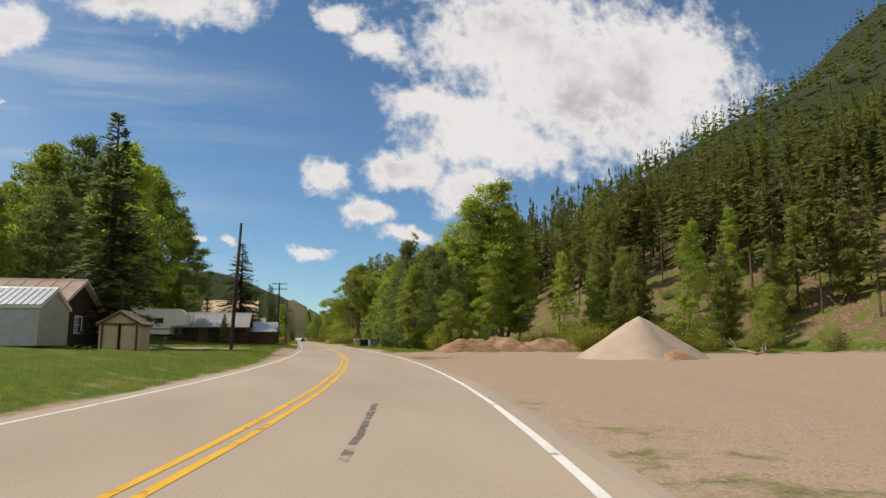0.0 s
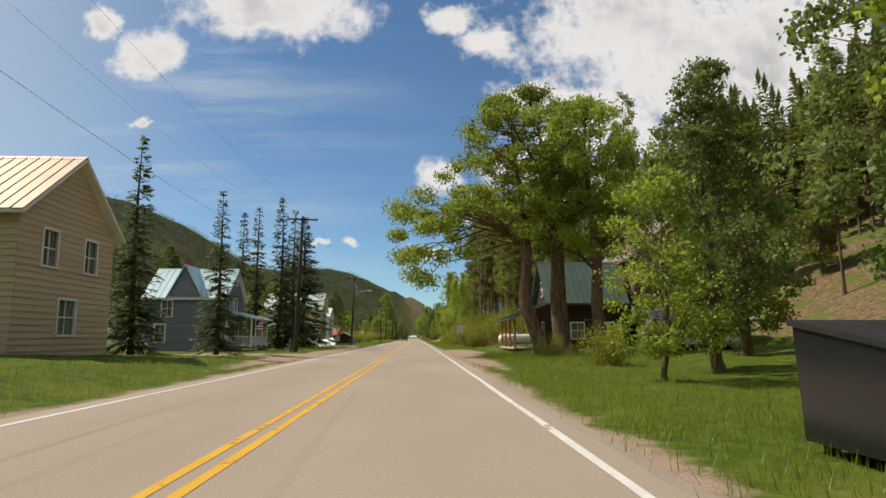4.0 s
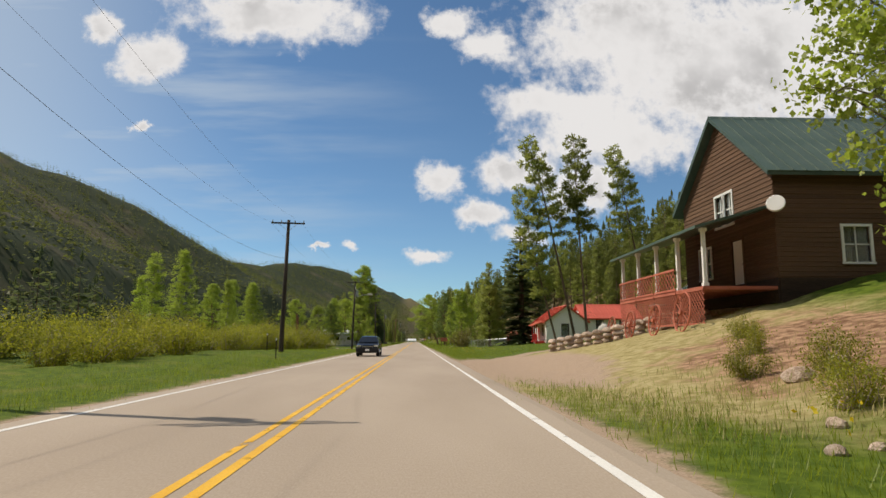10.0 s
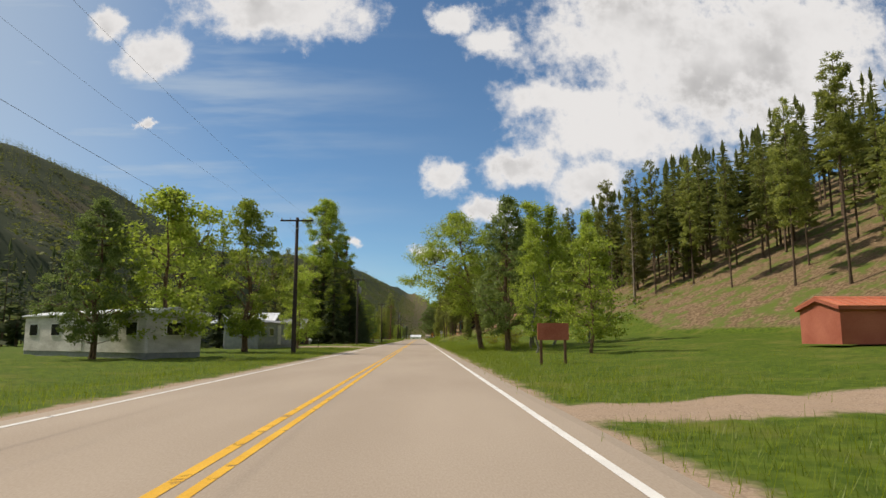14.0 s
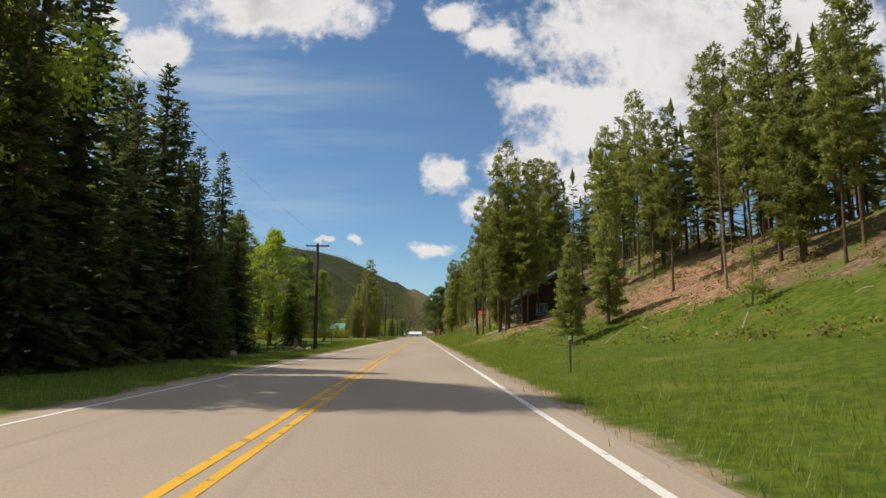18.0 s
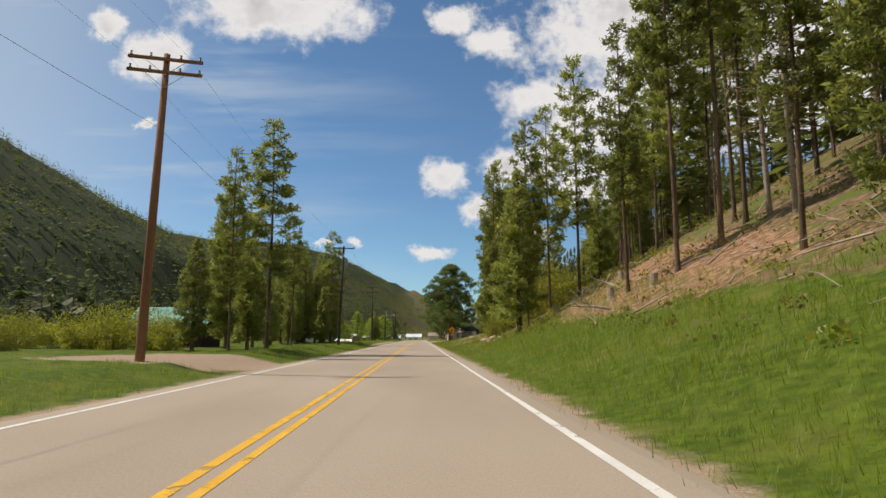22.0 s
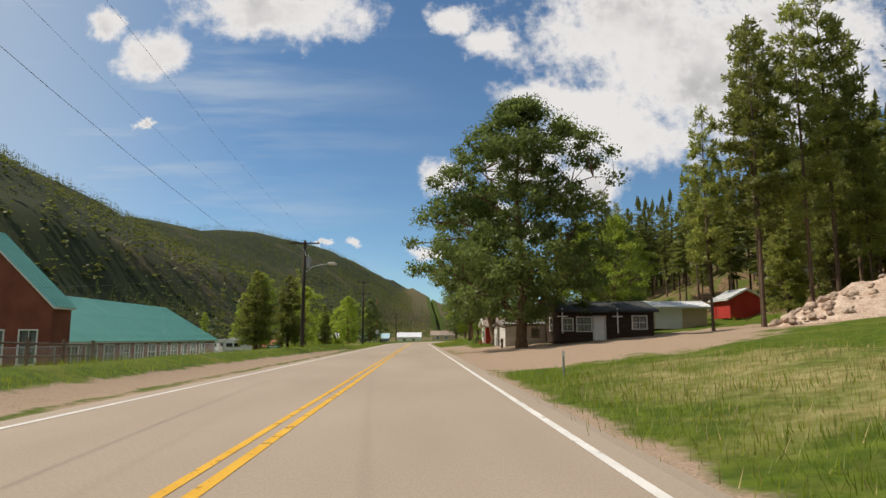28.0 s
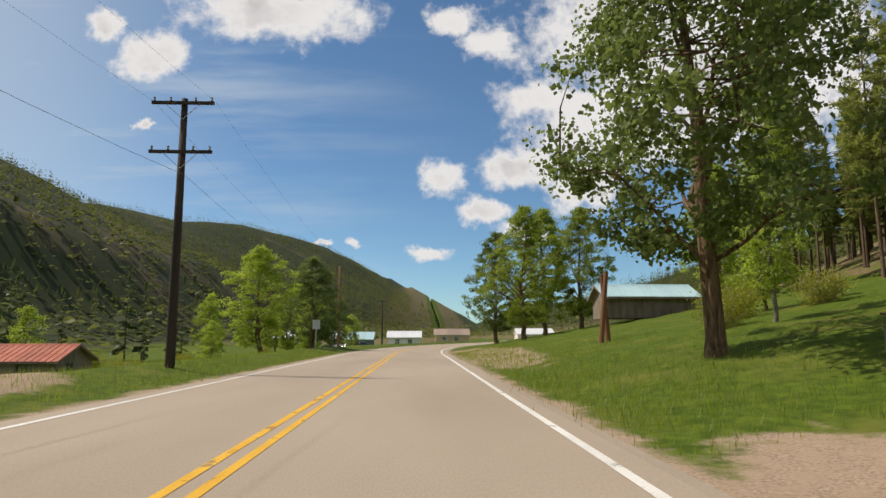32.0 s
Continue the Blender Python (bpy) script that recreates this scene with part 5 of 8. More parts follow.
part("pane", Mb().box((-2.99, 0.1, 5.29), (0.02, 0.75, 0.52)).box((-2.99, 0.1, 4.68), (0.02, 0.75, 0.52)), M["glass"], up)
porch(cabin, -5.9, -2.9, -3.0, 5.4, 0.18, 2.45, [(-5.7, -2.4), (-5.7, 0.3), (-5.7, 2.8), (-5.7, 5.2)], M["greenroof"], M["log"], rail=False, drop=1.35, low="x-", floor_mat=M["concrete"], square=0.17)
part("rail_log", Mb().tube((-5.7, -2.4, 1.05), (-5.7, 0.3, 1.05), 0.06, None, 8).tube((-5.7, 2.8, 1.05), (-5.7, 5.2, 1.05), 0.06, None, 8), M["log"], cabin)
for k in range(16):
    part("roof_rib", Mb().tube((-2.9, -3.1 + 0.55 * k, 3.86), (-6.2, -3.1 + 0.55 * k, 2.49), 0.022, None, 4), M["greenroof"], cabin)
barn = house("old_barn", "large weathered red-brown barn with a rusty roof", 24.6, 164, g(24, 163) - 0.3, 90, 11, 10, 5.6, 4.4, M["oldred"], M["shingle"], {"x-": [(2, 2.8, 1.2, 1.4, "w"), (5.5, 2.8, 1.2, 1.4, "w"), (3.6, 0.05, 1.4, 2.2, "k")]}, boards="h", pitch=0.3, board_faces="x-", door=M["darkbrown"], trim=M["barnwood"], panel=0.8, category="barn")
house("lean_to_shed", "tumbledown lean-to of grey boards", 20.5, 150, g(20, 150) - 0.05, 0, 6, 4, 2.0, 0.7, M["barnwood"], M["greyroof"], {"y-": [(1.5, 0.05, 2.6, 1.7, "k")]}, door=M["darkbrown"], trim=M["barnwood"], category="shed")


def tank(label, x, y, z, rz, L=3.2, r=0.5, mat=None):
    root = thing("propane_tank", pose(x, y, z, 0, 0, rz), label, "gas tank")
    prof = [(-L / 2, 0.05), (-L / 2 + 0.06, r * 0.5), (-L / 2 + 0.2, r * 0.85), (-L / 2 + 0.4, r), (L / 2 - 0.4, r), (L / 2 - 0.2, r * 0.85), (L / 2 - 0.06, r * 0.5), (L / 2, 0.05)]
    part("vessel", Mb().limb([(u, 0, r + 0.3) for u, q in prof], [q for u, q in prof], 20), mat or M["white"], root, smooth=True)
    part("dome", Mb().tube((0, 0, 2 * r + 0.25), (0, 0, 2 * r + 0.48), 0.2, 0.17, 12), mat or M["white"], root)
    for u in (-L * 0.3, L * 0.3):
        part("foot", Mb().box((u, 0, 0.2), (0.15, 0.7, 0.45)), M["concrete"], root)
    return root


tank("white propane tank standing in grass", 11.6, 170, g(11.6, 170), 8, 3.6, 0.5)

# cream house, its neighbours and the red-roofed sheds
house("cream_cottage", "small cream cottage with hipped porch", -20.5, 203.5, g(-20, 203), 0, 7.5, 6, 2.9, 1.4, M["cream"], M["shingle"], {"x+": [(0.8, 0.1, 0.9, 2.0, "d"), (3, 0.9, 1.2, 1.2, "w")], "y-": [(2, 0.9, 1.2, 1.2, "w")]}, panel=0.8)
cr = house("cream_house", "tall cream house with pale green metal roof", -18.5, 217.1, g(-17, 217) - 0.1, 0, 9.2, 7.2, 6.0, 2.6, M["cream"], M["paleroof"], {"x+": [(3.0, 3.7, 0.75, 1.6, "w"), (4.05, 3.7, 0.75, 1.6, "w"), (1.2, 0.9, 0.9, 1.9, "w"), (3.9, 0.55, 1.0, 2.2, "k"), (5.6, 0.9, 0.9, 1.7, "w")], "y-": [(2, 3.7, 0.8, 1.3, "w"), (1.6, 0.9, 0.9, 1.4, "w"), (6, 0.9, 0.9, 1.4, "w")]}, boards="h", pitch=0.2, board_faces="y- x+", base=M["rock"], frame_mat=M["tealroof"], door=M["darkbrown"], over=0.3)
porch(cr, 4.6, 7.0, -1.4, 3.8, 0.6, 3.0, [(6.9, -1.3), (6.9, 1.1), (6.9, 3.7)], M["tealroof"], M["cream"], drop=0.8)
steps(cr, 7.0, -0.2, 0.6, 1.3, 3)
wh = house("white_house", "white two-storey house with a stub chimney", -18.6, 229.6, g(-17, 229) - 0.05, 0, 8.6, 6.4, 5.1, 1.6, M["white"], M["whiteroof"], {"x+": [(1.6, 3.3, 0.7, 1.3, "w"), (3.9, 3.3, 0.7, 1.3, "w"), (1.6, 0.9, 0.8, 1.6, "w"), (4.0, 0.1, 0.9, 2.0, "k")], "y-": [(2, 3.2, 0.8, 1.2, "w"), (6, 3.2, 0.8, 1.2, "w")]}, boards="h", pitch=0.25, board_faces="y- x+", frame_mat=M["darkbrown"], door=M["darkbrown"], over=0.25)
part("chimney", Mb().box((0.5, 0.3, 6.9), (0.45, 0.45, 1.3)).box((0.5, 0.3, 7.55), (0.55, 0.55, 0.1)), M["brick"], wh)
house("red_roofed_shed", "brown board shed with orange-red roof", -18.5, 243.5, g(-17, 243), 0, 7.5, 5.2, 1.9, 1.25, M["darkbrown"], M["orangeroof"], {"y-": [(2, 0.05, 1.6, 1.7, "k")]}, door=M["barnwood"], category="shed", over=0.5, trim=M["brown"])
house("lean_to_shed", "dark shed with a pale blue tin roof", -13.2, 243.5, g(-13, 243), 90, 3.4, 2.6, 1.6, 0.6, M["darkbrown"], M["blueroof"], {}, category="shed", over=0.25, trim=M["brown"])
house("red_roofed_shed", "small rusty-roofed shed beside a tarp", -16.5, 250.5, g(-16, 250), 0, 3.5, 3, 1.6, 0.9, M["brown"], M["orangeroof"], {}, category="shed", trim=M["brown"])
rng = np.random.default_rng(5)
tp = thing("tarp_heap", pose(-12.6, 249, g(-12.6, 249)), "heap under a bright blue tarp", "tarp")
ring = [[(math.cos(k * math.tau / 12) * r * rng.uniform(0.85, 1.15), math.sin(k * math.tau / 12) * r * 0.8 * rng.uniform(0.85, 1.15), h + rng.uniform(-0.06, 0.06)) for k in range(12)] for r, h in ((1.15, -0.05), (1.05, 0.5), (0.75, 0.95), (0.3, 1.2))]
part("sheet", Mb().add([p for r in ring for p in r], [(i * 12 + k, i * 12 + (k + 1) % 12, (i + 1) * 12 + (k + 1) % 12, (i + 1) * 12 + k) for i in range(3) for k in range(12)] + [tuple(36 + k for k in range(12))]), M["blue"], tp)

# brown shingled house on its mound, with porch, red lattice deck and cart wheels
brn = house("shingled_house", "brown shingled house with green metal roof on a mound", 20.3, 288.6, 3.15, 0, 10.6, 7.9, 4.5, 3.2, M["brown"], M["greenroof"], {"x-": [(3.4, 2.9, 0.65, 1.3, "w"), (4.2, 2.9, 0.65, 1.3, "w"), (4.6, 0.1, 0.9, 2.0, "d"), (1.6, 0.8, 1.1, 1.3, "w")], "y-": [(2.5, 0.9, 1.0, 1.3, "w"), (6.5, 0.9, 1.0, 1.3, "w")]}, boards="h", pitch=0.18, board_faces="y- x-", over=0.4, base=M["darkbrown"], trim=M["brown"], frame_mat=M["white"], deck=M["greenroof"])
part("foundation", Mb().box((0, 0, -0.75), (10.4, 7.7, 1.45)), M["rock"], brn, "rough stone foundation")
porch(brn, -8.1, -5.3, -3.9, 5.6, 0.0, 2.15, [(-7.95, -3.75), (-7.95, -1.4), (-7.95, 0.9), (-7.95, 3.2), (-7.95, 5.45)], M["greenroof"], M["white"], rail=False, drop=0.9, low="x-", floor_mat=M["deckred"], square=0.13)


def lattice(root, x, y0, y1, z0, z1, mat, step=0.22):
    """A panel of crossed slats in the plane of constant x, in its frame."""
    mb = Mb()
    h = z1 - z0
    u = y0 - h
    while u < y1:
        for s in (0, 1):
            a, b = (u, z0) if s == 0 else (u, z1), (u + h, z1) if s == 0 else (u + h, z0)
            p, q = a, b
            if q[0] > y0 and p[0] < y1:
                ta, tb = max(0, (y0 - p[0]) / h), min(1, (y1 - p[0]) / h)
                f = lambda t: (x + 0.012 * s, p[0] + h * t, p[1] + (q[1] - p[1]) * t)
                mb.tube(f(ta), f(tb), 0.016, None, 4, False)
        u += step
    mb.box((x, (y0 + y1) / 2, z1), (0.06, y1 - y0, 0.08)).box((x, (y0 + y1) / 2, z0), (0.06, y1 - y0, 0.08))
    return part("lattice", mb, mat, root)


for a, b in ((-3.9, -1.5), (-1.4, 0.9), (1.0, 3.2), (3.3, 5.6)):
    lattice(brn, -8.1, a, b, -1.35, -0.1, M["deckred"])
    if a > -2:
        lattice(brn, -8.1, a, b, 0.05, 0.85, M["deckred"], 0.3)
part("satellite_dish", Mb().limb([(-5.35, -4.2, 2.9), (-5.5, -4.4, 2.95), (-5.52, -4.43, 2.96)], [0.03, 0.33, 0.30], 14), M["white"], brn)


def cart_wheel(label, x, y, z, r, rz, tilt, mat):
    """A spoked wagon wheel leaning upright; its foot at z."""
    root = thing("cart_wheel", pose(x, y, z, 0, tilt, rz), label, "wheel", "cart wheels")
    mb = Mb()
    n = 24
    for k in range(n):
        a, b = k * math.tau / n, (k + 1) * math.tau / n
        mb.tube((0, math.cos(a) * r, r + math.sin(a) * r), (0, math.cos(b) * r, r + math.sin(b) * r), 0.035, None, 6, False)
    part("rim", mb, mat, root)
    for k in range(12):
        a = k * math.tau / 12
        part("spoke", Mb().tube((0, math.cos(a) * 0.1, r + math.sin(a) * 0.1), (0, math.cos(a) * r, r + math.sin(a) * r), 0.018, None, 5, False), mat, root)
    part("hub", Mb().tube((-0.1, 0, r), (0.1, 0, r), 0.1, 0.08, 10), mat, root)
    return root


for k, yy in enumerate((284.9, 287.6, 290.6, 293.4)):
    cart_wheel("dark red cart wheel leaning against a lattice deck", 11.35, yy, g(11.35, yy) - 0.05, 0.62 if k else 0.72, 0, 8, M["deckred"])
for xx, yy in ((20.4, 317.5), (22.4, 318.2), (24.0, 319.5)):
    cart_wheel("white-painted cart wheel standing in grass", xx, yy, g(xx, yy) - 0.05, 0.7, 70, 3, M["sign_white"])
gar = house("brown_garage", "brown garage with dark green roof and antlers on its gable", 31, 326, g(29, 324) - 0.2, 90, 8, 7.5, 2.9, 1.9, M["brown"], M["greenroof"], {"x-": [(2.2, 0.05, 3.2, 2.3, "k")]}, boards="h", pitch=0.25, board_faces="x- y+ y-", door=M["darkbrown"], trim=M["greenroof"], category="garage")
ant = Mb()
for s in (-1, 1):
    ant.limb([(-4.1, 0, 3.2), (-4.15, s * 0.3, 3.6), (-4.2, s * 0.45, 4.1)], [0.04, 0.03, 0.012], 5)
    for q in (0.35, 0.6, 0.85):
        ant.tube((-4.15, s * 0.4 * q, 3.2 + 0.85 * q), (-4.3, s * (0.4 * q + 0.3), 3.4 + 0.85 * q), 0.022, 0.006, 4)
part("antlers", ant, M["sign_white"], gar)
tank("beige propane tank on a grassy bank", 19.0, 320.5, g(19, 320.5), 75, 3.0, 0.5, M["concrete"])

# white cottage with the red roof
z0 = 1.05
rh = house("white_cottage", "white board cottage with bright red metal roof", 21.0, 348, z0, 90, 9.0, 5.2, 2.75, 1.85, M["white"], M["redroof"], {"x-": [(2.0, 0.8, 0.8, 1.4, "w")], "y+": [(3.6, 0.1, 0.9, 2.0, "k"), (6.4, 0.9, 0.8, 1.2, "w")]}, boards="h", pitch=0.22, board_faces="x- y+", base=M["concrete"], frame_mat=M["darkbrown"], door=M["redpaint"], deck=M["redroof"], over=0.35)
house("cottage_wing", "white board wing of a cottage with red metal roof", 27.0, 347.0, z0 + 0.55, 0, 7.2, 6.0, 2.6, 1.7, M["white"], M["redroof"], {"y-": [(1.6, 0.9, 0.8, 1.3, "w"), (4.6, 0.9, 0.9, 1.2, "w")]}, boards="h", pitch=0.22, board_faces="y-", base=M["concrete"], frame_mat=M["darkbrown"], deck=M["redroof"], over=0.35)
porch(rh, -3.2, 0.2, 2.6, 3.7, 0.1, 2.15, [(-3.05, 3.55), (-1.5, 3.55), (0.05, 3.55)], M["redroof"], M["redpaint"], drop=0.6, low="y+", floor_mat=M["redpaint"])
part("vent_pipe", Mb().tube((1, 0.6, 4.2), (1, 0.6, 5.1), 0.06, None, 8), M["galv"], rh)
for k in range(4):
    part("step", Mb().box((-3.5 - 0.26 * k, 3.3, 0.0 - 0.17 * k), (0.27, 1.2, 0.2)), M["redpaint"], rh)
house("rusty_shed", "long low rust-red shed beyond a lawn", 23, 391, g(23, 391), 0, 5.5, 3, 1.7, 0.4, M["deckred"], M["orangeroof"], {}, category="shed", over=0.15, trim=M["deckred"])


def mobile_home(label, x, y, z, rz, L, wall, roof):
    root = thing("mobile_home", pose(x, y, z, 0, 0, rz), label, "mobile home")
    part("body", Mb().box((0, 0, 1.55), (L, 3.6, 2.3), bevel=0.1), wall, root)
    part("roof", Mb().prism([(-1.95, 2.7), (0, 3.02), (1.95, 2.7), (1.95, 2.62), (-1.95, 2.62)], -L / 2 - 0.15, L / 2 + 0.15, "x"), roof, root)
    part("skirting", Mb().box((0, 0, 0.2), (L - 0.1, 3.5, 0.5)), M["grey_paint"], root)
    for k in range(5):
        u = -L / 2 + L * (k + 0.5) / 5
        if k == 2:
            part("door", Mb().box((u, -1.83, 1.45), (0.85, 0.06, 2.0)), M["offwhite"], root)
        else:
            wn = part("window", Mb().box((u, -1.82, 1.75), (1.15, 0.06, 0.85)), M["white"], root)
            part("pane", Mb().box((u, -1.86, 1.75), (1.0, 0.02, 0.7)), M["carblack"], wn)
    wn = part("window", Mb().box((L / 2 + 0.02, 0, 1.75), (0.06, 1.3, 0.85)), M["white"], root)
    part("pane", Mb().box((L / 2 + 0.055, 0, 1.75), (0.02, 1.15, 0.7)), M["carblack"], wn)
    return root


mobile_home("long pale mobile home with a white roof under trees", -18, 404, g(-16, 404) - 0.1, -35, 14, M["offwhite"], M["whiteroof"])
mobile_home("grey mobile home half hidden by trees", -14.5, 430, g(-14, 430) - 0.1, 80, 10, M["grey_paint"], M["greyroof"])

gg = house("long_grey_shed", "long grey-blue shed with a white metal roof", -22.0, 442.4, g(-18, 442) - 0.1, 0, 12.4, 5.6, 3.0, 1.1, M["greyblue"], M["whiteroof"], {"y-": [(2.5, 0.05, 0.9, 2.0, "d"), (5.0, 1.0, 1.3, 1.1, "w")], "x+": [(0.9, 0.05, 1.2, 2.3, "d"), (3.2, 0.05, 1.2, 2.3, "d")]}, boards="h", pitch=0.22, board_faces="y- x+", category="shed", over=0.35)
brl = thing("barrel", pose(-19.5, 438.9, g(-19.5, 438.9)), "blue plastic barrel against a shed", "barrel")
part("drum", Mb().limb([(0, 0, -0.02), (0, 0, 0.1), (0, 0, 0.45), (0, 0, 0.8), (0, 0, 0.88)], [0.26, 0.29, 0.31, 0.29, 0.25], 16), M["blue"], brl)
house("brown_gabled_house", "small house with brown gable and grey roof", -19.6, 466, g(-20, 466) - 0.05, 0, 6.5, 6.2, 2.5, 1.5, M["brown"], M["greyroof"], {"x+": [(0.8, 0.8, 1.1, 1.1, "w"), (3.4, 0.05, 0.9, 2.0, "k")], "y-": [(2, 0.9, 1.4, 1.1, "w")]}, boards="h", pitch=0.25, board_faces="y- x+", door=M["darkbrown"], trim=M["brown"])
tank("small white tank by the woods", -17.5, 473.5, g(-17.5, 473.5), 0, 2.0, 0.32)
# shade under the pines is put into the foundation's dark brown
cb = house("dark_cabin", "dark cabin under pines with a pale tin roof", 16.0, 527.6, 2.3, 90, 8, 7.4, 2.9, 2.5, M["darkbrown"], M["greyroof"], {"x-": [(1.2, 0.9, 1.0, 1.0, "w"), (3.4, 0.05, 0.9, 2.0, "k"), (5.4, 0.9, 1.0, 1.0, "w")], "y+": [(2, 0.9, 1.2, 1.0, "w"), (5, 0.9, 1.2, 1.0, "w")]}, boards="h", pitch=0.24, board_faces="x- y+", base=M["darkbrown"], door=M["barnwood"], trim=M["teal"])
house("green_roofed_shed", "brown shed with a pale teal roof in a meadow", -18.0, 604.5, g(-16, 604) - 0.05, 0, 5.6, 4.6, 1.9, 1.3, M["darkbrown"], M["tealroof"], {"y-": [(1.6, 0.05, 1.6, 1.8, "k")]}, category="shed", door=M["brown"], trim=M["brown"])
rr = house("red_roofed_house", "tan house with a bright red metal roof above a bank", 24.6, 659, 4.0, 0, 8.5, 7.4, 2.3, 2.0, M["tan"], M["pinkroof"], {"y-": [(1.4, 0.8, 1.1, 1.1, "w"), (5.2, 0.8, 1.1, 1.1, "w")], "x-": [(3, 0.1, 0.9, 2.0, "d")]}, deck=M["pinkroof"], base=M["rock"])
porch(rr, -7.4, -4.3, -3.4, 2.0, 0.0, 2.1, [(-7.3, -3.3), (-7.3, -0.6), (-7.3, 1.9), (-4.5, -3.3)], M["pinkroof"], M["log"], drop=0.4, low="x-", floor_mat=M["log"])
house("small_house", "small pale house with a green roof among trees", -17, 668, g(-17, 668) - 0.1, 0, 6, 5, 2.2, 1.3, M["offwhite"], M["tealroof"], {"x+": [(1, 0.9, 1, 1, "w")]}, trim=M["white"])

# school: brick gable and long wing with teal roofs
sz = -1.75
sc = house("school", "red brick school gable with teal metal roof", -28.0, 717.4, sz, 90, 2.4, 10.4, 5.2, 5.1, M["brick"], M["tealroof"], {"x-": [(1.0, 1.2, 1.1, 2.2, "w"), (3.4, 1.2, 1.1, 2.2, "w"), (6.2, 1.2, 1.1, 2.2, "w"), (8.4, 1.2, 1.1, 2.2, "w")]}, category="school", over=0.2)
house("school_wing", "long red brick school wing under a teal metal roof", -30.5, 737.3, sz, 90, 36, 13, 2.8, 3.85, M["brick"], M["tealroof"], {"y-": [(1.2 + 2.9 * k, 0.9, 1.7, 1.4, "w") for k in range(11)], "x+": [(4, 0.9, 1.7, 1.4, "w")]}, category="school", over=0.3)
fp = thing("flagpole", pose(-27, 707, -1.9), "plain white flagpole before a school", "flagpole")
part("pole", Mb().tube((0, 0, 0), (0, 0, 9), 0.05, 0.03, 8), M["galv"], fp)

# dark chapel with white crosses, white store, red garage
ch = house("chapel", "low dark-stained chapel with white crosses on its front", 16.9, 726.4, g(14.5, 723), 0, 7.6, 6.2, 2.6, 0.75, M["darkbrown"], M["darkshingle"], {"y-": [(0.2, 0.95, 0.8, 0.9, "w"), (1.4, 0.9, 1.1, 1.05, "w"), (2.75, 0.05, 0.85, 1.95, "d"), (5.9, 1.1, 1.1, 0.95, "w")], "x-": [(2.4, 1, 1, 1, "w")]}, boards="h", pitch=0.2, board_faces="y- x-", over=0.35, trim=M["offwhite"], deck=M["darkshingle"], panel=0.9)
for u in (-3.62, 0.85):
    part("cross", Mb().box((u, -3.22, 1.7), (0.09, 0.06, 2.0)).box((u, -3.23, 2.05), (0.85, 0.06, 0.09)), M["white"], ch)
part("door_hood", Mb().prism([(-3.2, 2.6), (-3.95, 2.4), (-3.95, 2.32), (-3.2, 2.5)], -1.3, 0.0, "x"), M["darkshingle"], ch)
ws = house("white_store", "long weathered white board store with a flat roof", 14.8, 733.4, g(10, 733) - 0.1, 0, 10.6, 8.4, 2.05, 0.25, M["offwhite"], M["greyroof"], {"y-": [(2.4, 0.9, 0.55, 0.65, "w"), (5.0, 0.9, 0.55, 0.65, "w"), (6.9, 0.8, 0.55, 0.9, "w")], "x-": [(3.4, 0.05, 1.0, 1.8, "k")]}, boards="h", pitch=0.2, board_faces="y- x-", over=0.2, trim=M["barnwood"], door=M["offwhite"])
rg = house("red_garage", "small red garage with white trim and a shingle roof", 12.3, 751.4, 0.5, 0, 5.0, 5.2, 2.15, 0.95, M["redpaint"], M["shingle"], {"x-": [(0.45, 0.0, 1.9, 1.8, "g"), (3.85, 0.0, 0.8, 1.9, "k")], "y-": [(2.6, 1.1, 0.75, 0.5, "w")]}, boards="h", pitch=0.3, board_faces="y- x-", category="garage", door=M["teal"], over=0.35, panel=0.9)
lights = part("light_row", Mb().box((-2.48, 1.2, 1.35), (0.03, 1.62, 0.4)), M["white"], rg)
for k in range(4):
    part("pane", Mb().box((-2.5, 0.6 + 0.4 * k, 1.35), (0.02, 0.32, 0.32)), M["carblack"], lights)
part("verge_board", Mb().prism([(-2.95, 1.95), (0, 3.1), (2.95, 1.95), (2.95, 2.1), (0, 3.28), (-2.95, 2.1)], -2.9, -2.84, "x"), M["white"], rg)
part("round_plaque", Mb().tube((-2.55, 0.3, 2.45), (-2.6, 0.3, 2.45), 0.38, 0.36, 20), M["darkbrown"], rg, "dark oval plaque with illegible lettering")


def words(text, size, mat, parent, m, name="lettering"):
    cu = bpy.data.curves.new(name, "FONT")
    cu.body, cu.size, cu.extrude, cu.align_x, cu.align_y = text, size, 0.003, "CENTER", "CENTER"
    tmp = new(name, cu)
    bpy.context.view_layer.update()
    me = bpy.data.meshes.new_from_object(tmp.evaluated_get(bpy.context.evaluated_depsgraph_get()))
    bpy.data.objects.remove(tmp)
    me.materials.append(mat)
    ob = new(name, me)
    ob.parent, ob.matrix_basis = parent, m
    return ob


# the sale board on the garage, facing the road
sb = thing("sale_sign", Matrix.Translation((9.72, 750.95, 2.05)) @ Matrix.Rotation(math.radians(-90), 4, "Z"), "white, green and navy for-sale board on a red garage wall", "sign")
part("panel", Mb().box((0, 0, 0), (1.1, 0.03, 1.5)), M["sign_white"], sb)
part("green_band", Mb().box((0, -0.02, 0.28), (1.06, 0.012, 0.36)), M["lime"], sb)
part("navy_band", Mb().box((0, -0.02, -0.48), (1.06, 0.012, 0.5)), M["navy"], sb)
part("badge", Mb().box((0.1, -0.03, -0.48), (0.45, 0.012, 0.3)), M["lime"], sb)
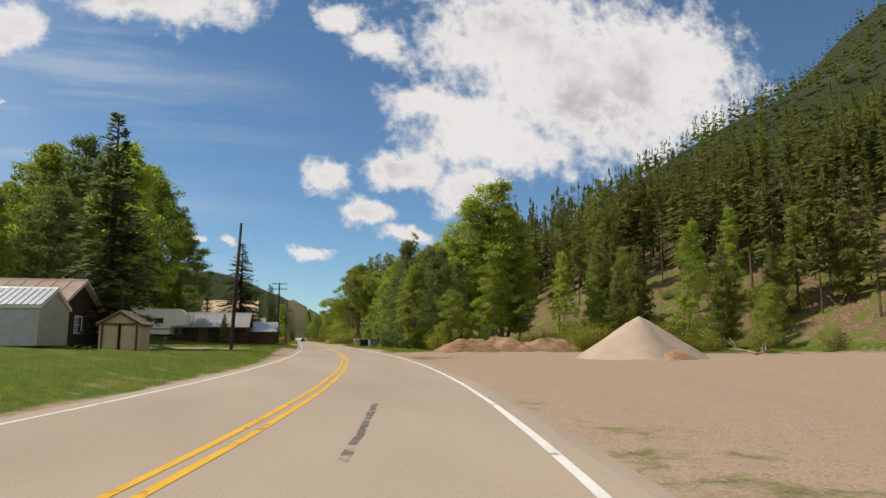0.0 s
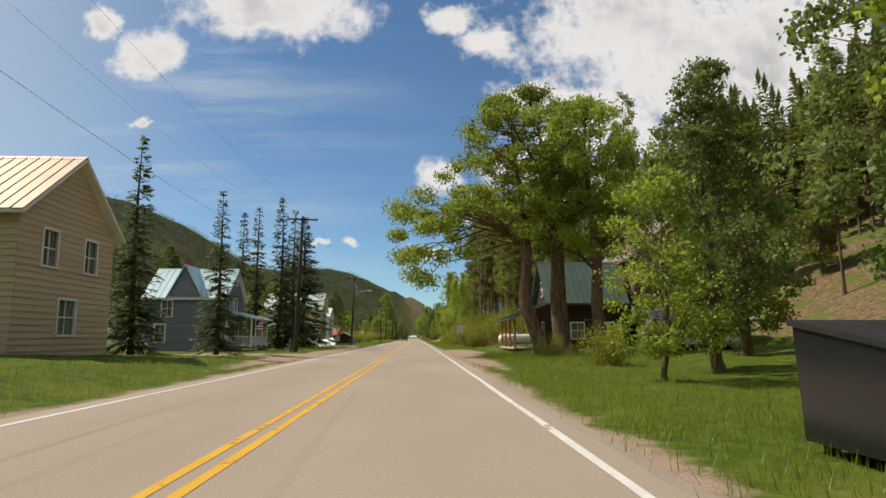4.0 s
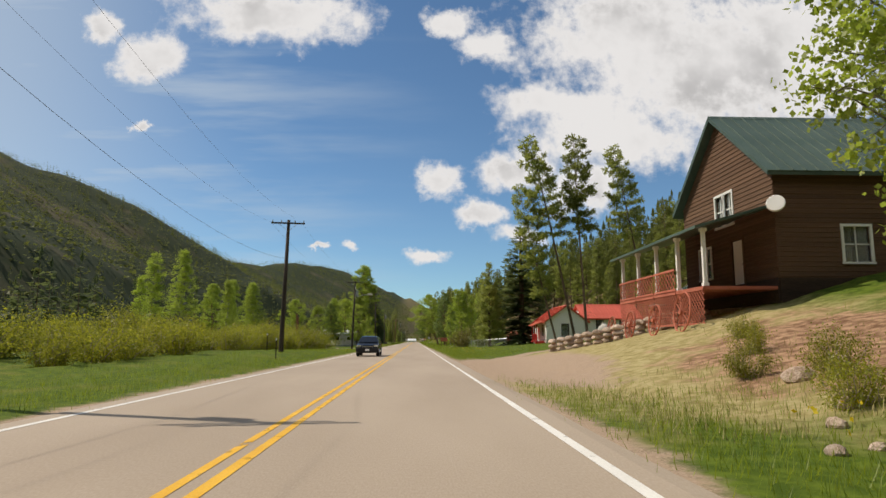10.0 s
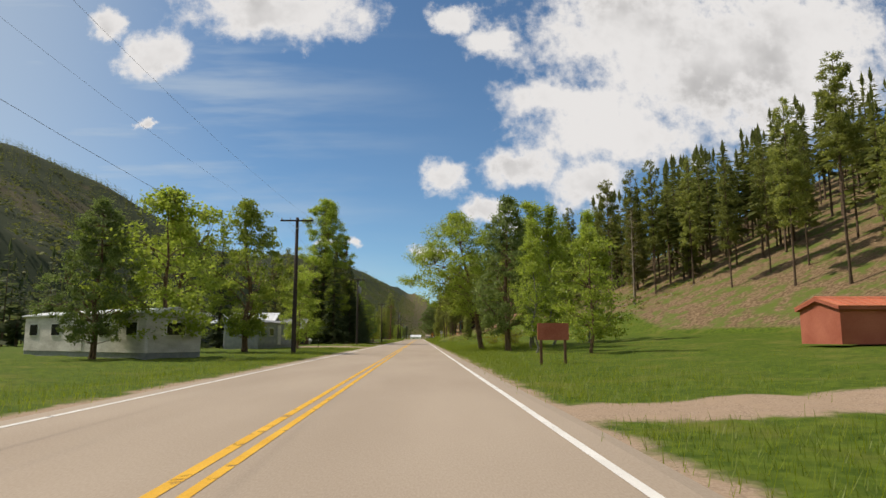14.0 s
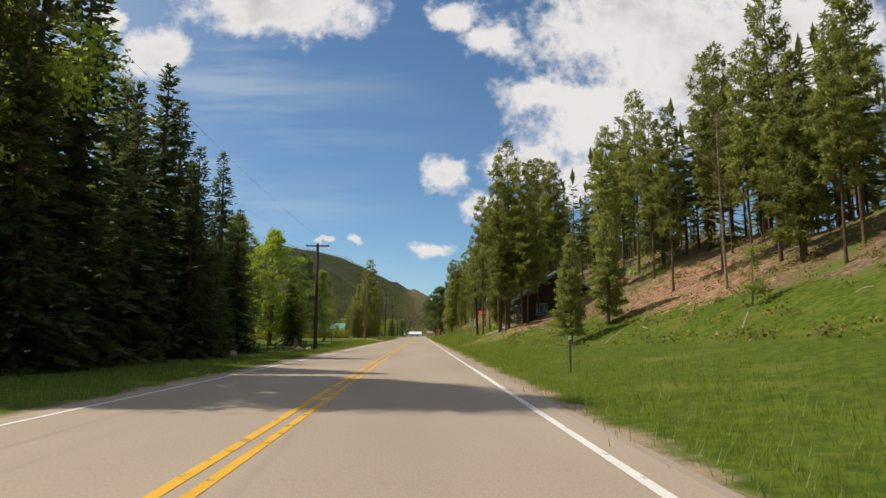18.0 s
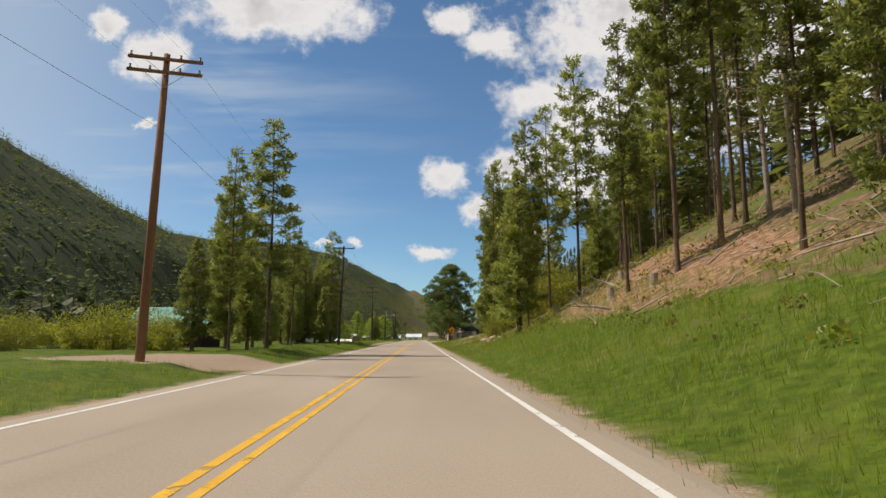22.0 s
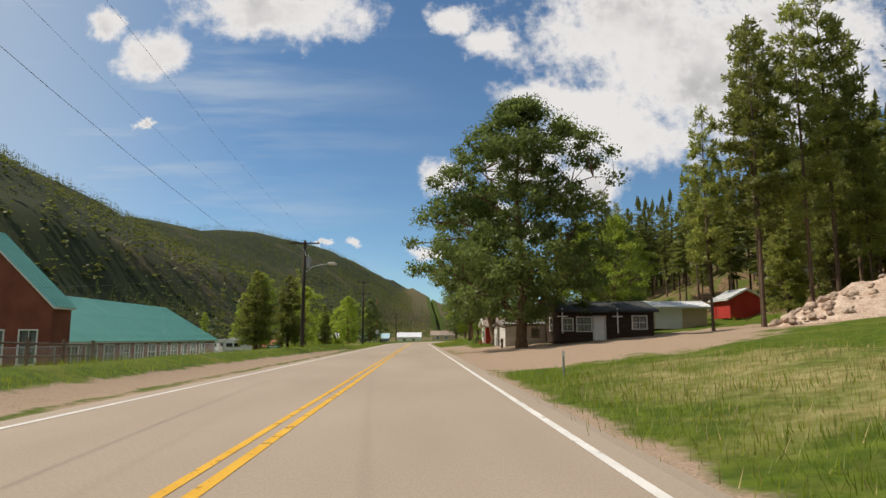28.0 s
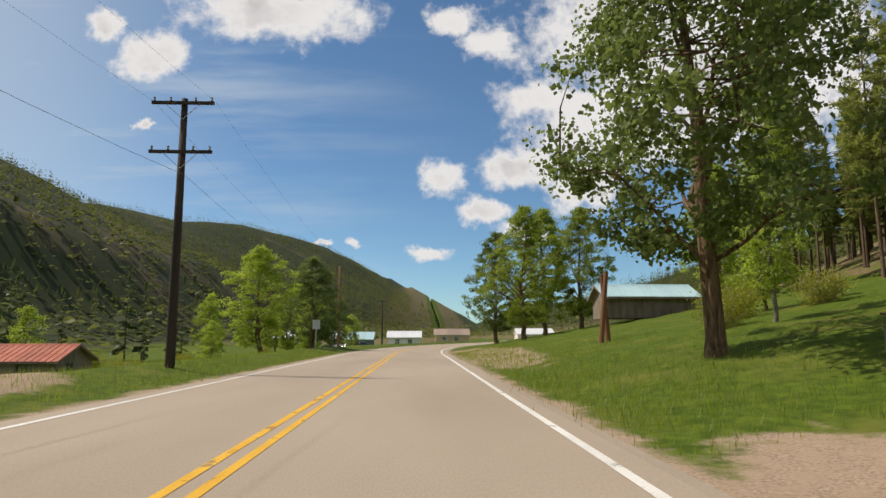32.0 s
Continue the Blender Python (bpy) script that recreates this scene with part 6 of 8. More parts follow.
part("illegible_lettering", Mb().box((0, -0.022, -0.09), (0.95, 0.01, 0.13)), M["ink"], sb)
up90 = Matrix.Rotation(math.radians(90), 4, "X")
words("FOR SALE!", 0.21, M["ink"], sb, Matrix.Translation((0, -0.02, 0.6)) @ up90)
words("24 LOTS", 0.23, M["sign_white"], sb, Matrix.Translation((0, -0.03, 0.3)) @ up90)


def bench(label, x, y, rz):
    root = thing("garden_bench", pose(x, y, g(x, y), 0, 0, rz), label, "bench", "garden benches")
    for k in range(3):
        part("seat_slat", Mb().box((0, -0.14 + 0.14 * k, 0.42), (1.3, 0.12, 0.03)), M["post"], root)
        part("back_slat", Mb().box((0, 0.24 + 0.02 * k, 0.56 + 0.14 * k), (1.3, 0.03, 0.11)), M["post"], root)
    for s in (-0.6, 0.6):
        part("leg", Mb().box((s, -0.18, 0.2), (0.06, 0.06, 0.42)), M["post"], root)
        part("leg", Mb().box((s, 0.22, 0.45), (0.06, 0.06, 0.92)), M["post"], root)
        part("arm", Mb().box((s, 0.0, 0.62), (0.07, 0.5, 0.04)), M["post"], root)
    return root


bench("weathered wooden garden bench on a lawn", 11.0, 758.8, 200)
bench("pale wooden garden chair beside a garage", 9.2, 756.2, 250)
pot = thing("flower_pot", pose(9.3, 750.2, g(9.3, 750.2)), "rusty flower tub by a teal door", "flower pot")
part("tub", Mb().limb([(0, 0, -0.03), (0, 0, 0.05), (0, 0, 0.4)], [0.16, 0.18, 0.22], 12), M["orangeroof"], pot)
house("red_shed", "small red shed with a white gable", 37, 742, g(37, 742), 90, 4, 3.6, 2.2, 0.9, M["redpaint"], M["whiteroof"], {}, category="shed")
house("white_shed", "small white shed by the woods", 45, 746, g(45, 746), 90, 4.5, 4, 2.3, 0.9, M["white"], M["whiteroof"], {}, category="shed")
cp = house("tan_shed", "tan shed with a pale carport roof", 26.5, 735, g(26, 733), 0, 6, 4, 2.2, 0.5, M["tan"], M["whiteroof"], {"y-": [(1, 0.05, 2.4, 1.9, "d")]}, category="shed")
house("grey_roofed_shed", "low shed with a blue-grey roof on a lawn", 20, 799, g(20, 799), 0, 7, 4, 1.8, 0.9, M["barnwood"], M["blueroof"], {}, category="shed", trim=M["barnwood"])
ht = house("red_roofed_hut", "grey hut with a dull red roof below the road", -29.5, 801, g(-28, 801), 0, 7.4, 5.5, 2.2, 1.1, M["barnwood"], M["deckred"], {"x+": [(1.5, 0.8, 0.9, 1, "w")], "y-": [(2, 0.05, 1, 1.9, "k"), (4.5, 0.8, 1.2, 1, "w")]}, trim=M["barnwood"], door=M["darkbrown"], category="hut")
caravan("travel_trailer", "old white travel trailer in a field", -27, 772, g(-27, 772) - 0.1, 20, 6.5, 2.3, nose=False)
caravan("travel_trailer", "pale travel trailer beside a hut", -35, 796, g(-35, 796) - 0.1, 0, 6.0, 2.2, nose=False)
for k, (xx, yy, ll, mt, rf) in enumerate(((-14, 905, 10, "greyblue", "blueroof"), (-2, 930, 9, "white", "whiteroof"), (12, 945, 10, "tan", "shingle"), (38, 950, 11, "white", "whiteroof"), (-32, 925, 9, "brown", "whiteroof"))):
    house("village_house", "small far house at the bend of the road", xx, yy, g(xx, yy) - 0.1, 0, ll, 7, 2.7, 1.6, M[mt], M[rf], {"y-": [(2, 0.9, 1.2, 1.1, "w"), (5.5, 0.9, 1.2, 1.1, "w")]}, panel=1.0)

# ---- utility poles and wires ----
def pole(x, y, tall, label, mat="wood_pole", arms=(0.25,), arm=2.4, lamp=False, can=False, tilt=0.0, spin=0.0):
    """A utility pole with cross-arms, insulators, and at some a street lamp or a transformer."""
    root = thing("utility_pole", pose(x, y, g(x, y) - 0.1, 0, tilt, spin), label, "utility pole", "utility poles")
    part("mast", Mb().limb([(0, 0, -0.3), (0, 0, tall * 0.5), (0, 0, tall)], [0.17, 0.145, 0.11], 10), M[mat], root, smooth=True)
    for drop in arms:
        bar = part("crossarm", Mb().box((0, -0.14, tall - drop), (arm, 0.09, 0.11)), M[mat], root)
        for u in (-arm * 0.46, -arm * 0.2, arm * 0.2, arm * 0.46):
            part("insulator", Mb().limb([(u, -0.14, tall - drop + 0.05), (u, -0.14, tall - drop + 0.1), (u, -0.14, tall - drop + 0.14), (u, -0.14, tall - drop + 0.2)], [0.025, 0.05, 0.03, 0.045], 8), M["grey_paint"], bar)
        for s in (-1, 1):
            part("brace", Mb().tube((s * arm * 0.28, -0.15, tall - drop - 0.04), (0, -0.13, tall - drop - 0.6), 0.014, None, 4), M["galv"], root)
    if can:
        c = part("transformer", Mb().limb([(0.32, 0, tall - 2.3), (0.32, 0, tall - 2.25), (0.32, 0, tall - 1.45), (0.32, 0, tall - 1.38)], [0.18, 0.21, 0.21, 0.16], 14), M["grey_paint"], root)
        part("bushing", Mb().tube((0.3, 0, tall - 1.4), (0.3, 0, tall - 1.15), 0.04, 0.03, 8), M["white"], c)
        part("cutout", Mb().tube((0.05, -0.2, tall - 0.9), (0.15, -0.3, tall - 1.3), 0.03, None, 6), M["white"], root)
    if lamp:
        lm = part("lamp_arm", Mb().limb([(0.1, 0, tall - 2.6), (0.7, 0, tall - 2.15), (1.5, 0, tall - 1.95), (2.0, 0, tall - 1.92)], [0.03, 0.03, 0.03, 0.03], 6), M["galv"], root)
        part("lamp_head", Mb().limb([(1.9, 0, tall - 1.9), (2.05, 0, tall - 1.88), (2.4, 0, tall - 1.9), (2.62, 0, tall - 1.94)], [0.06, 0.13, 0.14, 0.05], 10), M["concrete"], lm)
    root["top"] = (x, y, g(x, y) - 0.1 + tall)
    return root


POLES = [
    pole(-10.2, 58, 11.0, "dark wooden utility pole leaning on a lawn edge", arms=(), lamp=False, tilt=2),
    pole(-7.8, 109.6, 10.1, "dark wooden utility pole with two cross-arms", arms=(0.25, 1.1)),
    pole(-7.4, 156.4, 10.6, "dark wooden utility pole with a cross-arm by a porch", tilt=1.5),
    pole(-7.6, 201.0, 10.0, "wooden pole with transformer and street lamp", lamp=True, can=True, tilt=2),
    pole(-7.3, 274.5, 10.1, "wooden pole with crossed arms and a transformer", arms=(0.25, 0.8), can=True, spin=8),
    pole(-7.6, 308.2, 9.5, "dark wooden utility pole with a cross-arm", tilt=1.5),
    pole(-7.4, 357.2, 10.2, "wooden pole with transformer and street lamp", lamp=True, can=True, tilt=2),
    pole(-7.2, 409, 10.0, "dark wooden utility pole beside mobile homes"),
    pole(-7.5, 459, 10.0, "wooden utility pole with a transformer before cottonwoods", can=True),
    pole(-7.2, 515.5, 9.4, "dark wooden utility pole with one cross-arm", arm=2.0),
    pole(-7.9, 573.8, 11.3, "reddish new pole with double cross-arms", "red_pole", (0.25, 0.75), 2.6, tilt=1.5, spin=10),
    pole(-7.1, 622.3, 11.0, "wooden utility pole with a transformer", can=True, tilt=2),
    pole(-7.6, 678.5, 10.8, "dark wooden utility pole with two cross-arms", arms=(0.25, 1.2)),
    pole(-7.5, 724.2, 8.7, "wooden pole with transformer and street lamp", lamp=True, can=True),
    pole(-6.6, 769.8, 9.6, "weathered pole with two wide cross-arms", arms=(0.2, 2.0), arm=2.2),
    pole(-8.5, 832, 11.0, "reddish plain pole by the bend", "red_pole", (), 2),
    pole(-5.5, 880, 10.0, "far utility pole by the bend"),
]
line = thing("power_line", Matrix(), "power and telephone wires strung between roadside poles", "wires")
for a, b in zip(POLES, POLES[1:]):
    p, q = Vector(a["top"]), Vector(b["top"])
    for off, drop, r in ((-1.1, 0.1, 0.004), (1.1, 0.1, 0.004), (0.12, 2.8, 0.007)):
        n = 10
        pts = []
        for k in range(n + 1):
            t = k / n
            w = p.lerp(q, t)
            pts.append((w.x + off, w.y, w.z - drop - 4 * 0.9 * t * (1 - t)))
        part("wire", Mb().limb(pts, [r] * (n + 1), 4), M["wire"], line)
for a, to in ((POLES[0], (-26, 44, 3.8)), (POLES[3], (-15, 214, 6.2)), (POLES[8], (-19, 440, 3.6)), (POLES[13], (-24, 716, 4.5))):
    p, q = Vector(a["top"]) - Vector((0, 0, 2.2)), Vector(to)
    pts = [tuple(p.lerp(q, k / 8) - Vector((0, 0, 1.2 * (k / 8) * (1 - k / 8)))) for k in range(9)]
    part("service_wire", Mb().limb(pts, [0.007] * 9, 4), M["wire"], line)
st = thing("stub_pole", pose(8.4, 533.5, g(8.4, 533.5), 0, -3, 0), "bare leaning wooden pole behind a speed sign", "pole")
part("mast", Mb().limb([(0, 0, -0.3), (0, 0, 5), (0, 0, 9)], [0.15, 0.13, 0.1], 10), M["wood_pole"], st, smooth=True)
for xx, yy, hh, tt in ((10.0, 776, 3.2, 6), (10.5, 776.6, 3.0, -4), (-14.5, 353, 4.6, 0), (-13.4, 346, 4.6, 0)):
    q = thing("log_post", pose(xx, yy, g(xx, yy), 0, tt, 0), "reddish bare log post", "post", "log posts")
    part("shaft", Mb().limb([(0, 0, -0.2), (0, 0, hh)], [0.13, 0.1], 9), M["red_pole"], q)

# ---- signs ----
sg = thing("road_sign", pose(6.35, 174.0, g(6.35, 174)), "white DO NOT PASS sign on a wooden post", "road sign")
part("post", Mb().box((0, 0.05, 0.85), (0.09, 0.09, 2.1), bevel=0.01), M["log"], sg)
pl = part("plate", Mb().box((0, 0, 2.02), (0.62, 0.02, 0.8), bevel=0.0), M["sign_white"], sg)
for k, tx in enumerate(("DO", "NOT", "PASS")):
    words(tx, 0.235, M["ink"], pl, Matrix.Translation((0, -0.015, 2.27 - 0.25 * k)) @ up90)
sg = thing("road_sign", pose(7.3, 527.5, g(7.3, 527.5)), "white speed limit sign on a steel post", "road sign")
part("post", Mb().box((0, 0.03, 0.9), (0.06, 0.04, 2.4)), M["galv"], sg)
pl = part("plate", Mb().box((0, 0, 1.75), (0.61, 0.02, 0.76)), M["sign_white"], sg)
words("35", 0.42, M["ink"], pl, Matrix.Translation((0, -0.015, 1.6)) @ up90)
part("illegible_lettering", Mb().box((0, -0.013, 2.03), (0.42, 0.006, 0.07)).box((0, -0.013, 1.91), (0.36, 0.006, 0.07)), M["ink"], pl)
sg = thing("road_sign", pose(7.6, 668.2, g(7.6, 668.2)), "amber diamond curve warning sign on a post", "road sign")
part("post", Mb().box((0, 0.04, 1.1), (0.09, 0.09, 2.6)), M["post"], sg)
pl = part("plate", Mb().add([(0, 0, 1.35), (0.62, 0, 1.97), (0, 0, 2.59), (-0.62, 0, 1.97), (0, 0.02, 1.35), (0.62, 0.02, 1.97), (0, 0.02, 2.59), (-0.62, 0.02, 1.97)], [(0, 1, 2, 3), (7, 6, 5, 4), (0, 4, 5, 1), (1, 5, 6, 2), (2, 6, 7, 3), (3, 7, 4, 0)]), M["yellow_sign"], sg)
part("arrow", Mb().limb([(-0.08, -0.012, 1.62), (-0.08, -0.012, 1.9), (0.0, -0.012, 2.08), (0.13, -0.012, 2.22)], [0.045, 0.045, 0.045, 0.02], 4), M["ink"], pl)
part("speed_plate", Mb().box((0, 0, 1.12), (0.45, 0.02, 0.42)), M["yellow_sign"], sg)
sg = thing("road_sign", pose(-23.5, 786, g(-23.5, 786)), "green guide sign on two posts", "road sign")
for s in (-0.7, 0.7):
    part("post", Mb().box((s, 0.05, 1.0), (0.1, 0.1, 2.4)), M["post"], sg)
pl = part("plate", Mb().box((0, 0, 1.75), (2.0, 0.03, 0.9)), M["green_sign"], sg)
part("illegible_lettering", Mb().box((0, -0.02, 1.92), (1.4, 0.006, 0.14)).box((0, -0.02, 1.62), (1.1, 0.006, 0.14)), M["sign_white"], pl)
sg = thing("road_sign", pose(-6.4, 800, g(-6.4, 800)), "back of a small grey road sign", "road sign")
part("post", Mb().box((0, 0, 1.2), (0.06, 0.05, 2.4)), M["galv"], sg)
part("plate", Mb().box((0, 0.03, 2.1), (0.6, 0.02, 0.75)), M["galv"], sg)
bs = thing("notice_board", pose(7.4, 388.6, g(7.4, 388.6)), "small dark red wooden notice board", "sign")
for s in (-0.5, 0.5):
    part("post", Mb().box((s, 0, 0.7), (0.1, 0.1, 1.5)), M["brown"], bs)
part("panel", Mb().box((0, -0.06, 1.35), (1.3, 0.05, 0.7)), M["deckred"], bs)


def marker(x, y, label, tall=1.0, mat="galv", cap=True):
    root = thing("marker_post", pose(x, y, g(x, y)), label, "post", "marker posts")
    part("stake", Mb().box((0, 0, tall / 2 - 0.1), (0.06, 0.03, tall + 0.2)), M[mat], root)
    if cap:
        part("reflector", Mb().box((0, -0.02, tall - 0.08), (0.07, 0.015, 0.12)), M["sign_white"], root)


for x, y, t, m in ((10.8, 524.6, 1.0, "post"), (6.2, 478, 1.1, "post"), (6.6, 626, 1.2, "galv"), (-6.2, 300, 1.2, "wood_pole"), (-9.2, 311, 1.3, "wood_pole"), (-6.4, 252, 0.9, "post"), (9.5, 372, 1.2, "sign_white"), (-9.0, 432, 0.9, "wood_pole"), (5.9, 690, 0.7, "galv")):
    marker(x, y, "short roadside marker stake in grass", t, m)
mbx = thing("mailbox", pose(-6.6, 521.5, g(-6.6, 521.5)), "weathered wooden mailbox on a post", "mailbox")
part("post", Mb().box((0, 0, 0.45), (0.09, 0.09, 1.1)), M["post"], mbx)
part("box", Mb().prism([(-0.2, 1.0), (0.2, 1.0), (0.22, 1.28), (0, 1.48), (-0.22, 1.28)], -0.25, 0.25, "y"), M["barnwood"], mbx)
for x, y in ((-6.3, 254.5), (-9.4, 518.2), (-7.9, 157.2)):
    ob = thing("wood_stump_post", pose(x, y, g(x, y)), "short weathered bollard post", "post", "bollards")
    part("shaft", Mb().limb([(0, 0, -0.2), (0, 0, 0.5), (0, 0, 1.0)], [0.14, 0.13, 0.12], 9), M["post"], ob)
hyd = thing("hydrant_post", pose(8.9, 727.0, g(8.9, 727.0)), "dark burnt-looking post in grass", "post")
part("shaft", Mb().limb([(0, 0, -0.1), (0, 0, 0.4), (0, 0, 0.55), (0, 0, 0.8)], [0.1, 0.1, 0.15, 0.07], 8), M["darkbrown"], hyd)

# ---- vehicles ----
def car(name, label, x, y, z, rz, paint_mat, L=4.5, W=1.82, H=1.68, truck=False, flatbed=False):
    """A car with shaped body, glasshouse, wheels, lamps; it faces its own -y."""
    root = thing(name, pose(x, y, z, 0, 0, rz), label, "car")
    l, w = L / 2, W / 2
    side = [(-l, 0.42), (-l - 0.04, 0.62), (-l + 0.05, 0.86), (-l + 0.95, 1.02), (l - 0.1, 1.04), (l, 0.9), (l + 0.03, 0.5), (l - 0.1, 0.3), (-l + 0.15, 0.27)]
    if flatbed:
        side = [(-l, 0.45), (-l, 0.8), (-l + 0.1, 1.0), (-l + 1.2, 1.1), (-l + 2.9, 1.12), (-l + 2.9, 0.75), (l, 0.75), (l, 0.5), (-l + 0.2, 0.4)]

    def shell(mb, outline, half, tuck):
        n = len(outline)
        zs = [q for _, q in outline]
        mid_z = (min(zs) + max(zs)) / 2
        rows = []
        for s, f in ((-1, 0.86), (-0.93, 1.0), (0.93, 1.0), (1, 0.86)):
            rows += [(s * half * (1 - tuck * max(0, (q - mid_z)) / max(max(zs) - mid_z, 0.01)), p * (1 if f == 1 else 0.985), mid_z + (q - mid_z) * (1 if f == 1 else 0.9)) for p, q in outline]
        faces = [tuple(range(n)), tuple(range(4 * n - 1, 3 * n - 1, -1))]
        for k in range(3):
            faces += [(k * n + i, (k + 1) * n + i, (k + 1) * n + (i + 1) % n, k * n + (i + 1) % n) for i in range(n)]
        return mb.add(rows, faces)

    part("body", shell(Mb(), side, w, 0.06), paint_mat, root, smooth=False)
    if truck:
        cab = [(-l + 1.25, 1.0), (-l + 1.75, H - 0.05), (-l + 2.1, H), (-l + 2.8, H), (-l + 3.1, 1.0)]
    elif flatbed:
        cab = [(-l + 1.2, 1.08), (-l + 1.5, H - 0.04), (-l + 1.8, H), (-l + 2.6, H), (-l + 2.85, 1.1)]
    else:
        cab = [(-l + 0.95, 1.0), (-l + 1.7, H - 0.06), (-l + 2.1, H), (l - 0.75, H - 0.03), (l - 0.3, H - 0.15), (l - 0.08, 1.02)]
    part("cabin", shell(Mb(), cab, w * 0.93, 0.3), paint_mat, root)
    ctr = (cab[0][0] + cab[-1][0]) / 2
    wins = Mb()
    for s in (-1, 1):
        a, b = cab[0][0] + 0.45, cab[-1][0] - 0.3
        wins.add([(s * w * 0.935, a, 1.08), (s * w * 0.935, b, 1.08), (s * w * 0.71, b - 0.22, H - 0.16), (s * w * 0.71, a + 0.5, H - 0.16)], [(0, 1, 2, 3)])
    part("side_windows", wins, M["carblack"], root)
    f0, f1 = cab[0], cab[1]
    part("windscreen", Mb().add([(-w * 0.82, f0[0] + 0.04, f0[1] + 0.08), (w * 0.82, f0[0] + 0.04, f0[1] + 0.08), (w * 0.62, f1[0] - 0.05, f1[1] - 0.05), (-w * 0.62, f1[0] - 0.05, f1[1] - 0.05)], [(0, 1, 2, 3)]), M["carblack"], root)
    for yy in (-l + 0.85, l - 0.85):
        for s in (-1, 1):
            wl = part("wheel", Mb().limb([(s * (w - 0.24), yy, 0.35), (s * (w - 0.22), yy, 0.35), (s * (w - 0.03), yy, 0.35), (s * (w + 0.0), yy, 0.35)], [0.30, 0.35, 0.35, 0.29], 20), M["black"], root)
            rim = Mb()
            for k in range(5):
                a = k * math.tau / 5
                rim.tube((s * (w + 0.012), yy, 0.35), (s * (w + 0.012), yy + math.cos(a) * 0.24, 0.35 + math.sin(a) * 0.24), 0.03, None, 4)
            for k in range(16):
                a, b = k * math.tau / 16, (k + 1) * math.tau / 16
                rim.tube((s * (w + 0.01), yy + math.cos(a) * 0.25, 0.35 + math.sin(a) * 0.25), (s * (w + 0.01), yy + math.cos(b) * 0.25, 0.35 + math.sin(b) * 0.25), 0.02, None, 4, False)
            part("rim", rim, M["chrome"], wl)
    for s in (-1, 1):
        part("headlight", Mb().box((s * w * 0.74, -l - 0.02, 0.8), (0.36, 0.1, 0.14), bevel=0.03), M["chrome"], root)
        part("tail_light", Mb().box((s * w * 0.84, l, 0.86), (0.22, 0.06, 0.24)), M["flagred"], root)
        part("wing_mirror", Mb().box((s * (w + 0.07), -l + 1.5, 1.1), (0.16, 0.1, 0.14), bevel=0.03), paint_mat, root)
    gr = part("grille", Mb().box((0, -l - 0.035, 0.72), (0.85, 0.04, 0.16)), M["black"], root)
    part("grille_bar", Mb().box((0, -l - 0.06, 0.74), (0.8, 0.02, 0.035)), M["chrome"], gr)
    part("bumper", Mb().box((0, -l - 0.02, 0.46), (W * 0.94, 0.12, 0.22), bevel=0.05), M["black"], root)
    part("number_plate", Mb().box((0, -l - 0.095, 0.5), (0.3, 0.012, 0.15)), M["sign_white"], root)
    if flatbed:
        part("bed", Mb().box((0, l - 1.1, 0.86), (W, 2.4, 0.1)), M["post"], root)
    return root


car("oncoming_car", "black compact SUV in the oncoming lane", -1.8, 313.8, 0.0, 0, M["carblack"], 4.4, 1.76, 1.56)
car("pickup_truck", "dark pickup truck parked beside a small house", -17.5, 456.5, g(-17.5, 456.5), 100, M["cargrey"], 5.3, 1.9, 1.8, truck=True)
car("pickup_truck", "old white flatbed truck parked on a drive", -19.5, 152.5, g(-19.5, 152.5), -75, M["carwhite"], 5.2, 1.9, 1.8, flatbed=True)
car("parked_car", "dark car parked before a tan house", -11.8, 121, g(-11.8, 121), -80, M["cargrey"], 4.6, 1.8, 1.55)
car("parked_car", "white car parked behind a spruce", -16.5, 119, g(-16.5, 119), -80, M["carwhite"], 4.5, 1.8, 1.5)
car("old_truck", "old grey truck half hidden under trees", 19.0, 145.5, g(19, 145.5), 200, M["offwhite"], 4.8, 1.85, 1.8, truck=True)
for xx, yy, mt in ((-12.5, 866, "carwhite"), (-8.5, 868, "cargrey"), (-14, 862, "carblack")):
    car("parked_car", "far car parked by a fence", xx, yy, g(xx, yy), 20, M[mt])

# ---- heaps, rocks, dead wood ----
def lumpy(name, label, category, x, y, rx, ry, h, mat, seed, power=1.0, n=28, m=44, rough=0.12):
    rng = np.random.default_rng(seed)
    a, r = np.meshgrid(np.linspace(0, math.tau, m, endpoint=False), np.linspace(0, 1, n))
    ph = rng.uniform(0, 6.28, 8)
    wob = 1 + 0.10 * np.sin(2 * a + ph[0]) + 0.07 * np.sin(3 * a + ph[1]) + 0.05 * np.sin(5 * a + ph[2])
    X, Y = np.cos(a) * r * rx * wob, np.sin(a) * r * ry * wob
    Z = h * (1 - r ** power) + rough * h * np.sin(X * 2.1 + ph[3]) * np.sin(Y * 2.4 + ph[4]) * (1 - r ** 3) + rng.normal(0, rough * h * 0.22, X.shape) * (1 - r ** 3)
    Z = Z - 0.12 * r
    gz = land(X + x, Y + y)
    V = np.stack([X + x, Y + y, Z + gz], -1).reshape(-1, 3)
    idx = np.arange(n * m).reshape(n, m)
    q = np.stack([idx[:-1], np.roll(idx, -1, 1)[:-1], np.roll(idx, -1, 1)[1:], idx[1:]], -1).reshape(-1, 4)
    ob = tagged(new(name, raw_mesh(name, V, q, mat)), label, category)
    ob.data.shade_smooth()
    return ob


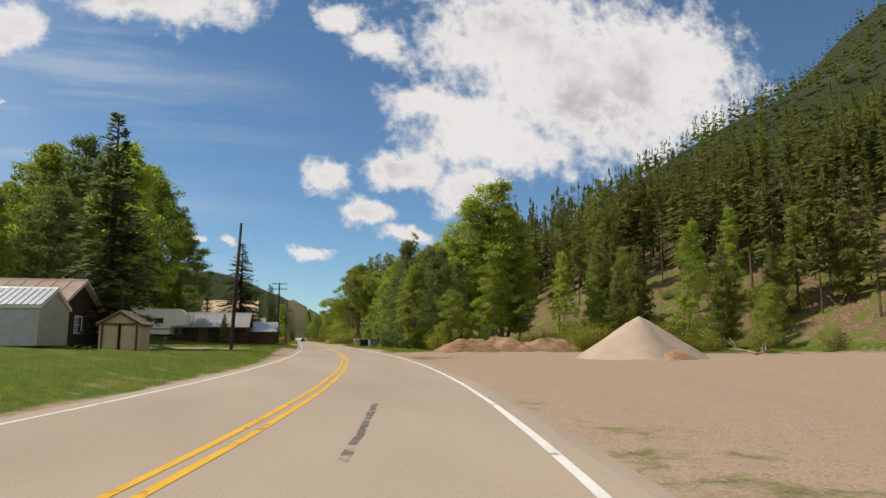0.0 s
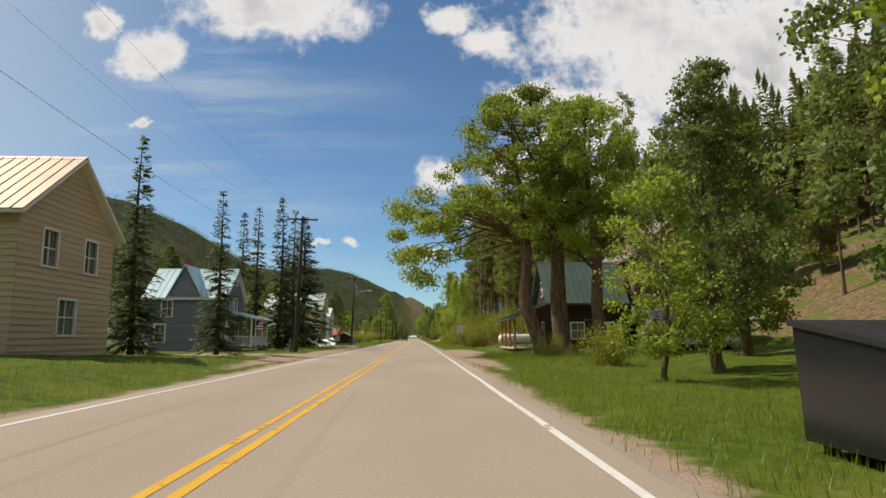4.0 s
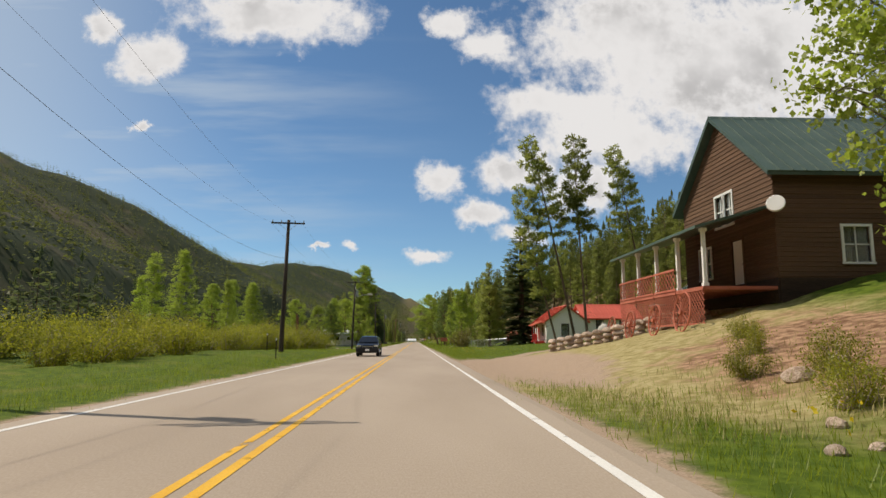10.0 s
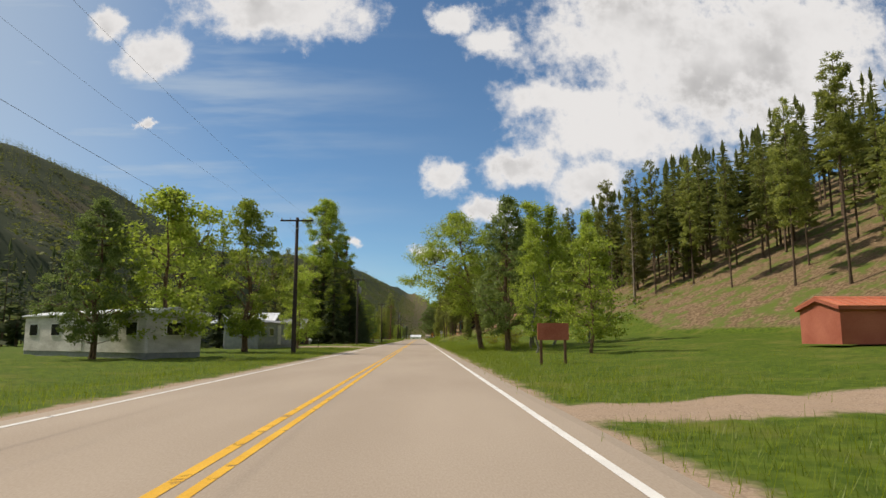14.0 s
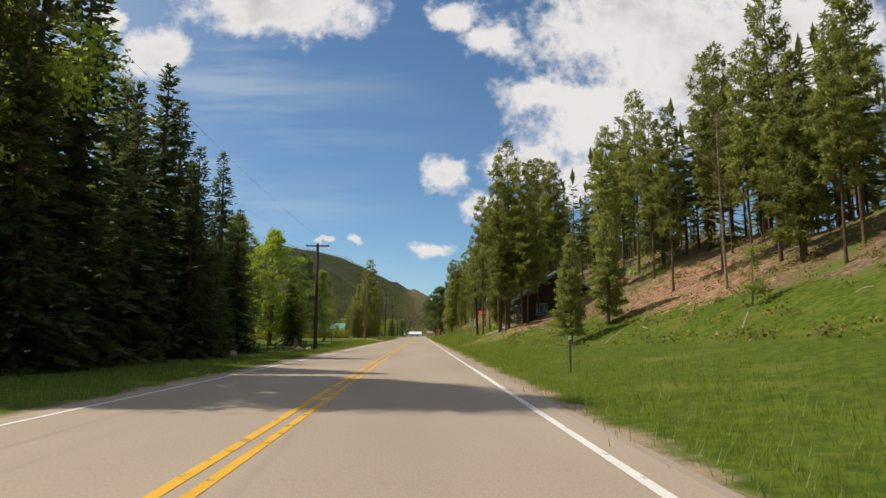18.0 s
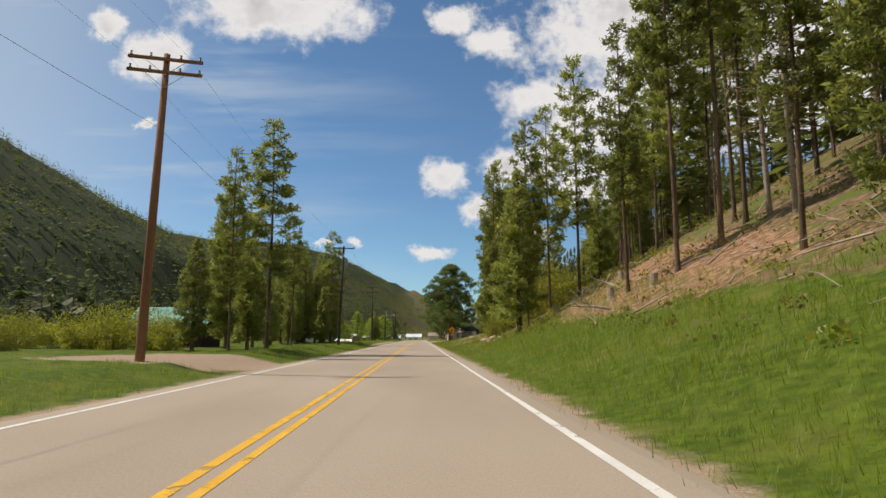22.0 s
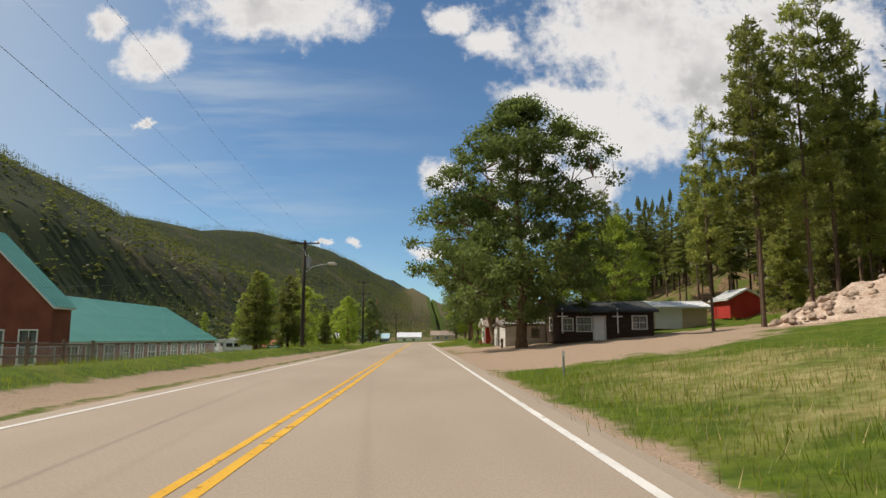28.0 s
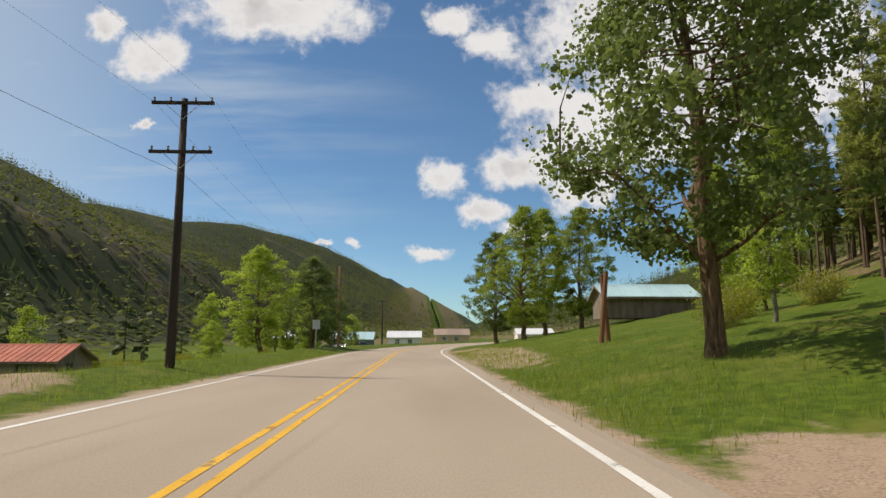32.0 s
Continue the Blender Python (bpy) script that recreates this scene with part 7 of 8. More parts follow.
lumpy("sand_heap", "conical heap of pale road sand on a gravel lot", "heap", 17.3, 39, 4.6, 4.3, 2.75, M["sand"], 3, 1.05, rough=0.015)
lumpy("damp_sand", "darker slump at the foot of a sand heap", "heap", 17.6, 35.3, 1.8, 1.1, 0.6, M["dirt"], 4, 1.2, rough=0.03)
for k, (x, y, rx, ry, h) in enumerate(((11.5, 62, 3.6, 2.4, 1.2), (16, 64, 4.2, 2.8, 1.45), (21.5, 65.5, 4.4, 2.8, 1.35), (14, 67, 3, 2.5, 1.3))):
    lumpy("earth_heap", "low heap of turned brown earth on gravel", "heap", x, y, rx, ry, h, M["dirt"], 20 + k, 1.6, rough=0.16)
BOULDERS = []
for k in range(6):
    rng = np.random.default_rng(60 + k)
    bm = bmesh.new()
    bmesh.ops.create_icosphere(bm, subdivisions=2, radius=1)
    for v in bm.verts:
        v.co = v.co * (1 + 0.22 * noise.noise(v.co * 1.3 + Vector((k * 7, 0, 0))) + 0.1 * noise.noise(v.co * 3.1 + Vector((0, k * 5, 0))))
        v.co.z = max(v.co.z * 0.72, -0.55)
        for ax in (Vector((1, 0.2, 0.3)), Vector((-0.3, 1, 0.4)), Vector((0.4, -0.8, 0.5)), Vector((-0.7, -0.4, 0.2))):
            ax = ax.normalized()
            d = v.co.dot(ax)
            if d > 0.72:
                v.co -= ax * (d - 0.72) * 0.9
    me = bpy.data.meshes.new("boulder")
    bm.to_mesh(me)
    bm.free()
    me.materials.append(M["rock"])
    BOULDERS.append(me)


CLODS = []
for me in BOULDERS[:3]:
    CLODS.append(me.copy())
    CLODS[-1].name = "clod"
    CLODS[-1].materials[0] = M["dirt"]
rng = np.random.default_rng(91)
for k in range(70):
    u, r = rng.uniform(9.5, 25), rng.uniform(0.1, 0.34)
    v = 63 + 0.25 * (u - 11) + rng.uniform(-2.6, 0.6)
    hh = max(0.0, 1.25 - 0.55 * abs(v - 63.8 - 0.25 * (u - 12))) * rng.uniform(0.55, 1.0)
    ob = tagged(new("clod", CLODS[k % 3]), "clod of brown earth on a heap", "clod", "clods of earth")
    ob.matrix_basis = Matrix.Translation((u, v, ground_z(u, v) + hh * 0.75)) @ Matrix.Rotation(k * 1.7, 4, "Z") @ Matrix.Diagonal((r * 1.2, r, r * 0.9, 1))


def boulder(x, y, r, k, label="pale angular boulder lying in grass", up=0.0):
    ob = tagged(new("boulder", BOULDERS[k % 6]), label, "rock", "boulders")
    ob.matrix_basis = Matrix.Translation((x, y, ground_z(x, y) + r * 0.22 + up)) @ Matrix.Rotation(k * 1.7, 4, "Z") @ Matrix.Diagonal((r, r * 0.85, r * 0.8, 1))
    return ob


rng = np.random.default_rng(77)
for k, (x, y, r) in enumerate(((9.1, 274, 0.34), (10.2, 274.5, 0.3), (-11.5, 498, 0.5), (-9.8, 500, 0.4), (-8.9, 517.5, 0.35), (-8.2, 518.3, 0.3), (-13, 362, 0.5), (-12, 364, 0.4), (-10.5, 366, 0.3), (7.4, 607, 0.45), (8.0, 606, 0.4), (7.6, 605.4, 0.3), (8.6, 610, 0.35), (9.2, 604, 0.3), (8.9, 617, 0.3), (22, 366, 0.4), (24, 368, 0.5), (20, 364, 0.35), (26, 370, 0.4), (8.2, 640, 0.4), (9.1, 643, 0.5), (13.5, 634, 0.7), (14.5, 634.8, 0.5))):
    boulder(x, y, r, k)
lumpy("rubble_bank", "bank of pale broken rock and earth", "heap", 29.0, 708, 7.5, 3.2, 2.3, M["rock"], 31, 1.3, rough=0.1)
for k in range(280):
    a, q = rng.uniform(0, math.tau), math.sqrt(rng.uniform(0, 1)) * 0.95
    x, y = 29.0 + math.cos(a) * q * 7.3, 708 + math.sin(a) * q * 3.1
    boulder(x, y, rng.uniform(0.12, 0.36), k, "pale broken rock in a rubble bank", 2.3 * (1 - q ** 1.3) - 0.05)
for k in range(34):
    t = rng.random()
    boulder(11.5 + 12 * t + rng.uniform(-1, 1), 636 + 11 * t + rng.uniform(-1.2, 1.2), rng.uniform(0.2, 0.5), k, "small pale rock in a crumbling bank")
wallr = thing("stone_wall", Matrix(), "low dry-stone retaining wall of tan rocks", "wall")
for k in range(44):
    t = (k % 15) / 15
    r = k // 15
    ob = new("stone", BOULDERS[k % 6])
    ob.parent = wallr
    x, y = 9.2 + 4.6 * t, 296.5 - 9.5 * t
    ob.matrix_basis = Matrix.Translation((x, y, ground_z(x, y) + 0.08 + 0.24 * r)) @ Matrix.Rotation(k * 1.1, 4, "Z") @ Matrix.Diagonal((rng.uniform(0.26, 0.4), 0.26, 0.2, 1))


def dead_log(x, y, length, r, rz, tilt, label, forks=3, seed=0):
    rng = np.random.default_rng(seed)
    root = thing("dead_log", pose(x, y, ground_z(x, y) + r * 0.7, 0, -tilt, rz), label, "dead wood", "dead wood")
    mb = Mb().limb([(0, 0, 0), (length * 0.5, 0.05, 0.05), (length, 0, 0)], [r, r * 0.8, r * 0.35], 7)
    for k in range(forks):
        u = length * rng.uniform(0.3, 0.9)
        az = rng.uniform(0, math.tau)
        mb.limb([(u, 0, 0), (u + 0.4, math.cos(az) * 0.4, abs(math.sin(az)) * 0.5), (u + 0.9, math.cos(az) * 0.8, abs(math.sin(az)) * 0.9)], [r * 0.4, r * 0.3, r * 0.1], 4)
    part("log", mb, M["dead"], root)


for k, (x, y, ln, r, rz, t) in enumerate(((11, 590, 2.4, 0.12, 40, 18), (12.5, 585, 2.1, 0.09, 100, 14), (10.5, 580, 1.8, 0.07, 150, 5), (9.5, 612, 5, 0.12, 35, 24), (10, 606, 4, 0.1, 60, 26), (14, 566, 1.4, 0.05, 80, 6), (13.5, 565.4, 1.1, 0.04, 20, 9), (14.6, 565.2, 1.2, 0.04, 150, 10), (12, 558, 0.9, 0.03, 120, 6), (9, 577, 1.2, 0.06, 75, 8), (8.6, 252, 2.2, 0.07, 30, 6), (9.4, 249, 2.6, 0.06, 140, 5), (30, 44, 2, 0.1, 20, 8), (31, 45, 2.4, 0.1, 110, 10))):
    dead_log(x, y, ln, r, rz, t, "bleached fallen branch on a bank", 4, k)
for k, (x, y) in enumerate(((11.6, 583.5), (12.4, 579.5), (10.6, 592), (13.6, 588))):
    ob = thing("tree_stump", pose(x, y, ground_z(x, y)), "pale cut tree stump on a bank", "stump", "stumps")
    part("stump", Mb().limb([(0, 0, -0.2), (0, 0, 0.1), (0, 0, 0.55)], [0.3, 0.2, 0.18], 9), M["dead"], ob)
wtr = tagged(new("ditch_water", raw_mesh("ditch_water", [(6.75, 240, -0.42), (8.35, 240, -0.42), (8.35, 258, -0.42), (6.75, 258, -0.42)], [(0, 1, 2, 3)], M["water"])), "still brown water in a roadside ditch", "water", kind="structure")

# heap of bright toys and flowers by the cabin
rng = np.random.default_rng(9)
hues = [M["flagred"], M["blue"], M["bloom"], M["sign_white"], M["lime"], M["yellow_sign"]]
for cx_, cy_, n in ((11.0, 531.6, 12), (21.6, 519.5, 11)):
    root = thing("ornament_heap", pose(cx_, cy_, ground_z(cx_, cy_)), "heap of bright garden ornaments and flowers", "ornaments")
    for k in range(n):
        u, v, r = rng.uniform(-0.9, 0.9), rng.uniform(-0.5, 0.5), rng.uniform(0.1, 0.2)
        zz = (1 - abs(u)) * 0.55
        part("ornament", Mb().limb([(u, v, zz - 0.15), (u, v, zz), (u, v, zz + r), (u + 0.05, v, zz + 1.6 * r)], [r * 0.7, r, r * 0.9, r * 0.3], 7), hues[k % 6], root)

# ---- fences ----
def mesh_fence(label, pts, tall=1.1, gap=2.6):
    """Chain-link between steel posts."""
    root = thing("chain_link_fence", Matrix(), label, "fence")
    for (x0, y0), (x1, y1) in zip(pts, pts[1:]):
        n = max(1, round(math.hypot(x1 - x0, y1 - y0) / gap))
        for k in range(n):
            a = (x0 + (x1 - x0) * k / n, y0 + (y1 - y0) * k / n)
            b = (x0 + (x1 - x0) * (k + 1) / n, y0 + (y1 - y0) * (k + 1) / n)
            za, zb = ground_z(*a), ground_z(*b)
            part("post", Mb().tube((*a, za - 0.2), (*a, za + tall + 0.05), 0.03, None, 6), M["galv"], root)
            mb = Mb().tube((*a, za + tall), (*b, zb + tall), 0.02, None, 5)
            m = int(math.hypot(b[0] - a[0], b[1] - a[1]) / 0.2)
            for j in range(-5, m):
                for s in (0, 1):
                    q0, q1 = j / m, (j + tall / 0.2) / m
                    c0, c1 = max(q0, 0), min(q1, 1)
                    if c1 <= c0:
                        continue
                    h0, h1 = (c0 - q0) / (q1 - q0) * tall, (c1 - q0) / (q1 - q0) * tall
                    if s:
                        h0, h1 = tall - h0, tall - h1
                    f = lambda q, h: (a[0] + (b[0] - a[0]) * q, a[1] + (b[1] - a[1]) * q, za + (zb - za) * q + h)
                    mb.tube(f(c0, h0), f(c1, h1), 0.004, None, 3, False)
            part("mesh_panel", mb, M["galv"], root)
    return root


mesh_fence("grey chain-link fence round a garden", [(10.4, 366), (11.4, 352), (14.2, 349.4)], 1.0)
mesh_fence("long chain-link fence behind a pine", [(17, 372), (34, 362)], 1.2)
mesh_fence("chain-link fence before a cream house", [(-11.2, 189), (-11.2, 213)], 1.1)
mesh_fence("chain-link fence round a school yard", [(-17, 688), (-17, 735)], 1.3)
mesh_fence("chain-link fence by a field", [(-9.5, 850), (-14, 875), (-26, 880)], 1.2)


def rail_fence(label, pts, tall=1.0, rails=2, gap=2.5):
    root = thing("rail_fence", Matrix(), label, "fence")
    for (x0, y0), (x1, y1) in zip(pts, pts[1:]):
        n = max(1, round(math.hypot(x1 - x0, y1 - y0) / gap))
        for k in range(n + 1):
            a = (x0 + (x1 - x0) * k / n, y0 + (y1 - y0) * k / n)
            part("post", Mb().limb([(*a, ground_z(*a) - 0.2), (*a, ground_z(*a) + tall + 0.1)], [0.08, 0.07], 7), M["post"], root)
            if k < n:
                b = (x0 + (x1 - x0) * (k + 1) / n, y0 + (y1 - y0) * (k + 1) / n)
                for r in range(rails):
                    h = tall * (0.45 + 0.45 * r)
                    part("rail", Mb().tube((*a, ground_z(*a) + h), (*b, ground_z(*b) + h), 0.045, 0.035, 6), M["post"], root)


rail_fence("weathered pole rail fence beside a meadow", [(-11.5, 349), (-17, 353), (-26, 354)])
rail_fence("low dark rail fence on the verge", [(-10.5, 504), (-9.8, 526)], 0.6, 1)
rail_fence("pale rail fence by the trees", [(-11, 675), (-12, 700)], 1.0, 2)

# dark bins and a red flat trailer under the roadside trees
for k, (x, y, w) in enumerate(((6.6, 112.5, 1.5), (7.9, 110.5, 1.3))):
    z = ground_z(x, y)
    bn = thing("dumpster", pose(x, y, z, 0, 0, 4 * k), "black steel dumpster with a sloping lid under trees" if k == 0 else "grey steel dumpster with a sloping lid under trees", "dumpster", "dumpsters")
    part("body", Mb().prism([(-0.7, 0.12), (0.7, 0.12), (0.8, 1.3), (-0.8, 1.05)], -w / 2, w / 2, "x"), M["carblack"] if k == 0 else M["grey_paint"], bn)
    part("lid", Mb().prism([(-0.84, 1.06), (0.84, 1.32), (0.84, 1.38), (-0.84, 1.12)], -w / 2 - 0.04, w / 2 + 0.04, "x"), M["black"], bn)
    for u in (-w / 2 + 0.15, w / 2 - 0.15):
        part("caster", Mb().box((u, -0.5, 0.07), (0.08, 0.16, 0.2)).box((u, 0.5, 0.07), (0.08, 0.16, 0.2)), M["black"], bn)
tr = thing("flat_trailer", pose(10.6, 104, ground_z(10.6, 104), 0, 0, 80), "low red flatbed trailer parked under trees", "trailer")
part("bed", Mb().box((0, 0, 0.55), (4.4, 1.9, 0.14)), M["redpaint"], tr)
part("side_rail", Mb().box((0, 0.98, 0.68), (4.4, 0.06, 0.16)).box((0, -0.98, 0.68), (4.4, 0.06, 0.16)), M["redpaint"], tr)
part("drawbar", Mb().tube((2.2, 0, 0.5), (3.4, 0, 0.42), 0.05, None, 6), M["redpaint"], tr)
for s in (-1.02, 1.02):
    part("wheel", Mb().tube((-0.3, s - 0.1, 0.32), (-0.3, s + 0.1, 0.32), 0.32, None, 14), M["black"], tr)

# a peeled trunk leans in the crown beside the store
lp = thing("leaning_trunk", pose(10.2, 741, ground_z(10.2, 741)), "slim reddish peeled trunk leaning over a lawn", "tree trunk")
part("mast", Mb().limb([(0, 0, -0.2), (-0.15, 0, 2.0), (-0.55, 0, 4.2), (-0.9, 0, 6.2)], [0.14, 0.12, 0.1, 0.07], 8), M["log"], lp, smooth=True)

for k, (x, y, r) in enumerate(((7.0, 599.4, 0.45), (7.7, 598.4, 0.5), (7.2, 597.0, 0.42), (8.6, 600.6, 0.4), (8.3, 606.5, 0.3), (9.2, 607.6, 0.35), (9.0, 605.2, 0.28), (9.8, 604.0, 0.4))):
    boulder(x, y, r * 0.6, 300 + k, "pale boulder fallen at the foot of a bank")

for k, (x, y, r) in enumerate(((6.3, 268.8, 0.14), (6.9, 269.0, 0.12), (7.5, 270.6, 0.17), (8.3, 271.5, 0.2), (8.0, 268.2, 0.12), (9.0, 270.0, 0.22))):
    boulder(x, y, r, 500 + k, "pale stone in a rough roadside bank")

# ---- the trees and bushes that stand along the road ----
# left of the road, kind, x, y, height
LEFT_TREES = """spruce -20 57 19.5 1.25; cotton -27 103 26; cotton -34 107 28; cotton -41 101 27; cotton -23.5 111 19; cotton -46 112 24; cotton -33 66 15; cotton -38 72 16 1.2; cotton -28 68 15 1.2; cotton -31 77 17 1.2; full -13.4 83 3.5; cotton -50 90 20; cotton -24.5 98 23; cotton -25.5 84 24; cotton -31 86 25; cotton -36 90 25
spruce -14 110.4 16 1.5; slim -20 118 12; slim -13.5 142 12; slim -10.8 148 10.5; small -25 110 8; cotton -30 128 13
slim -11.9 171.5 15.2; slim -11.6 177.2 15; slim -15.8 178 15.5; slim -19 184 16; spruce -12.2 186.5 16 1.25; slim -15 190 13; small -24 176 8; cotton -30 190 13
small -25 212 8; cotton -27 236 12; cotton -16.6 252 11.5 1.1; aspen -21 250 9; cotton -24 258 10; small -18 262 6.5; small -15 267 5; cotton -31 275 11; aspen -23 282 11; aspen -29 288 12; cotton -27 300 12; cotton -35 305 13; aspen -21 326 10; aspen -25 329 10; aspen -35 350 10; aspen -22 345 9
aspen -26 372 11; aspen -30 376 12; cotton -36 384 12; small -19 375 8.5; small -15.5 378 7.5; aspen -25 370 11 1.3; small -13 400 10 1.2; cotton -16 398 9; cotton -11.5 412 12; cotton -17 413 11; small -10 426 7; aspen -27 364 10; spruce -19 430 12; full -12.6 438.5 4.2; young -13.6 437 1.6; slim -24 438 10
 pine -22 478 17; pine -24.5 480 16; spruce -13 474.5 15; spruce -15.5 478 19; spruce -18 488 20; spruce -14.5 486 19; pine -12.8 481 20; spruce -20 494 19; spruce -13 496 17; spruce -17 501 18; spruce -10.8 479.5 11.5; spruce -11.5 484 16.5; spruce -11.5 489 12; spruce -10.6 494 10.5; spruce -13.5 492 14; spruce -12 499 13; spruce -16 496 14; spruce -10.8 504 10; spruce -14.5 505 13; spruce -17.5 510 20; spruce -20.5 514 20; spruce -16.5 518 18; pine -19 503 19; full -13 511 10; slim -10.2 497 9
cotton -16.8 524 13.5; cotton -14.5 531 13; cotton -20 536 14; spruce -12.2 530 8; full -12.8 535 9; cotton -13.2 541 11.5; aspen -12.5 554 10.5 1.4; cotton -15.5 553 9; small -11.6 551 5 1.2; aspen -16 550 11; full -14 538 8; cotton -26 528 14
pine -9.3 589 12; full -11.2 588.5 6.5; full -9 592 7; pine -9.0 597 16.5 1.3; full -11 594.5 11; full -11.5 603 8;  pine -10.8 615 12.8; full -12.2 612 6; full -13.8 618 5.5; full -12.8 629 6
full -12.5 622 5.5; full -14.8 624 6; full -10.2 632 7; full -17 630 8; full -16.5 637 11; pine -10.5 641.7 15.5 1.3; full -13 634 11; full -11.5 638.5 10; full -14.5 638 13; full -13 650.5 10; full -15.5 643 14; full -11.2 645 9; pine -12.6 644.5 13; pine -14.2 640 14; full -11.9 636 9; full -12.4 648 9.5; full -15 646 11; full -11.6 653 8.5; full -14 656 9; full -17 650 12; spruce -13.5 633 8; small -13 662 6; small -16 684 6.5; cotton -19 690 8; small -24 682 7
full -9.9 719 5.8 1.5; full -10.6 734 7 1.4; small -10.2 741 6.5; pine -12.0 745 9; cotton -17.5 752 10; small -13.6 758 7; small -11.8 764 5; full -10.5 757 5.5; cotton -13 808 10.5 1.3; cotton -8.8 813 9.5 1.4; cotton -26 786 9; cotton -18.5 868 13; cotton -14 872 12; cotton -23 872 13; cotton -19 880 12; small -12 882 8; cotton -28 884 12; cotton -34 860 11; small -38 815 7; small -24 830 6; aspen -42 806 9"""
RIGHT_TREES = """pine 13.5 226 24; pine 14.5 231 25; high 15.5 235 26; pine 16 228 24; high 13.8 238 25; pine 17 240 24; aspen 23 79 15 1.4; aspen 17.4 82 20.5 1.4; aspen 19.4 83 22 1.5; aspen 21.4 81.5 22.5 1.5; aspen 23.6 84 19 1.5; aspen 15.5 84 17 1.4; poplar 11.4 77 11.5; cotton 9.8 81 11; poplar 11.5 80 13; poplar 9.4 87 14.5; poplar 10.4 90 15.5; cotton 9.8 94 13; poplar 12.5 84 14; poplar 13.2 80 13; poplar 8.8 84 9; poplar 10.2 84.5 12; aspen 14 87 15; cotton 11 100 14; aspen 9.6 104 13; aspen 13.5 95 15 1.4; aspen 16.5 92 15 1.4; aspen 20.5 88 15 1.4; poplar 8.9 91 10; poplar 8.8 101 10; poplar 12 76 10; cotton 15 104 13; cotton 10.5 112 12; cotton 13 118 13; poplar 8.8 98 9.5; poplar 14.5 77 11; aspen 18.5 75 12 1.4; aspen 27 74 12; aspen 33 70 12; aspen 41.5 70 12.5; aspen 44 72 12; aspen 48 70 12; aspen 30.5 73 10; small 37 64 6; small 45 60 6; small 41 56 5; aspen 52 64 11; full 47 62 9; full 53 58 11; full 34 78 14; small 12.5 72 7; small 15.5 71.5 6; aspen 25 84 14 1.4; small 8.6 124 6; cotton 12 128 11; cotton 17 136 12
full 27 60 9; pine 33 76 14; pine 29 80 15; full 39 60 11; full 36 72 12
aspen 9.8 262 17; aspen 11.2 266 17; aspen 12.8 258 16; aspen 10.6 254 14.5; aspen 13.4 251 15; aspen 11.8 247 13; cotton 14.8 262 15; small 9.6 257 8; aspen 15 255 15; aspen 11.0 272.5 14; small 10.6 269 6; cotton 13.5 270 12; small 11.9 243 7
spruce 17.6 357.6 17.5 1.8; full 12.4 353.8 11.8 1.15; young 11.9 361 2.6; small 11.5 398 7; cotton 8.6 411 12; aspen 9.4 404 9; aspen 11 415 10
aspen 12.2 421 13.5 1.4; aspen 13.8 420 13; aspen 15.8 424 12; aspen 17 419 12
young 20.5 468.5 3.0; young 11.5 449 2; full 12.3 504 7.4; full 15.4 505.5 8.2; young 19 492 3; pine 10.0 520.8 10 1.3; pine 11.9 519.8 10 1.3; pine 13.2 521 10.5 1.2; pine 9.5 522 17; pine 10.6 523.2 19; pine 11.6 521 16; full 9.9 524.5 10
pine 8.6 529 15; pine 9.8 533.5 15; pine 12.5 536.5 16; pine 14 535 15; pine 17 534 17; pine 20.5 522 16; pine 18.8 517.5 15; pine 22 514 15; full 24 517 12; pine 11.4 540 14; full 15.8 541 12
pine 9.6 549 13; pine 11.5 556 15; pine 8.2 559 7.5; pine 12.8 562 16; pine 13.6 570 15; high 13.6 579.7 17; pine 12 582 14; full 8.4 593.5 11; pine 9.4 596 15; pine 11.5 598.5 16; pine 12.6 594 17; pine 9.0 613.5 17; pine 9.8 615.5 18; full 9.2 616 11; snag 12.4 607 9; high 18.1 582 19; snag 18.5 580.5 17; snag 17.7 577 16; high 18.8 584.5 18
pine 10.4 618 15.5; full 10.2 620 12; pine 11.8 623 16; pine 12.6 619 15; small 9.8 613 5
pine 13.5 642 19.5 1.3; pine 12.8 645 18.5 1.3; pine 14.6 646 17; high 15.2 643 19.5; high 17.4 647 19; full 12.2 648 8; full 15.5 651 9; pine 16.5 655 12
pine 24.2 713 21; pine 27.5 713 22; high 25.8 716 22; high 30 714 23; pine 33 716 21; pine 23.6 719 17; high 35 711 22; full 30 720 11; full 35 722 12
cotton 19.5 739 12; cotton 24 742 13; cotton 21.5 735.5 12; cotton 28 750 12
aspen 13.5 768 9; cotton 11.5 806 12.5; cotton 14.5 812 13; cotton 10.2 816 12; cotton 17.5 809 12; cotton 27 800 12; small 17 775 5"""
for row in (LEFT_TREES + ";" + RIGHT_TREES).replace("\n", ";").split(";"):
    kind, x, y, tall, wide = (row.split() + ["1"])[:5]
    plant(kind, float(x), float(y), float(tall), wide=float(wide))
# three pines lean towards the road
plant("high", 18.0, 327, 21.5, 0, -0.20, math.pi / 2)
plant("high", 19.0, 326.2, 21, 1, -0.04, math.pi / 2)
plant("pine", 16.4, 328.5, 17, 1, -0.22, math.pi / 2)
plant("high", 25.6, 326.5, 19.5, 0, -0.16, math.pi / 2)
plant("lilac", 9.4, 365.2, 3.3)
plant("lilac", 12.4, 366.0, 2.4)
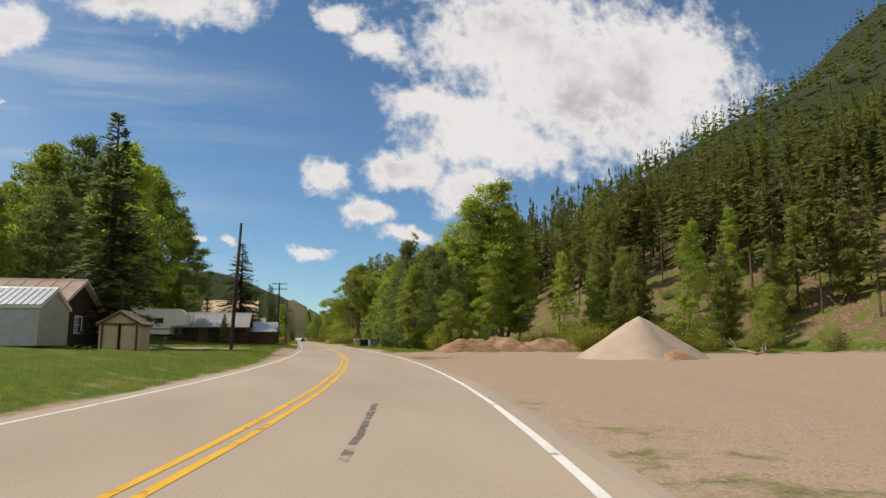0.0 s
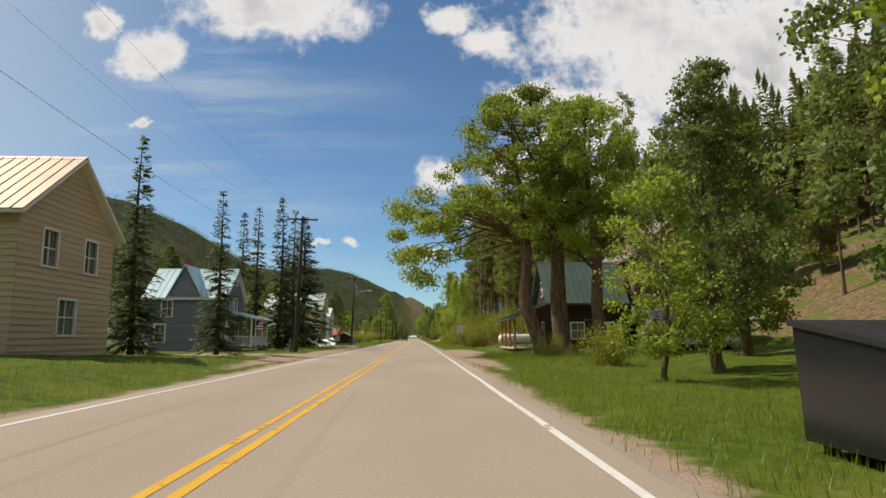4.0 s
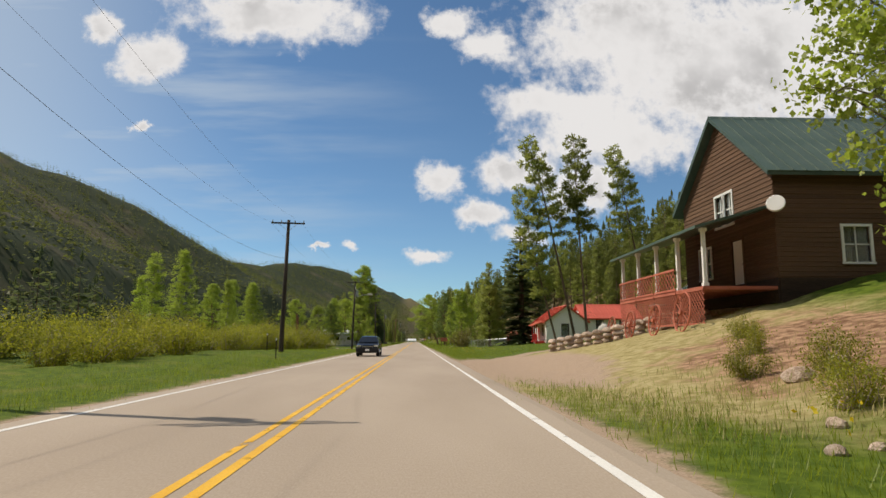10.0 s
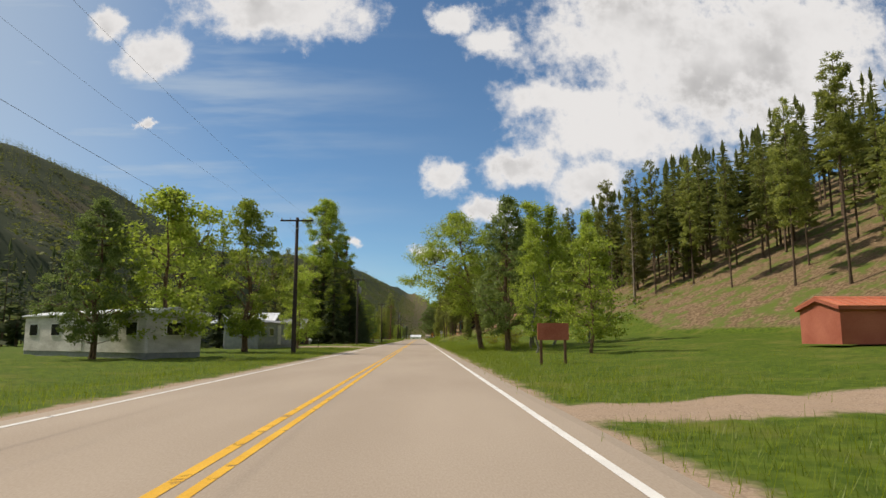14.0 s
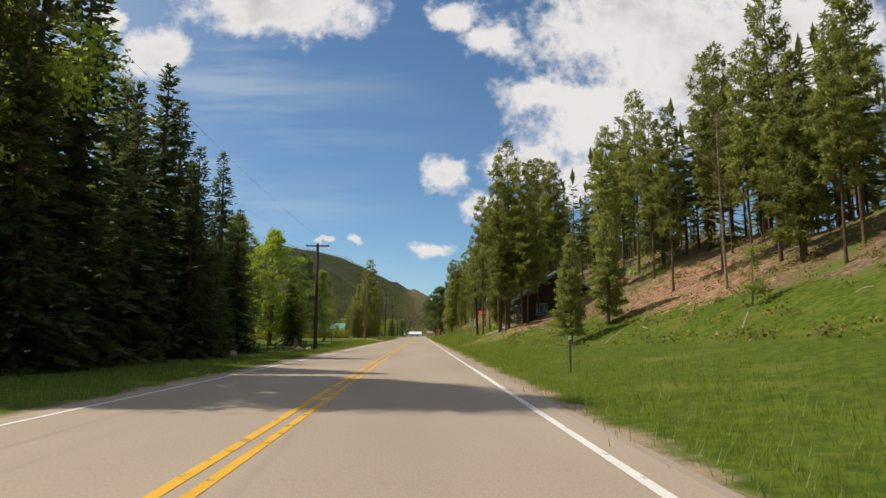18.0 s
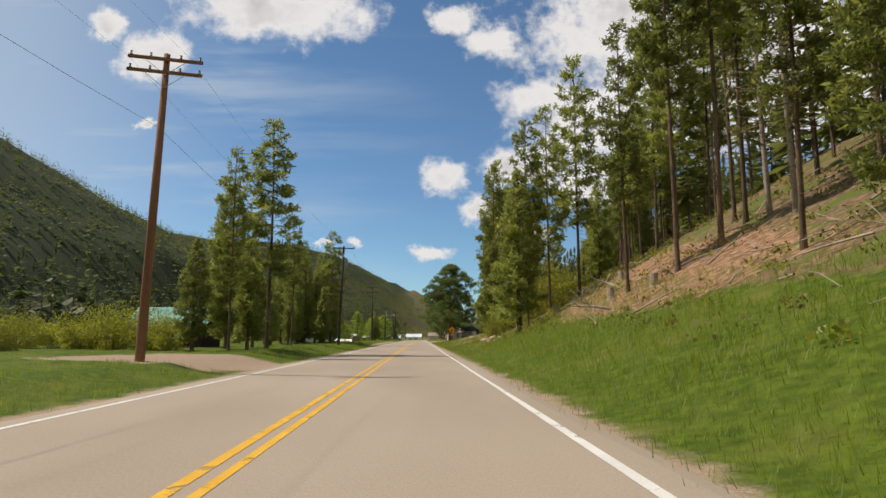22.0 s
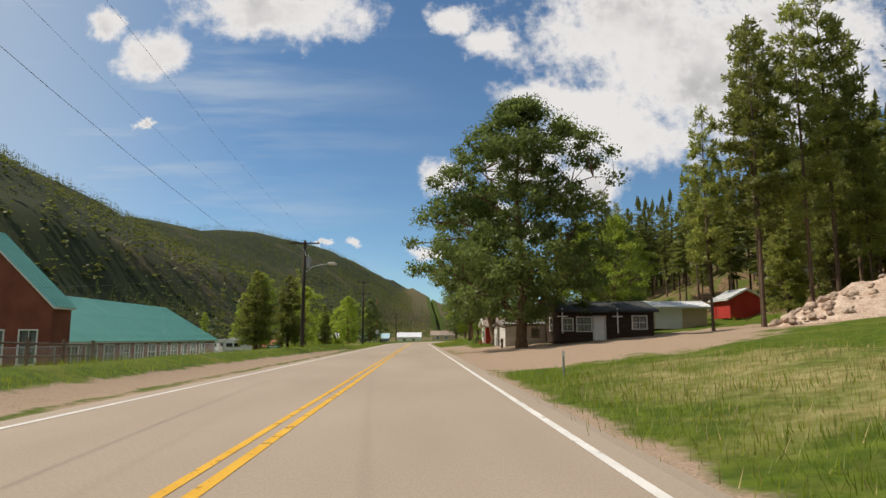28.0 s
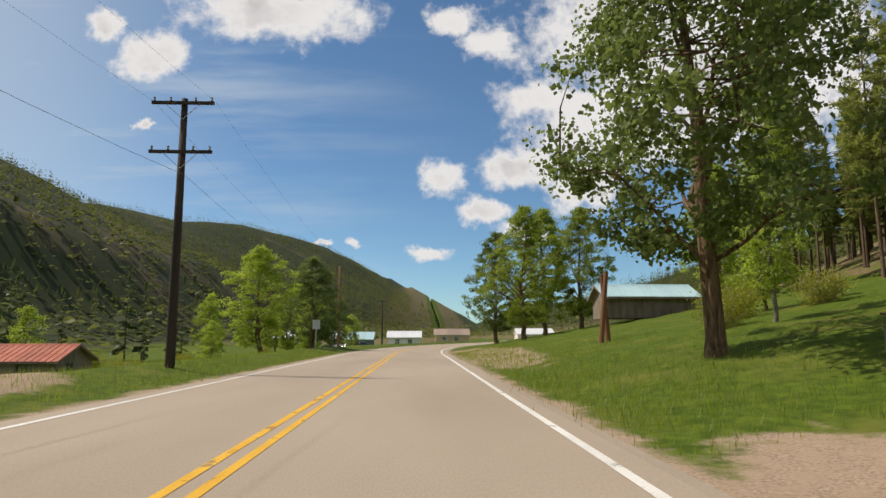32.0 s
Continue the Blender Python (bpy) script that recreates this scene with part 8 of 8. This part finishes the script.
# the two great cottonwoods by the cabin, the one that reaches over the road, those by the chapel and the garage
over = np.random.default_rng(17)
OVERHANG = [(-8.6, -0.7, 6.3), (-8.0, 0.5, 5.3), (-7.2, 0.2, 4.9), (-6.4, -0.6, 6.4), (-7.6, 0.6, 6.8)]
OVERHANG += [(over.uniform(-9, -1.5), over.uniform(-4.5, 3.0), over.uniform(6.6, 10.5)) for k in range(20)]
BIG = [
    leafy("cottonwood_tree", 51, 17, 5.0, 0.15, 30000, M["bark_cott"], M["aspen"], "old cottonwood with thick furrowed trunk over the verge", base=0.52, r0=0.44, lean=(-0.14, 0.02), clumps=80, boughs=8, core=1.5, puff=1.0, reach=OVERHANG),
    leafy("cottonwood_tree", 52, 18, 5.6, 0.15, 15000, M["bark_cott"], M["cotton"], "old cottonwood with massive dark trunk beside a cabin", base=0.5, r0=0.55, lean=(-0.13, 0.03), clumps=110, boughs=10),
    leafy("cottonwood_tree", 53, 12.5, 4.4, 0.115, 38000, M["bark_cott"], M["cotton"], "leaning cottonwood reaching over the road", base=0.26, r0=0.22, lean=(-0.2, -0.02), clumps=200,
          reach=((-6.0, 2.0, 6.9), (-6.6, 2.4, 6.5), (-5.2, 1.2, 7.3), (-7.2, 2.8, 6.7), (-4.6, -0.4, 6.2), (-4.0, 0.8, 5.8)), core=1.5),
    leafy("cottonwood_tree", 54, 21, 7.4, 0.175, 70000, M["bark_cott"], M["cotton_dark"], "great spreading cottonwood before a dark chapel", base=0.12, r0=0.42, clumps=420, column=0.2, boughs=14, core=1.9),
    leafy("cottonwood_tree", 55, 14, 4.9, 0.12, 42000, M["bark_cott"], M["cotton_dark"], "half-bare old cottonwood beside a white store", base=0.24, r0=0.34, lean=(-0.05, 0), clumps=160, core=1.9),
    leafy("cottonwood_tree", 56, 12.5, 4.0, 0.12, 30000, M["bark_cott"], M["cotton_dark"], "tall rounded cottonwood on a grassy bank", base=0.2, column=0.55, r0=0.19, clumps=180),
    leafy("cottonwood_tree", 57, 23.5, 5.0, 0.155, 56000, M["bark_cott"], M["aspen"], "tall columnar cottonwood with light green leaves", base=0.06, column=0.45, r0=0.3, clumps=340, boughs=18),
    leafy("cottonwood_tree", 58, 16, 4.6, 0.15, 28000, M["bark_cott"], M["cotton"], "old cottonwood with furrowed pale trunk before a barn", base=0.4, r0=0.38, lean=(-0.05, 0.0), clumps=160, boughs=9),
]
for ob, x, y, tall, spin in zip(BIG, (9.6, 11.6, 7.4, 9.9, 9.6, 8.9, -15.4, 13.2), (147.0, 147.8, 419, 722.5, 739.5, 762.5, 478.5, 146.0), (17.3, 18.3, 12.3, 20.5, 17, 14.5, 26.5, 16.5), (0, 0, 0, 0.6, 0, 0.5, 0, 0)):
    s = tall / ob["tall"]
    ob.matrix_basis = Matrix.Translation((x, y, ground_z(x, y) - 0.1)) @ Matrix.Rotation(spin, 4, "Z") @ Matrix.Diagonal((s, s, s, 1))
    PLANTED.append((x, y))
# willows along the ditch and in the wet meadow
rng = np.random.default_rng(12)
for y in np.arange(180, 246, 2.6):
    plant("willow", 9.2 + rng.uniform(-0.9, 1.4), y + rng.uniform(-1, 1), rng.uniform(1.9, 3.5))
    if rng.random() < 0.85:
        plant("willow", 12.6 + rng.uniform(-1, 1.5), y + rng.uniform(-1, 1), rng.uniform(2.8, 5.2))
for y in np.arange(246, 272, 3.5):
    plant("willow", 10.6 + rng.uniform(-0.6, 1.5), y, rng.uniform(1.4, 3.0))
for y in np.arange(252, 348, 3.4):
    x = -13.6 + rng.uniform(-2.5, 1.0)
    plant("willow", x, y, rng.uniform(1.6, 2.6), wide=1.25)
    plant("willow", x - rng.uniform(4, 7), y + rng.uniform(-1, 1), rng.uniform(2.0, 3.4), wide=1.25)
    if rng.random() < 0.6:
        plant("willow", x - rng.uniform(9, 16), y + rng.uniform(-1, 1), rng.uniform(2.4, 4.2), wide=1.2)
for y in np.arange(326, 356, 3.0):
    plant("willow", -10.4 + rng.uniform(-1.6, 0.8), y, rng.uniform(2.0, 2.9), wide=1.3)
    plant("willow", -14 + rng.uniform(-1, 1), y, rng.uniform(2.6, 3.4), wide=1.3)
for k in range(34):
    plant("willow", 24 + rng.uniform(0, 26), rng.uniform(58, 80), rng.uniform(1.5, 3.4), wide=1.2)
for y in np.arange(72, 112, 2.2):
    plant("willow", 11 + rng.uniform(-1.2, 5), y, rng.uniform(1.4, 2.6), wide=1.2)
for k in range(40):
    plant("willow", -20 - rng.uniform(0, 22), rng.uniform(540, 640), rng.uniform(1.4, 2.8), wide=1.3)
for x, y, h in ((-15, 592, 3), (-17.5, 592.5, 3.2), (-13, 590, 2.3), (-20, 594, 3.2), (-22, 589, 2.6), (-22, 700, 2), (-18, 792, 1.8), (-21, 812, 2), (-14, 815, 1.5), (-30, 838, 2.2), (-36, 826, 2.4), (12.5, 770, 1.6), (15, 773, 1.9), (17.5, 772, 1.7), (11.5, 601, 4.2), (12.6, 604, 4.6), (10.8, 607, 3.4), (10.2, 600.5, 2.4), (9.6, 617, 2.4), (10.6, 614, 3.0), (9.0, 611, 2.0), (27, 62, 3), (30, 58, 2.6), (33, 63, 3.2), (24, 70, 2.6), (28, 68, 3), (21, 71, 2.2), (35, 58, 2.8), (37, 52, 2.6), (40, 47, 2.2), (-13, 100, 1.2), (10, 134, 2.0), (9.2, 142, 1.6), (8.4, 247, 1.5), (8.3, 271.5, 0.9), (9.3, 270, 1.2), (8.9, 275.5, 0.8), (10.2, 278, 0.9), (9.6, 273.5, 1.0), (11.4, 280.5, 0.8), (13.5, 749.5, 1.2), (11.5, 429, 2.0), (9.9, 434, 1.4), (-9.5, 262, 1.4)):
    plant("willow", x, y, h)

# pines up the slope nearest the road, each a tree of its own
rng = np.random.default_rng(33)


def slope_edge(y):
    """Where the woods begin, from the centre of the road."""
    return float(knots(y, [60, 100, 140, 170, 185, 200, 235, 250, 270, 300, 330, 380, 420, 450, 480, 510, 545, 575, 600, 625, 650, 680, 700, 725, 740, 790, 850], [42, 34, 30, 26, 15.5, 13, 13, 17, 27, 36, 38, 40, 38, 27, 22, 19, 14.5, 14, 16, 22, 33, 33, 28, 36, 29, 27, 36]))


near = []
tries = 0
while len(near) < 235 and tries < 6000:
    tries += 1
    y = rng.uniform(75, 830)
    x = float(middle(y)) + slope_edge(y) + abs(rng.normal(0, 7))
    if all((x - a) ** 2 + (y - b) ** 2 > 5.5 for a, b in PLANTED[-400:]):
        near.append((x, y))
        k = rng.random()
        kind = "pine" if k < 0.58 else "full" if k < 0.74 else "high" if k < 0.92 else "snag"
        plant(kind, x, y, {"pine": rng.uniform(13, 19), "full": rng.uniform(8, 13), "high": rng.uniform(16, 21), "snag": rng.uniform(9, 14)}[kind] * (1.4 if 180 < y < 250 else 1.0))

# ---- the woods beyond: joined ----
def wood(name, label, pts, talls, whorls, per, seed, mat, width=0.13, base=0.18, trunk=True, slim=0.42):
    """Many simple conifers in one mesh: a thin trunk and whorls of broad sprays each."""
    rng = np.random.default_rng(seed)
    n = len(pts)
    P, D, S, L, W = [], [], [], [], []
    pts, talls = np.asarray(pts), np.asarray(talls)
    gz = land(pts[:, 0], pts[:, 1], undulate(pts[:, 0], pts[:, 1]))
    foot = np.column_stack([pts, gz])
    wide = rng.uniform(0.75, 1.3, n) * width
    low = rng.uniform(0.6, 1.5, n) * base
    for i in range(whorls):
        f = (i + 0.3) / whorls
        for k in range(per):
            az = rng.uniform(0, math.tau, n)
            z = talls * (low + (1 - low) * np.clip(f + rng.normal(0, 0.03, n), 0, 0.97))
            r = talls * wide * (1 - f) ** 0.8 * rng.uniform(0.7, 1.2, n) + 0.25
            d = np.column_stack([np.cos(az), np.sin(az), np.full(n, -0.35 + 0.5 * f) + rng.normal(0, 0.15, n)])
            s = np.column_stack([-np.sin(az), np.cos(az), rng.normal(0, 0.35, n)])
            P.append(foot + np.column_stack([np.zeros(n), np.zeros(n), z])), D.append(d), S.append(s), L.append(r), W.append(r * slim)
    top = foot + np.column_stack([np.zeros(n), np.zeros(n), talls * 0.86])
    for az in (0.0, 1.57):
        P.append(top), D.append(np.tile([0, 0, 1.0], (n, 1))), S.append(np.tile([math.cos(az), math.sin(az), 0], (n, 1))), L.append(talls * 0.16), W.append(talls * 0.022)
    v, f = diamonds(np.concatenate(P), np.concatenate(D), np.concatenate(S), np.concatenate(L), np.concatenate(W))
    ob = tagged(new(name, raw_mesh(name, v, f, mat)), label, "woods", kind="stuff")
    if trunk:
        r = 0.011 * talls
        a = np.stack([foot + np.column_stack([r * math.cos(t), r * math.sin(t), np.zeros(n)]) for t in (0, 2.09, 4.19)] + [foot + np.column_stack([np.zeros(n), np.zeros(n), talls * 0.9])], 1).reshape(-1, 3)
        q = np.arange(n)[:, None] * 4
        tagged(new(name + "_trunks", raw_mesh(name + "_trunks", a, np.concatenate([q + np.array([0, 1, 3]), q + np.array([1, 2, 3]), q + np.array([2, 0, 3])]), M["bark_pine"])), "bare trunks of the hillside woods", "woods", kind="stuff")
    return ob


rng = np.random.default_rng(44)


def thinned(y, lo, hi, share):
    """Keeps a share of the trees along one stretch, where the sky shows between the trunks."""
    return (y < lo) | (y > hi) | (rng.random(len(y)) < share)


y = rng.uniform(40, 830, 2600)
y = y[thinned(y, 525, 650, 0.3)]
x = middle(y) + np.array([slope_edge(q) for q in y]) + 8 + rng.uniform(0, 40, len(y))
wood("hillside_woods", "dense pine woods on the near slope", np.column_stack([x, y]), rng.uniform(11, 18, len(y)), 17, 7, 1, M["pine_wood"], 0.12, 0.3, slim=0.17)
y = rng.uniform(-40, 1500, 8000)
y = y[thinned(y, 470, 660, 0.2)]
q = rng.uniform(0, 1, len(y)) ** 0.8
x = middle(y) + np.array([slope_edge(e) for e in y]) + 45 + q * 200
wood("upper_woods", "pine woods up to the ridge", np.column_stack([x, y]), rng.uniform(10, 15, len(y)) * (1 - 0.45 * q), 4, 4, 2, M["pine_wood"], 0.16, 0.2, False)
n = 19000
y = rng.uniform(-60, 2400, n)
q = rng.uniform(0, 1, n) ** 0.85
x = middle(y) - (knots(y, RIDGE_Y, RIDGE_X) - 340) + 25 - q * 400
keep = np.abs(x - middle(y)) > 60
x, y, q = x[keep], y[keep], q[keep]
wood("far_woods", "dark conifer woods on the far ridge", np.column_stack([x, y]), rng.uniform(9, 15, len(x)) * (1 - 0.62 * q), 3, 3, 3, M["pine_wood"], 0.21, 0.1, False)
y = rng.uniform(30, 860, 700)
x = middle(y) - 44 - rng.uniform(0, 45, 700)
wood("valley_woods", "mixed conifers on the valley floor", np.column_stack([x, y]), rng.uniform(7, 15, 700), 8, 5, 4, M["spruce"], 0.15, 0.12)
y, x = rng.uniform(960, 2300, 3000), rng.uniform(-160, 420, 3000)
keep = np.abs(x - middle(y)) > 14
x, y = x[keep], y[keep]
wood("end_woods", "woods that close the valley", np.column_stack([x, y]), rng.uniform(9, 15, len(x)), 3, 4, 5, M["pine_wood"], 0.17, 0.15, False)

# ---- grass on the verges, flowers in it ----
def blades(name, label, n, lat_of, y_of, tall, mat, seed, keep):
    rng = np.random.default_rng(seed)
    y = y_of(rng, n)
    lat = lat_of(rng, n)
    x = middle(y) + lat
    ok = keep(x, y, lat, rng)
    x, y = x[ok], y[ok]
    m = len(x)
    z = land(x, y, undulate(x, y))
    per = 6
    fx, fy, fz = np.repeat(x, per), np.repeat(y, per), np.repeat(z, per)
    k = m * per
    fx, fy = fx + rng.normal(0, 0.3, k), fy + rng.normal(0, 0.3, k)
    az, h = rng.uniform(0, math.tau, k), tall * rng.uniform(0.45, 1.25, k)
    lean = rng.uniform(0.15, 0.95, k)
    w = 0.005 + 0.011 * tall * rng.uniform(0.5, 1, k)
    ca, sa = np.cos(az), np.sin(az)
    v = np.stack([np.column_stack([fx - sa * w, fy + ca * w, fz - 0.03]), np.column_stack([fx + sa * w, fy - ca * w, fz - 0.03]), np.column_stack([fx + ca * lean * h, fy + sa * lean * h, fz + h])], 1).reshape(-1, 3)
    ob = tagged(new(name, raw_mesh(name, v, np.arange(3 * k).reshape(-1, 3), mat)), label, "grass", kind="stuff")
    return ob


def not_bare(x, y, lat, rng):
    bare = np.zeros(len(x))
    for cxx, cyy, rx, ry in ((24, 18, 30, 34), (8, 4, 10, 18), (9, 703, 10, 10), (12, 52, 12, 12), (-10, 148, 7, 5), (-9, 190, 4, 6), (7, 160, 4, 10), (8, 292, 5, 14), (17, 300, 12, 3), (-12, 370, 9, 1.6), (8, 372, 8, 1.5), (-9, 440, 5, 6), (-8, 466, 5, 4), (-8, 578, 5, 5), (10, 632, 6, 2), (15, 709, 16, 7.5), (9, 716, 5, 6), (5.7, 742, 1.8, 11), (6.2, 751, 2.0, 4), (12.5, 528, 4, 5), (30, 723, 14, 3), (-14, 88, 6, 2), (-13, 62, 5, 3), (7.5, 727, 4, 6), (-5.6, 55, 1.1, 45), (-5.5, 160, 1.0, 30), (4.3, 78, 0.8, 14), (5.1, 150, 0.9, 20), (-5.3, 690, 0.7, 50)):
        bare = np.maximum(bare, 1.5 - np.sqrt(((x - cxx) / rx) ** 2 + ((y - cyy) / ry) ** 2))
    return bare < rng.uniform(0.2, 0.6, len(x))


along = lambda rng, n: rng.uniform(-5, 800, n)
blades("verge_grass", "tall green grass on the roadside verge", 60000, lambda rng, n: 4.6 + np.abs(rng.normal(0, 2.9, n)), along, 0.17, M["blade"], 1, not_bare)
blades("verge_grass", "green grass on the far verge", 26000, lambda rng, n: -4.65 - np.abs(rng.normal(0, 2.4, n)), along, 0.18, M["blade"], 2, not_bare)
blades("lawn_grass", "mown and rough grass of meadows and lawns", 22000, lambda rng, n: rng.choice([-1, 1], n) * rng.uniform(7, 20, n), along, 0.09, M["blade"], 3, not_bare)
blades("tall_grass", "rank grass on a shaded bank", 7000, lambda rng, n: rng.uniform(6, 13, n), lambda rng, n: np.concatenate([rng.uniform(134, 156, n // 3), rng.uniform(560, 600, n - 2 * (n // 3)), rng.uniform(415, 440, n // 3)]), 0.34, M["blade"], 4, not_bare)
straw = material("dry_grass", (0.30, 0.24, 0.10), (0.48, 0.40, 0.20), rough=0.9, bump=0)
blades("dry_grass", "tufts of dry straw-coloured grass", 3600, lambda rng, n: rng.uniform(5, 12, n), lambda rng, n: np.concatenate([rng.uniform(270, 300, n // 3), rng.uniform(592, 690, n - n // 3)]), 0.2, straw, 5, not_bare)
rng = np.random.default_rng(8)
fx, fy = np.concatenate([rng.uniform(10.5, 15, 260), rng.uniform(6, 9, 60), rng.uniform(6.5, 9, 40)]), np.concatenate([rng.uniform(744.5, 748.3, 260), rng.uniform(315, 345, 60), rng.uniform(262, 272, 40)])
c = np.column_stack([fx, fy, land(fx, fy) + rng.uniform(0.15, 0.35, len(fx))])
d = unit(rng.normal(0, 1, c.shape))
s = unit(np.cross(d, rng.normal(0, 1, c.shape)))
v, f = diamonds(np.repeat(c, 2, 0), np.concatenate([d, s]), np.concatenate([s, d]), np.full(2 * len(c), 0.075), np.full(2 * len(c), 0.035))
tagged(new("yellow_flowers", raw_mesh("yellow_flowers", v, f, M["bloom"])), "small yellow flowers in the grass", "flowers", kind="stuff")

# ---- undergrowth and fallen wood on the wooded banks ----
rng = np.random.default_rng(71)
n = 2600
y = np.concatenate([rng.uniform(178, 262, 900), rng.uniform(440, 640, 1300), rng.uniform(640, 800, 400)])
edge = knots(y, RIGHT_Y, R_X2)
lat = edge + rng.uniform(-4.5, 16, n)
keep = (lat > 8.0) & ~((np.abs(y - 526) < 7) & (np.abs(lat - 16) < 6)) & ~((np.abs(y - 659) < 6) & (lat > 16) & (lat < 31))
y, lat = y[keep], lat[keep]
x = middle(y) + lat
m = len(x)
foot = np.column_stack([x, y, land(x, y, undulate(x, y))])
per = 30
size = np.repeat(rng.uniform(0.35, 1.0, m), per)
k = m * per
d = unit(rng.normal(0, 1, (k, 3)))
c = np.repeat(foot, per, 0) + np.column_stack([d[:, 0], d[:, 1], np.abs(d[:, 2]) * 0.8]) * (size * rng.uniform(0.3, 1, k))[:, None]
d = unit(rng.normal(0, 1, (k, 3)) + np.array([0, 0, 0.5]))
sd = unit(np.cross(d, rng.normal(0, 1, (k, 3))))
ll = rng.uniform(0.07, 0.2, k)
v, f = diamonds(c, d, sd, ll, ll * 0.32)
half = (rng.random(m) < 0.55).repeat(per)
for name, label, pick, mat in (("undergrowth", "low green scrub under the pines", half, M["willow"]), ("dry_undergrowth", "low tawny scrub and dead twigs under the pines", ~half, M["lilac"])):
    vv = v.reshape(-1, 4, 3)[pick].reshape(-1, 3)
    tagged(new(name, raw_mesh(name, vv, np.arange(len(vv)).reshape(-1, 4), mat)), label, "undergrowth", kind="stuff")
mb = Mb()
for k in range(330):
    yy = float(rng.choice([rng.uniform(180, 250), rng.uniform(540, 625), rng.uniform(440, 540)], p=[0.2, 0.55, 0.25]))
    lt = float(knots(yy, RIGHT_Y, R_X2)) + rng.uniform(-1.5, 12)
    if lt < 9.5 or (abs(yy - 526) < 8 and abs(lt - 16) < 6):
        continue
    xx = float(middle(yy)) + lt
    az, ln, r = rng.uniform(0, math.tau), rng.uniform(0.5, 2.4), rng.uniform(0.015, 0.05)
    bx, by = xx + math.cos(az) * ln, yy + math.sin(az) * ln
    za, zb = ground_z(xx, yy) + rng.uniform(0.02, 0.25), ground_z(bx, by) + rng.uniform(0.05, 0.6)
    mb.limb([(xx, yy, za), ((xx + bx) / 2, (yy + by) / 2, (za + zb) / 2 + rng.uniform(-0.05, 0.12)), (bx, by, zb)], [r, r * 0.8, r * 0.3], 4)
tagged(new("fallen_branches", mb.mesh("fallen_branches", M["dead"])), "bleached fallen branches strewn over the banks", "dead wood", kind="stuff")
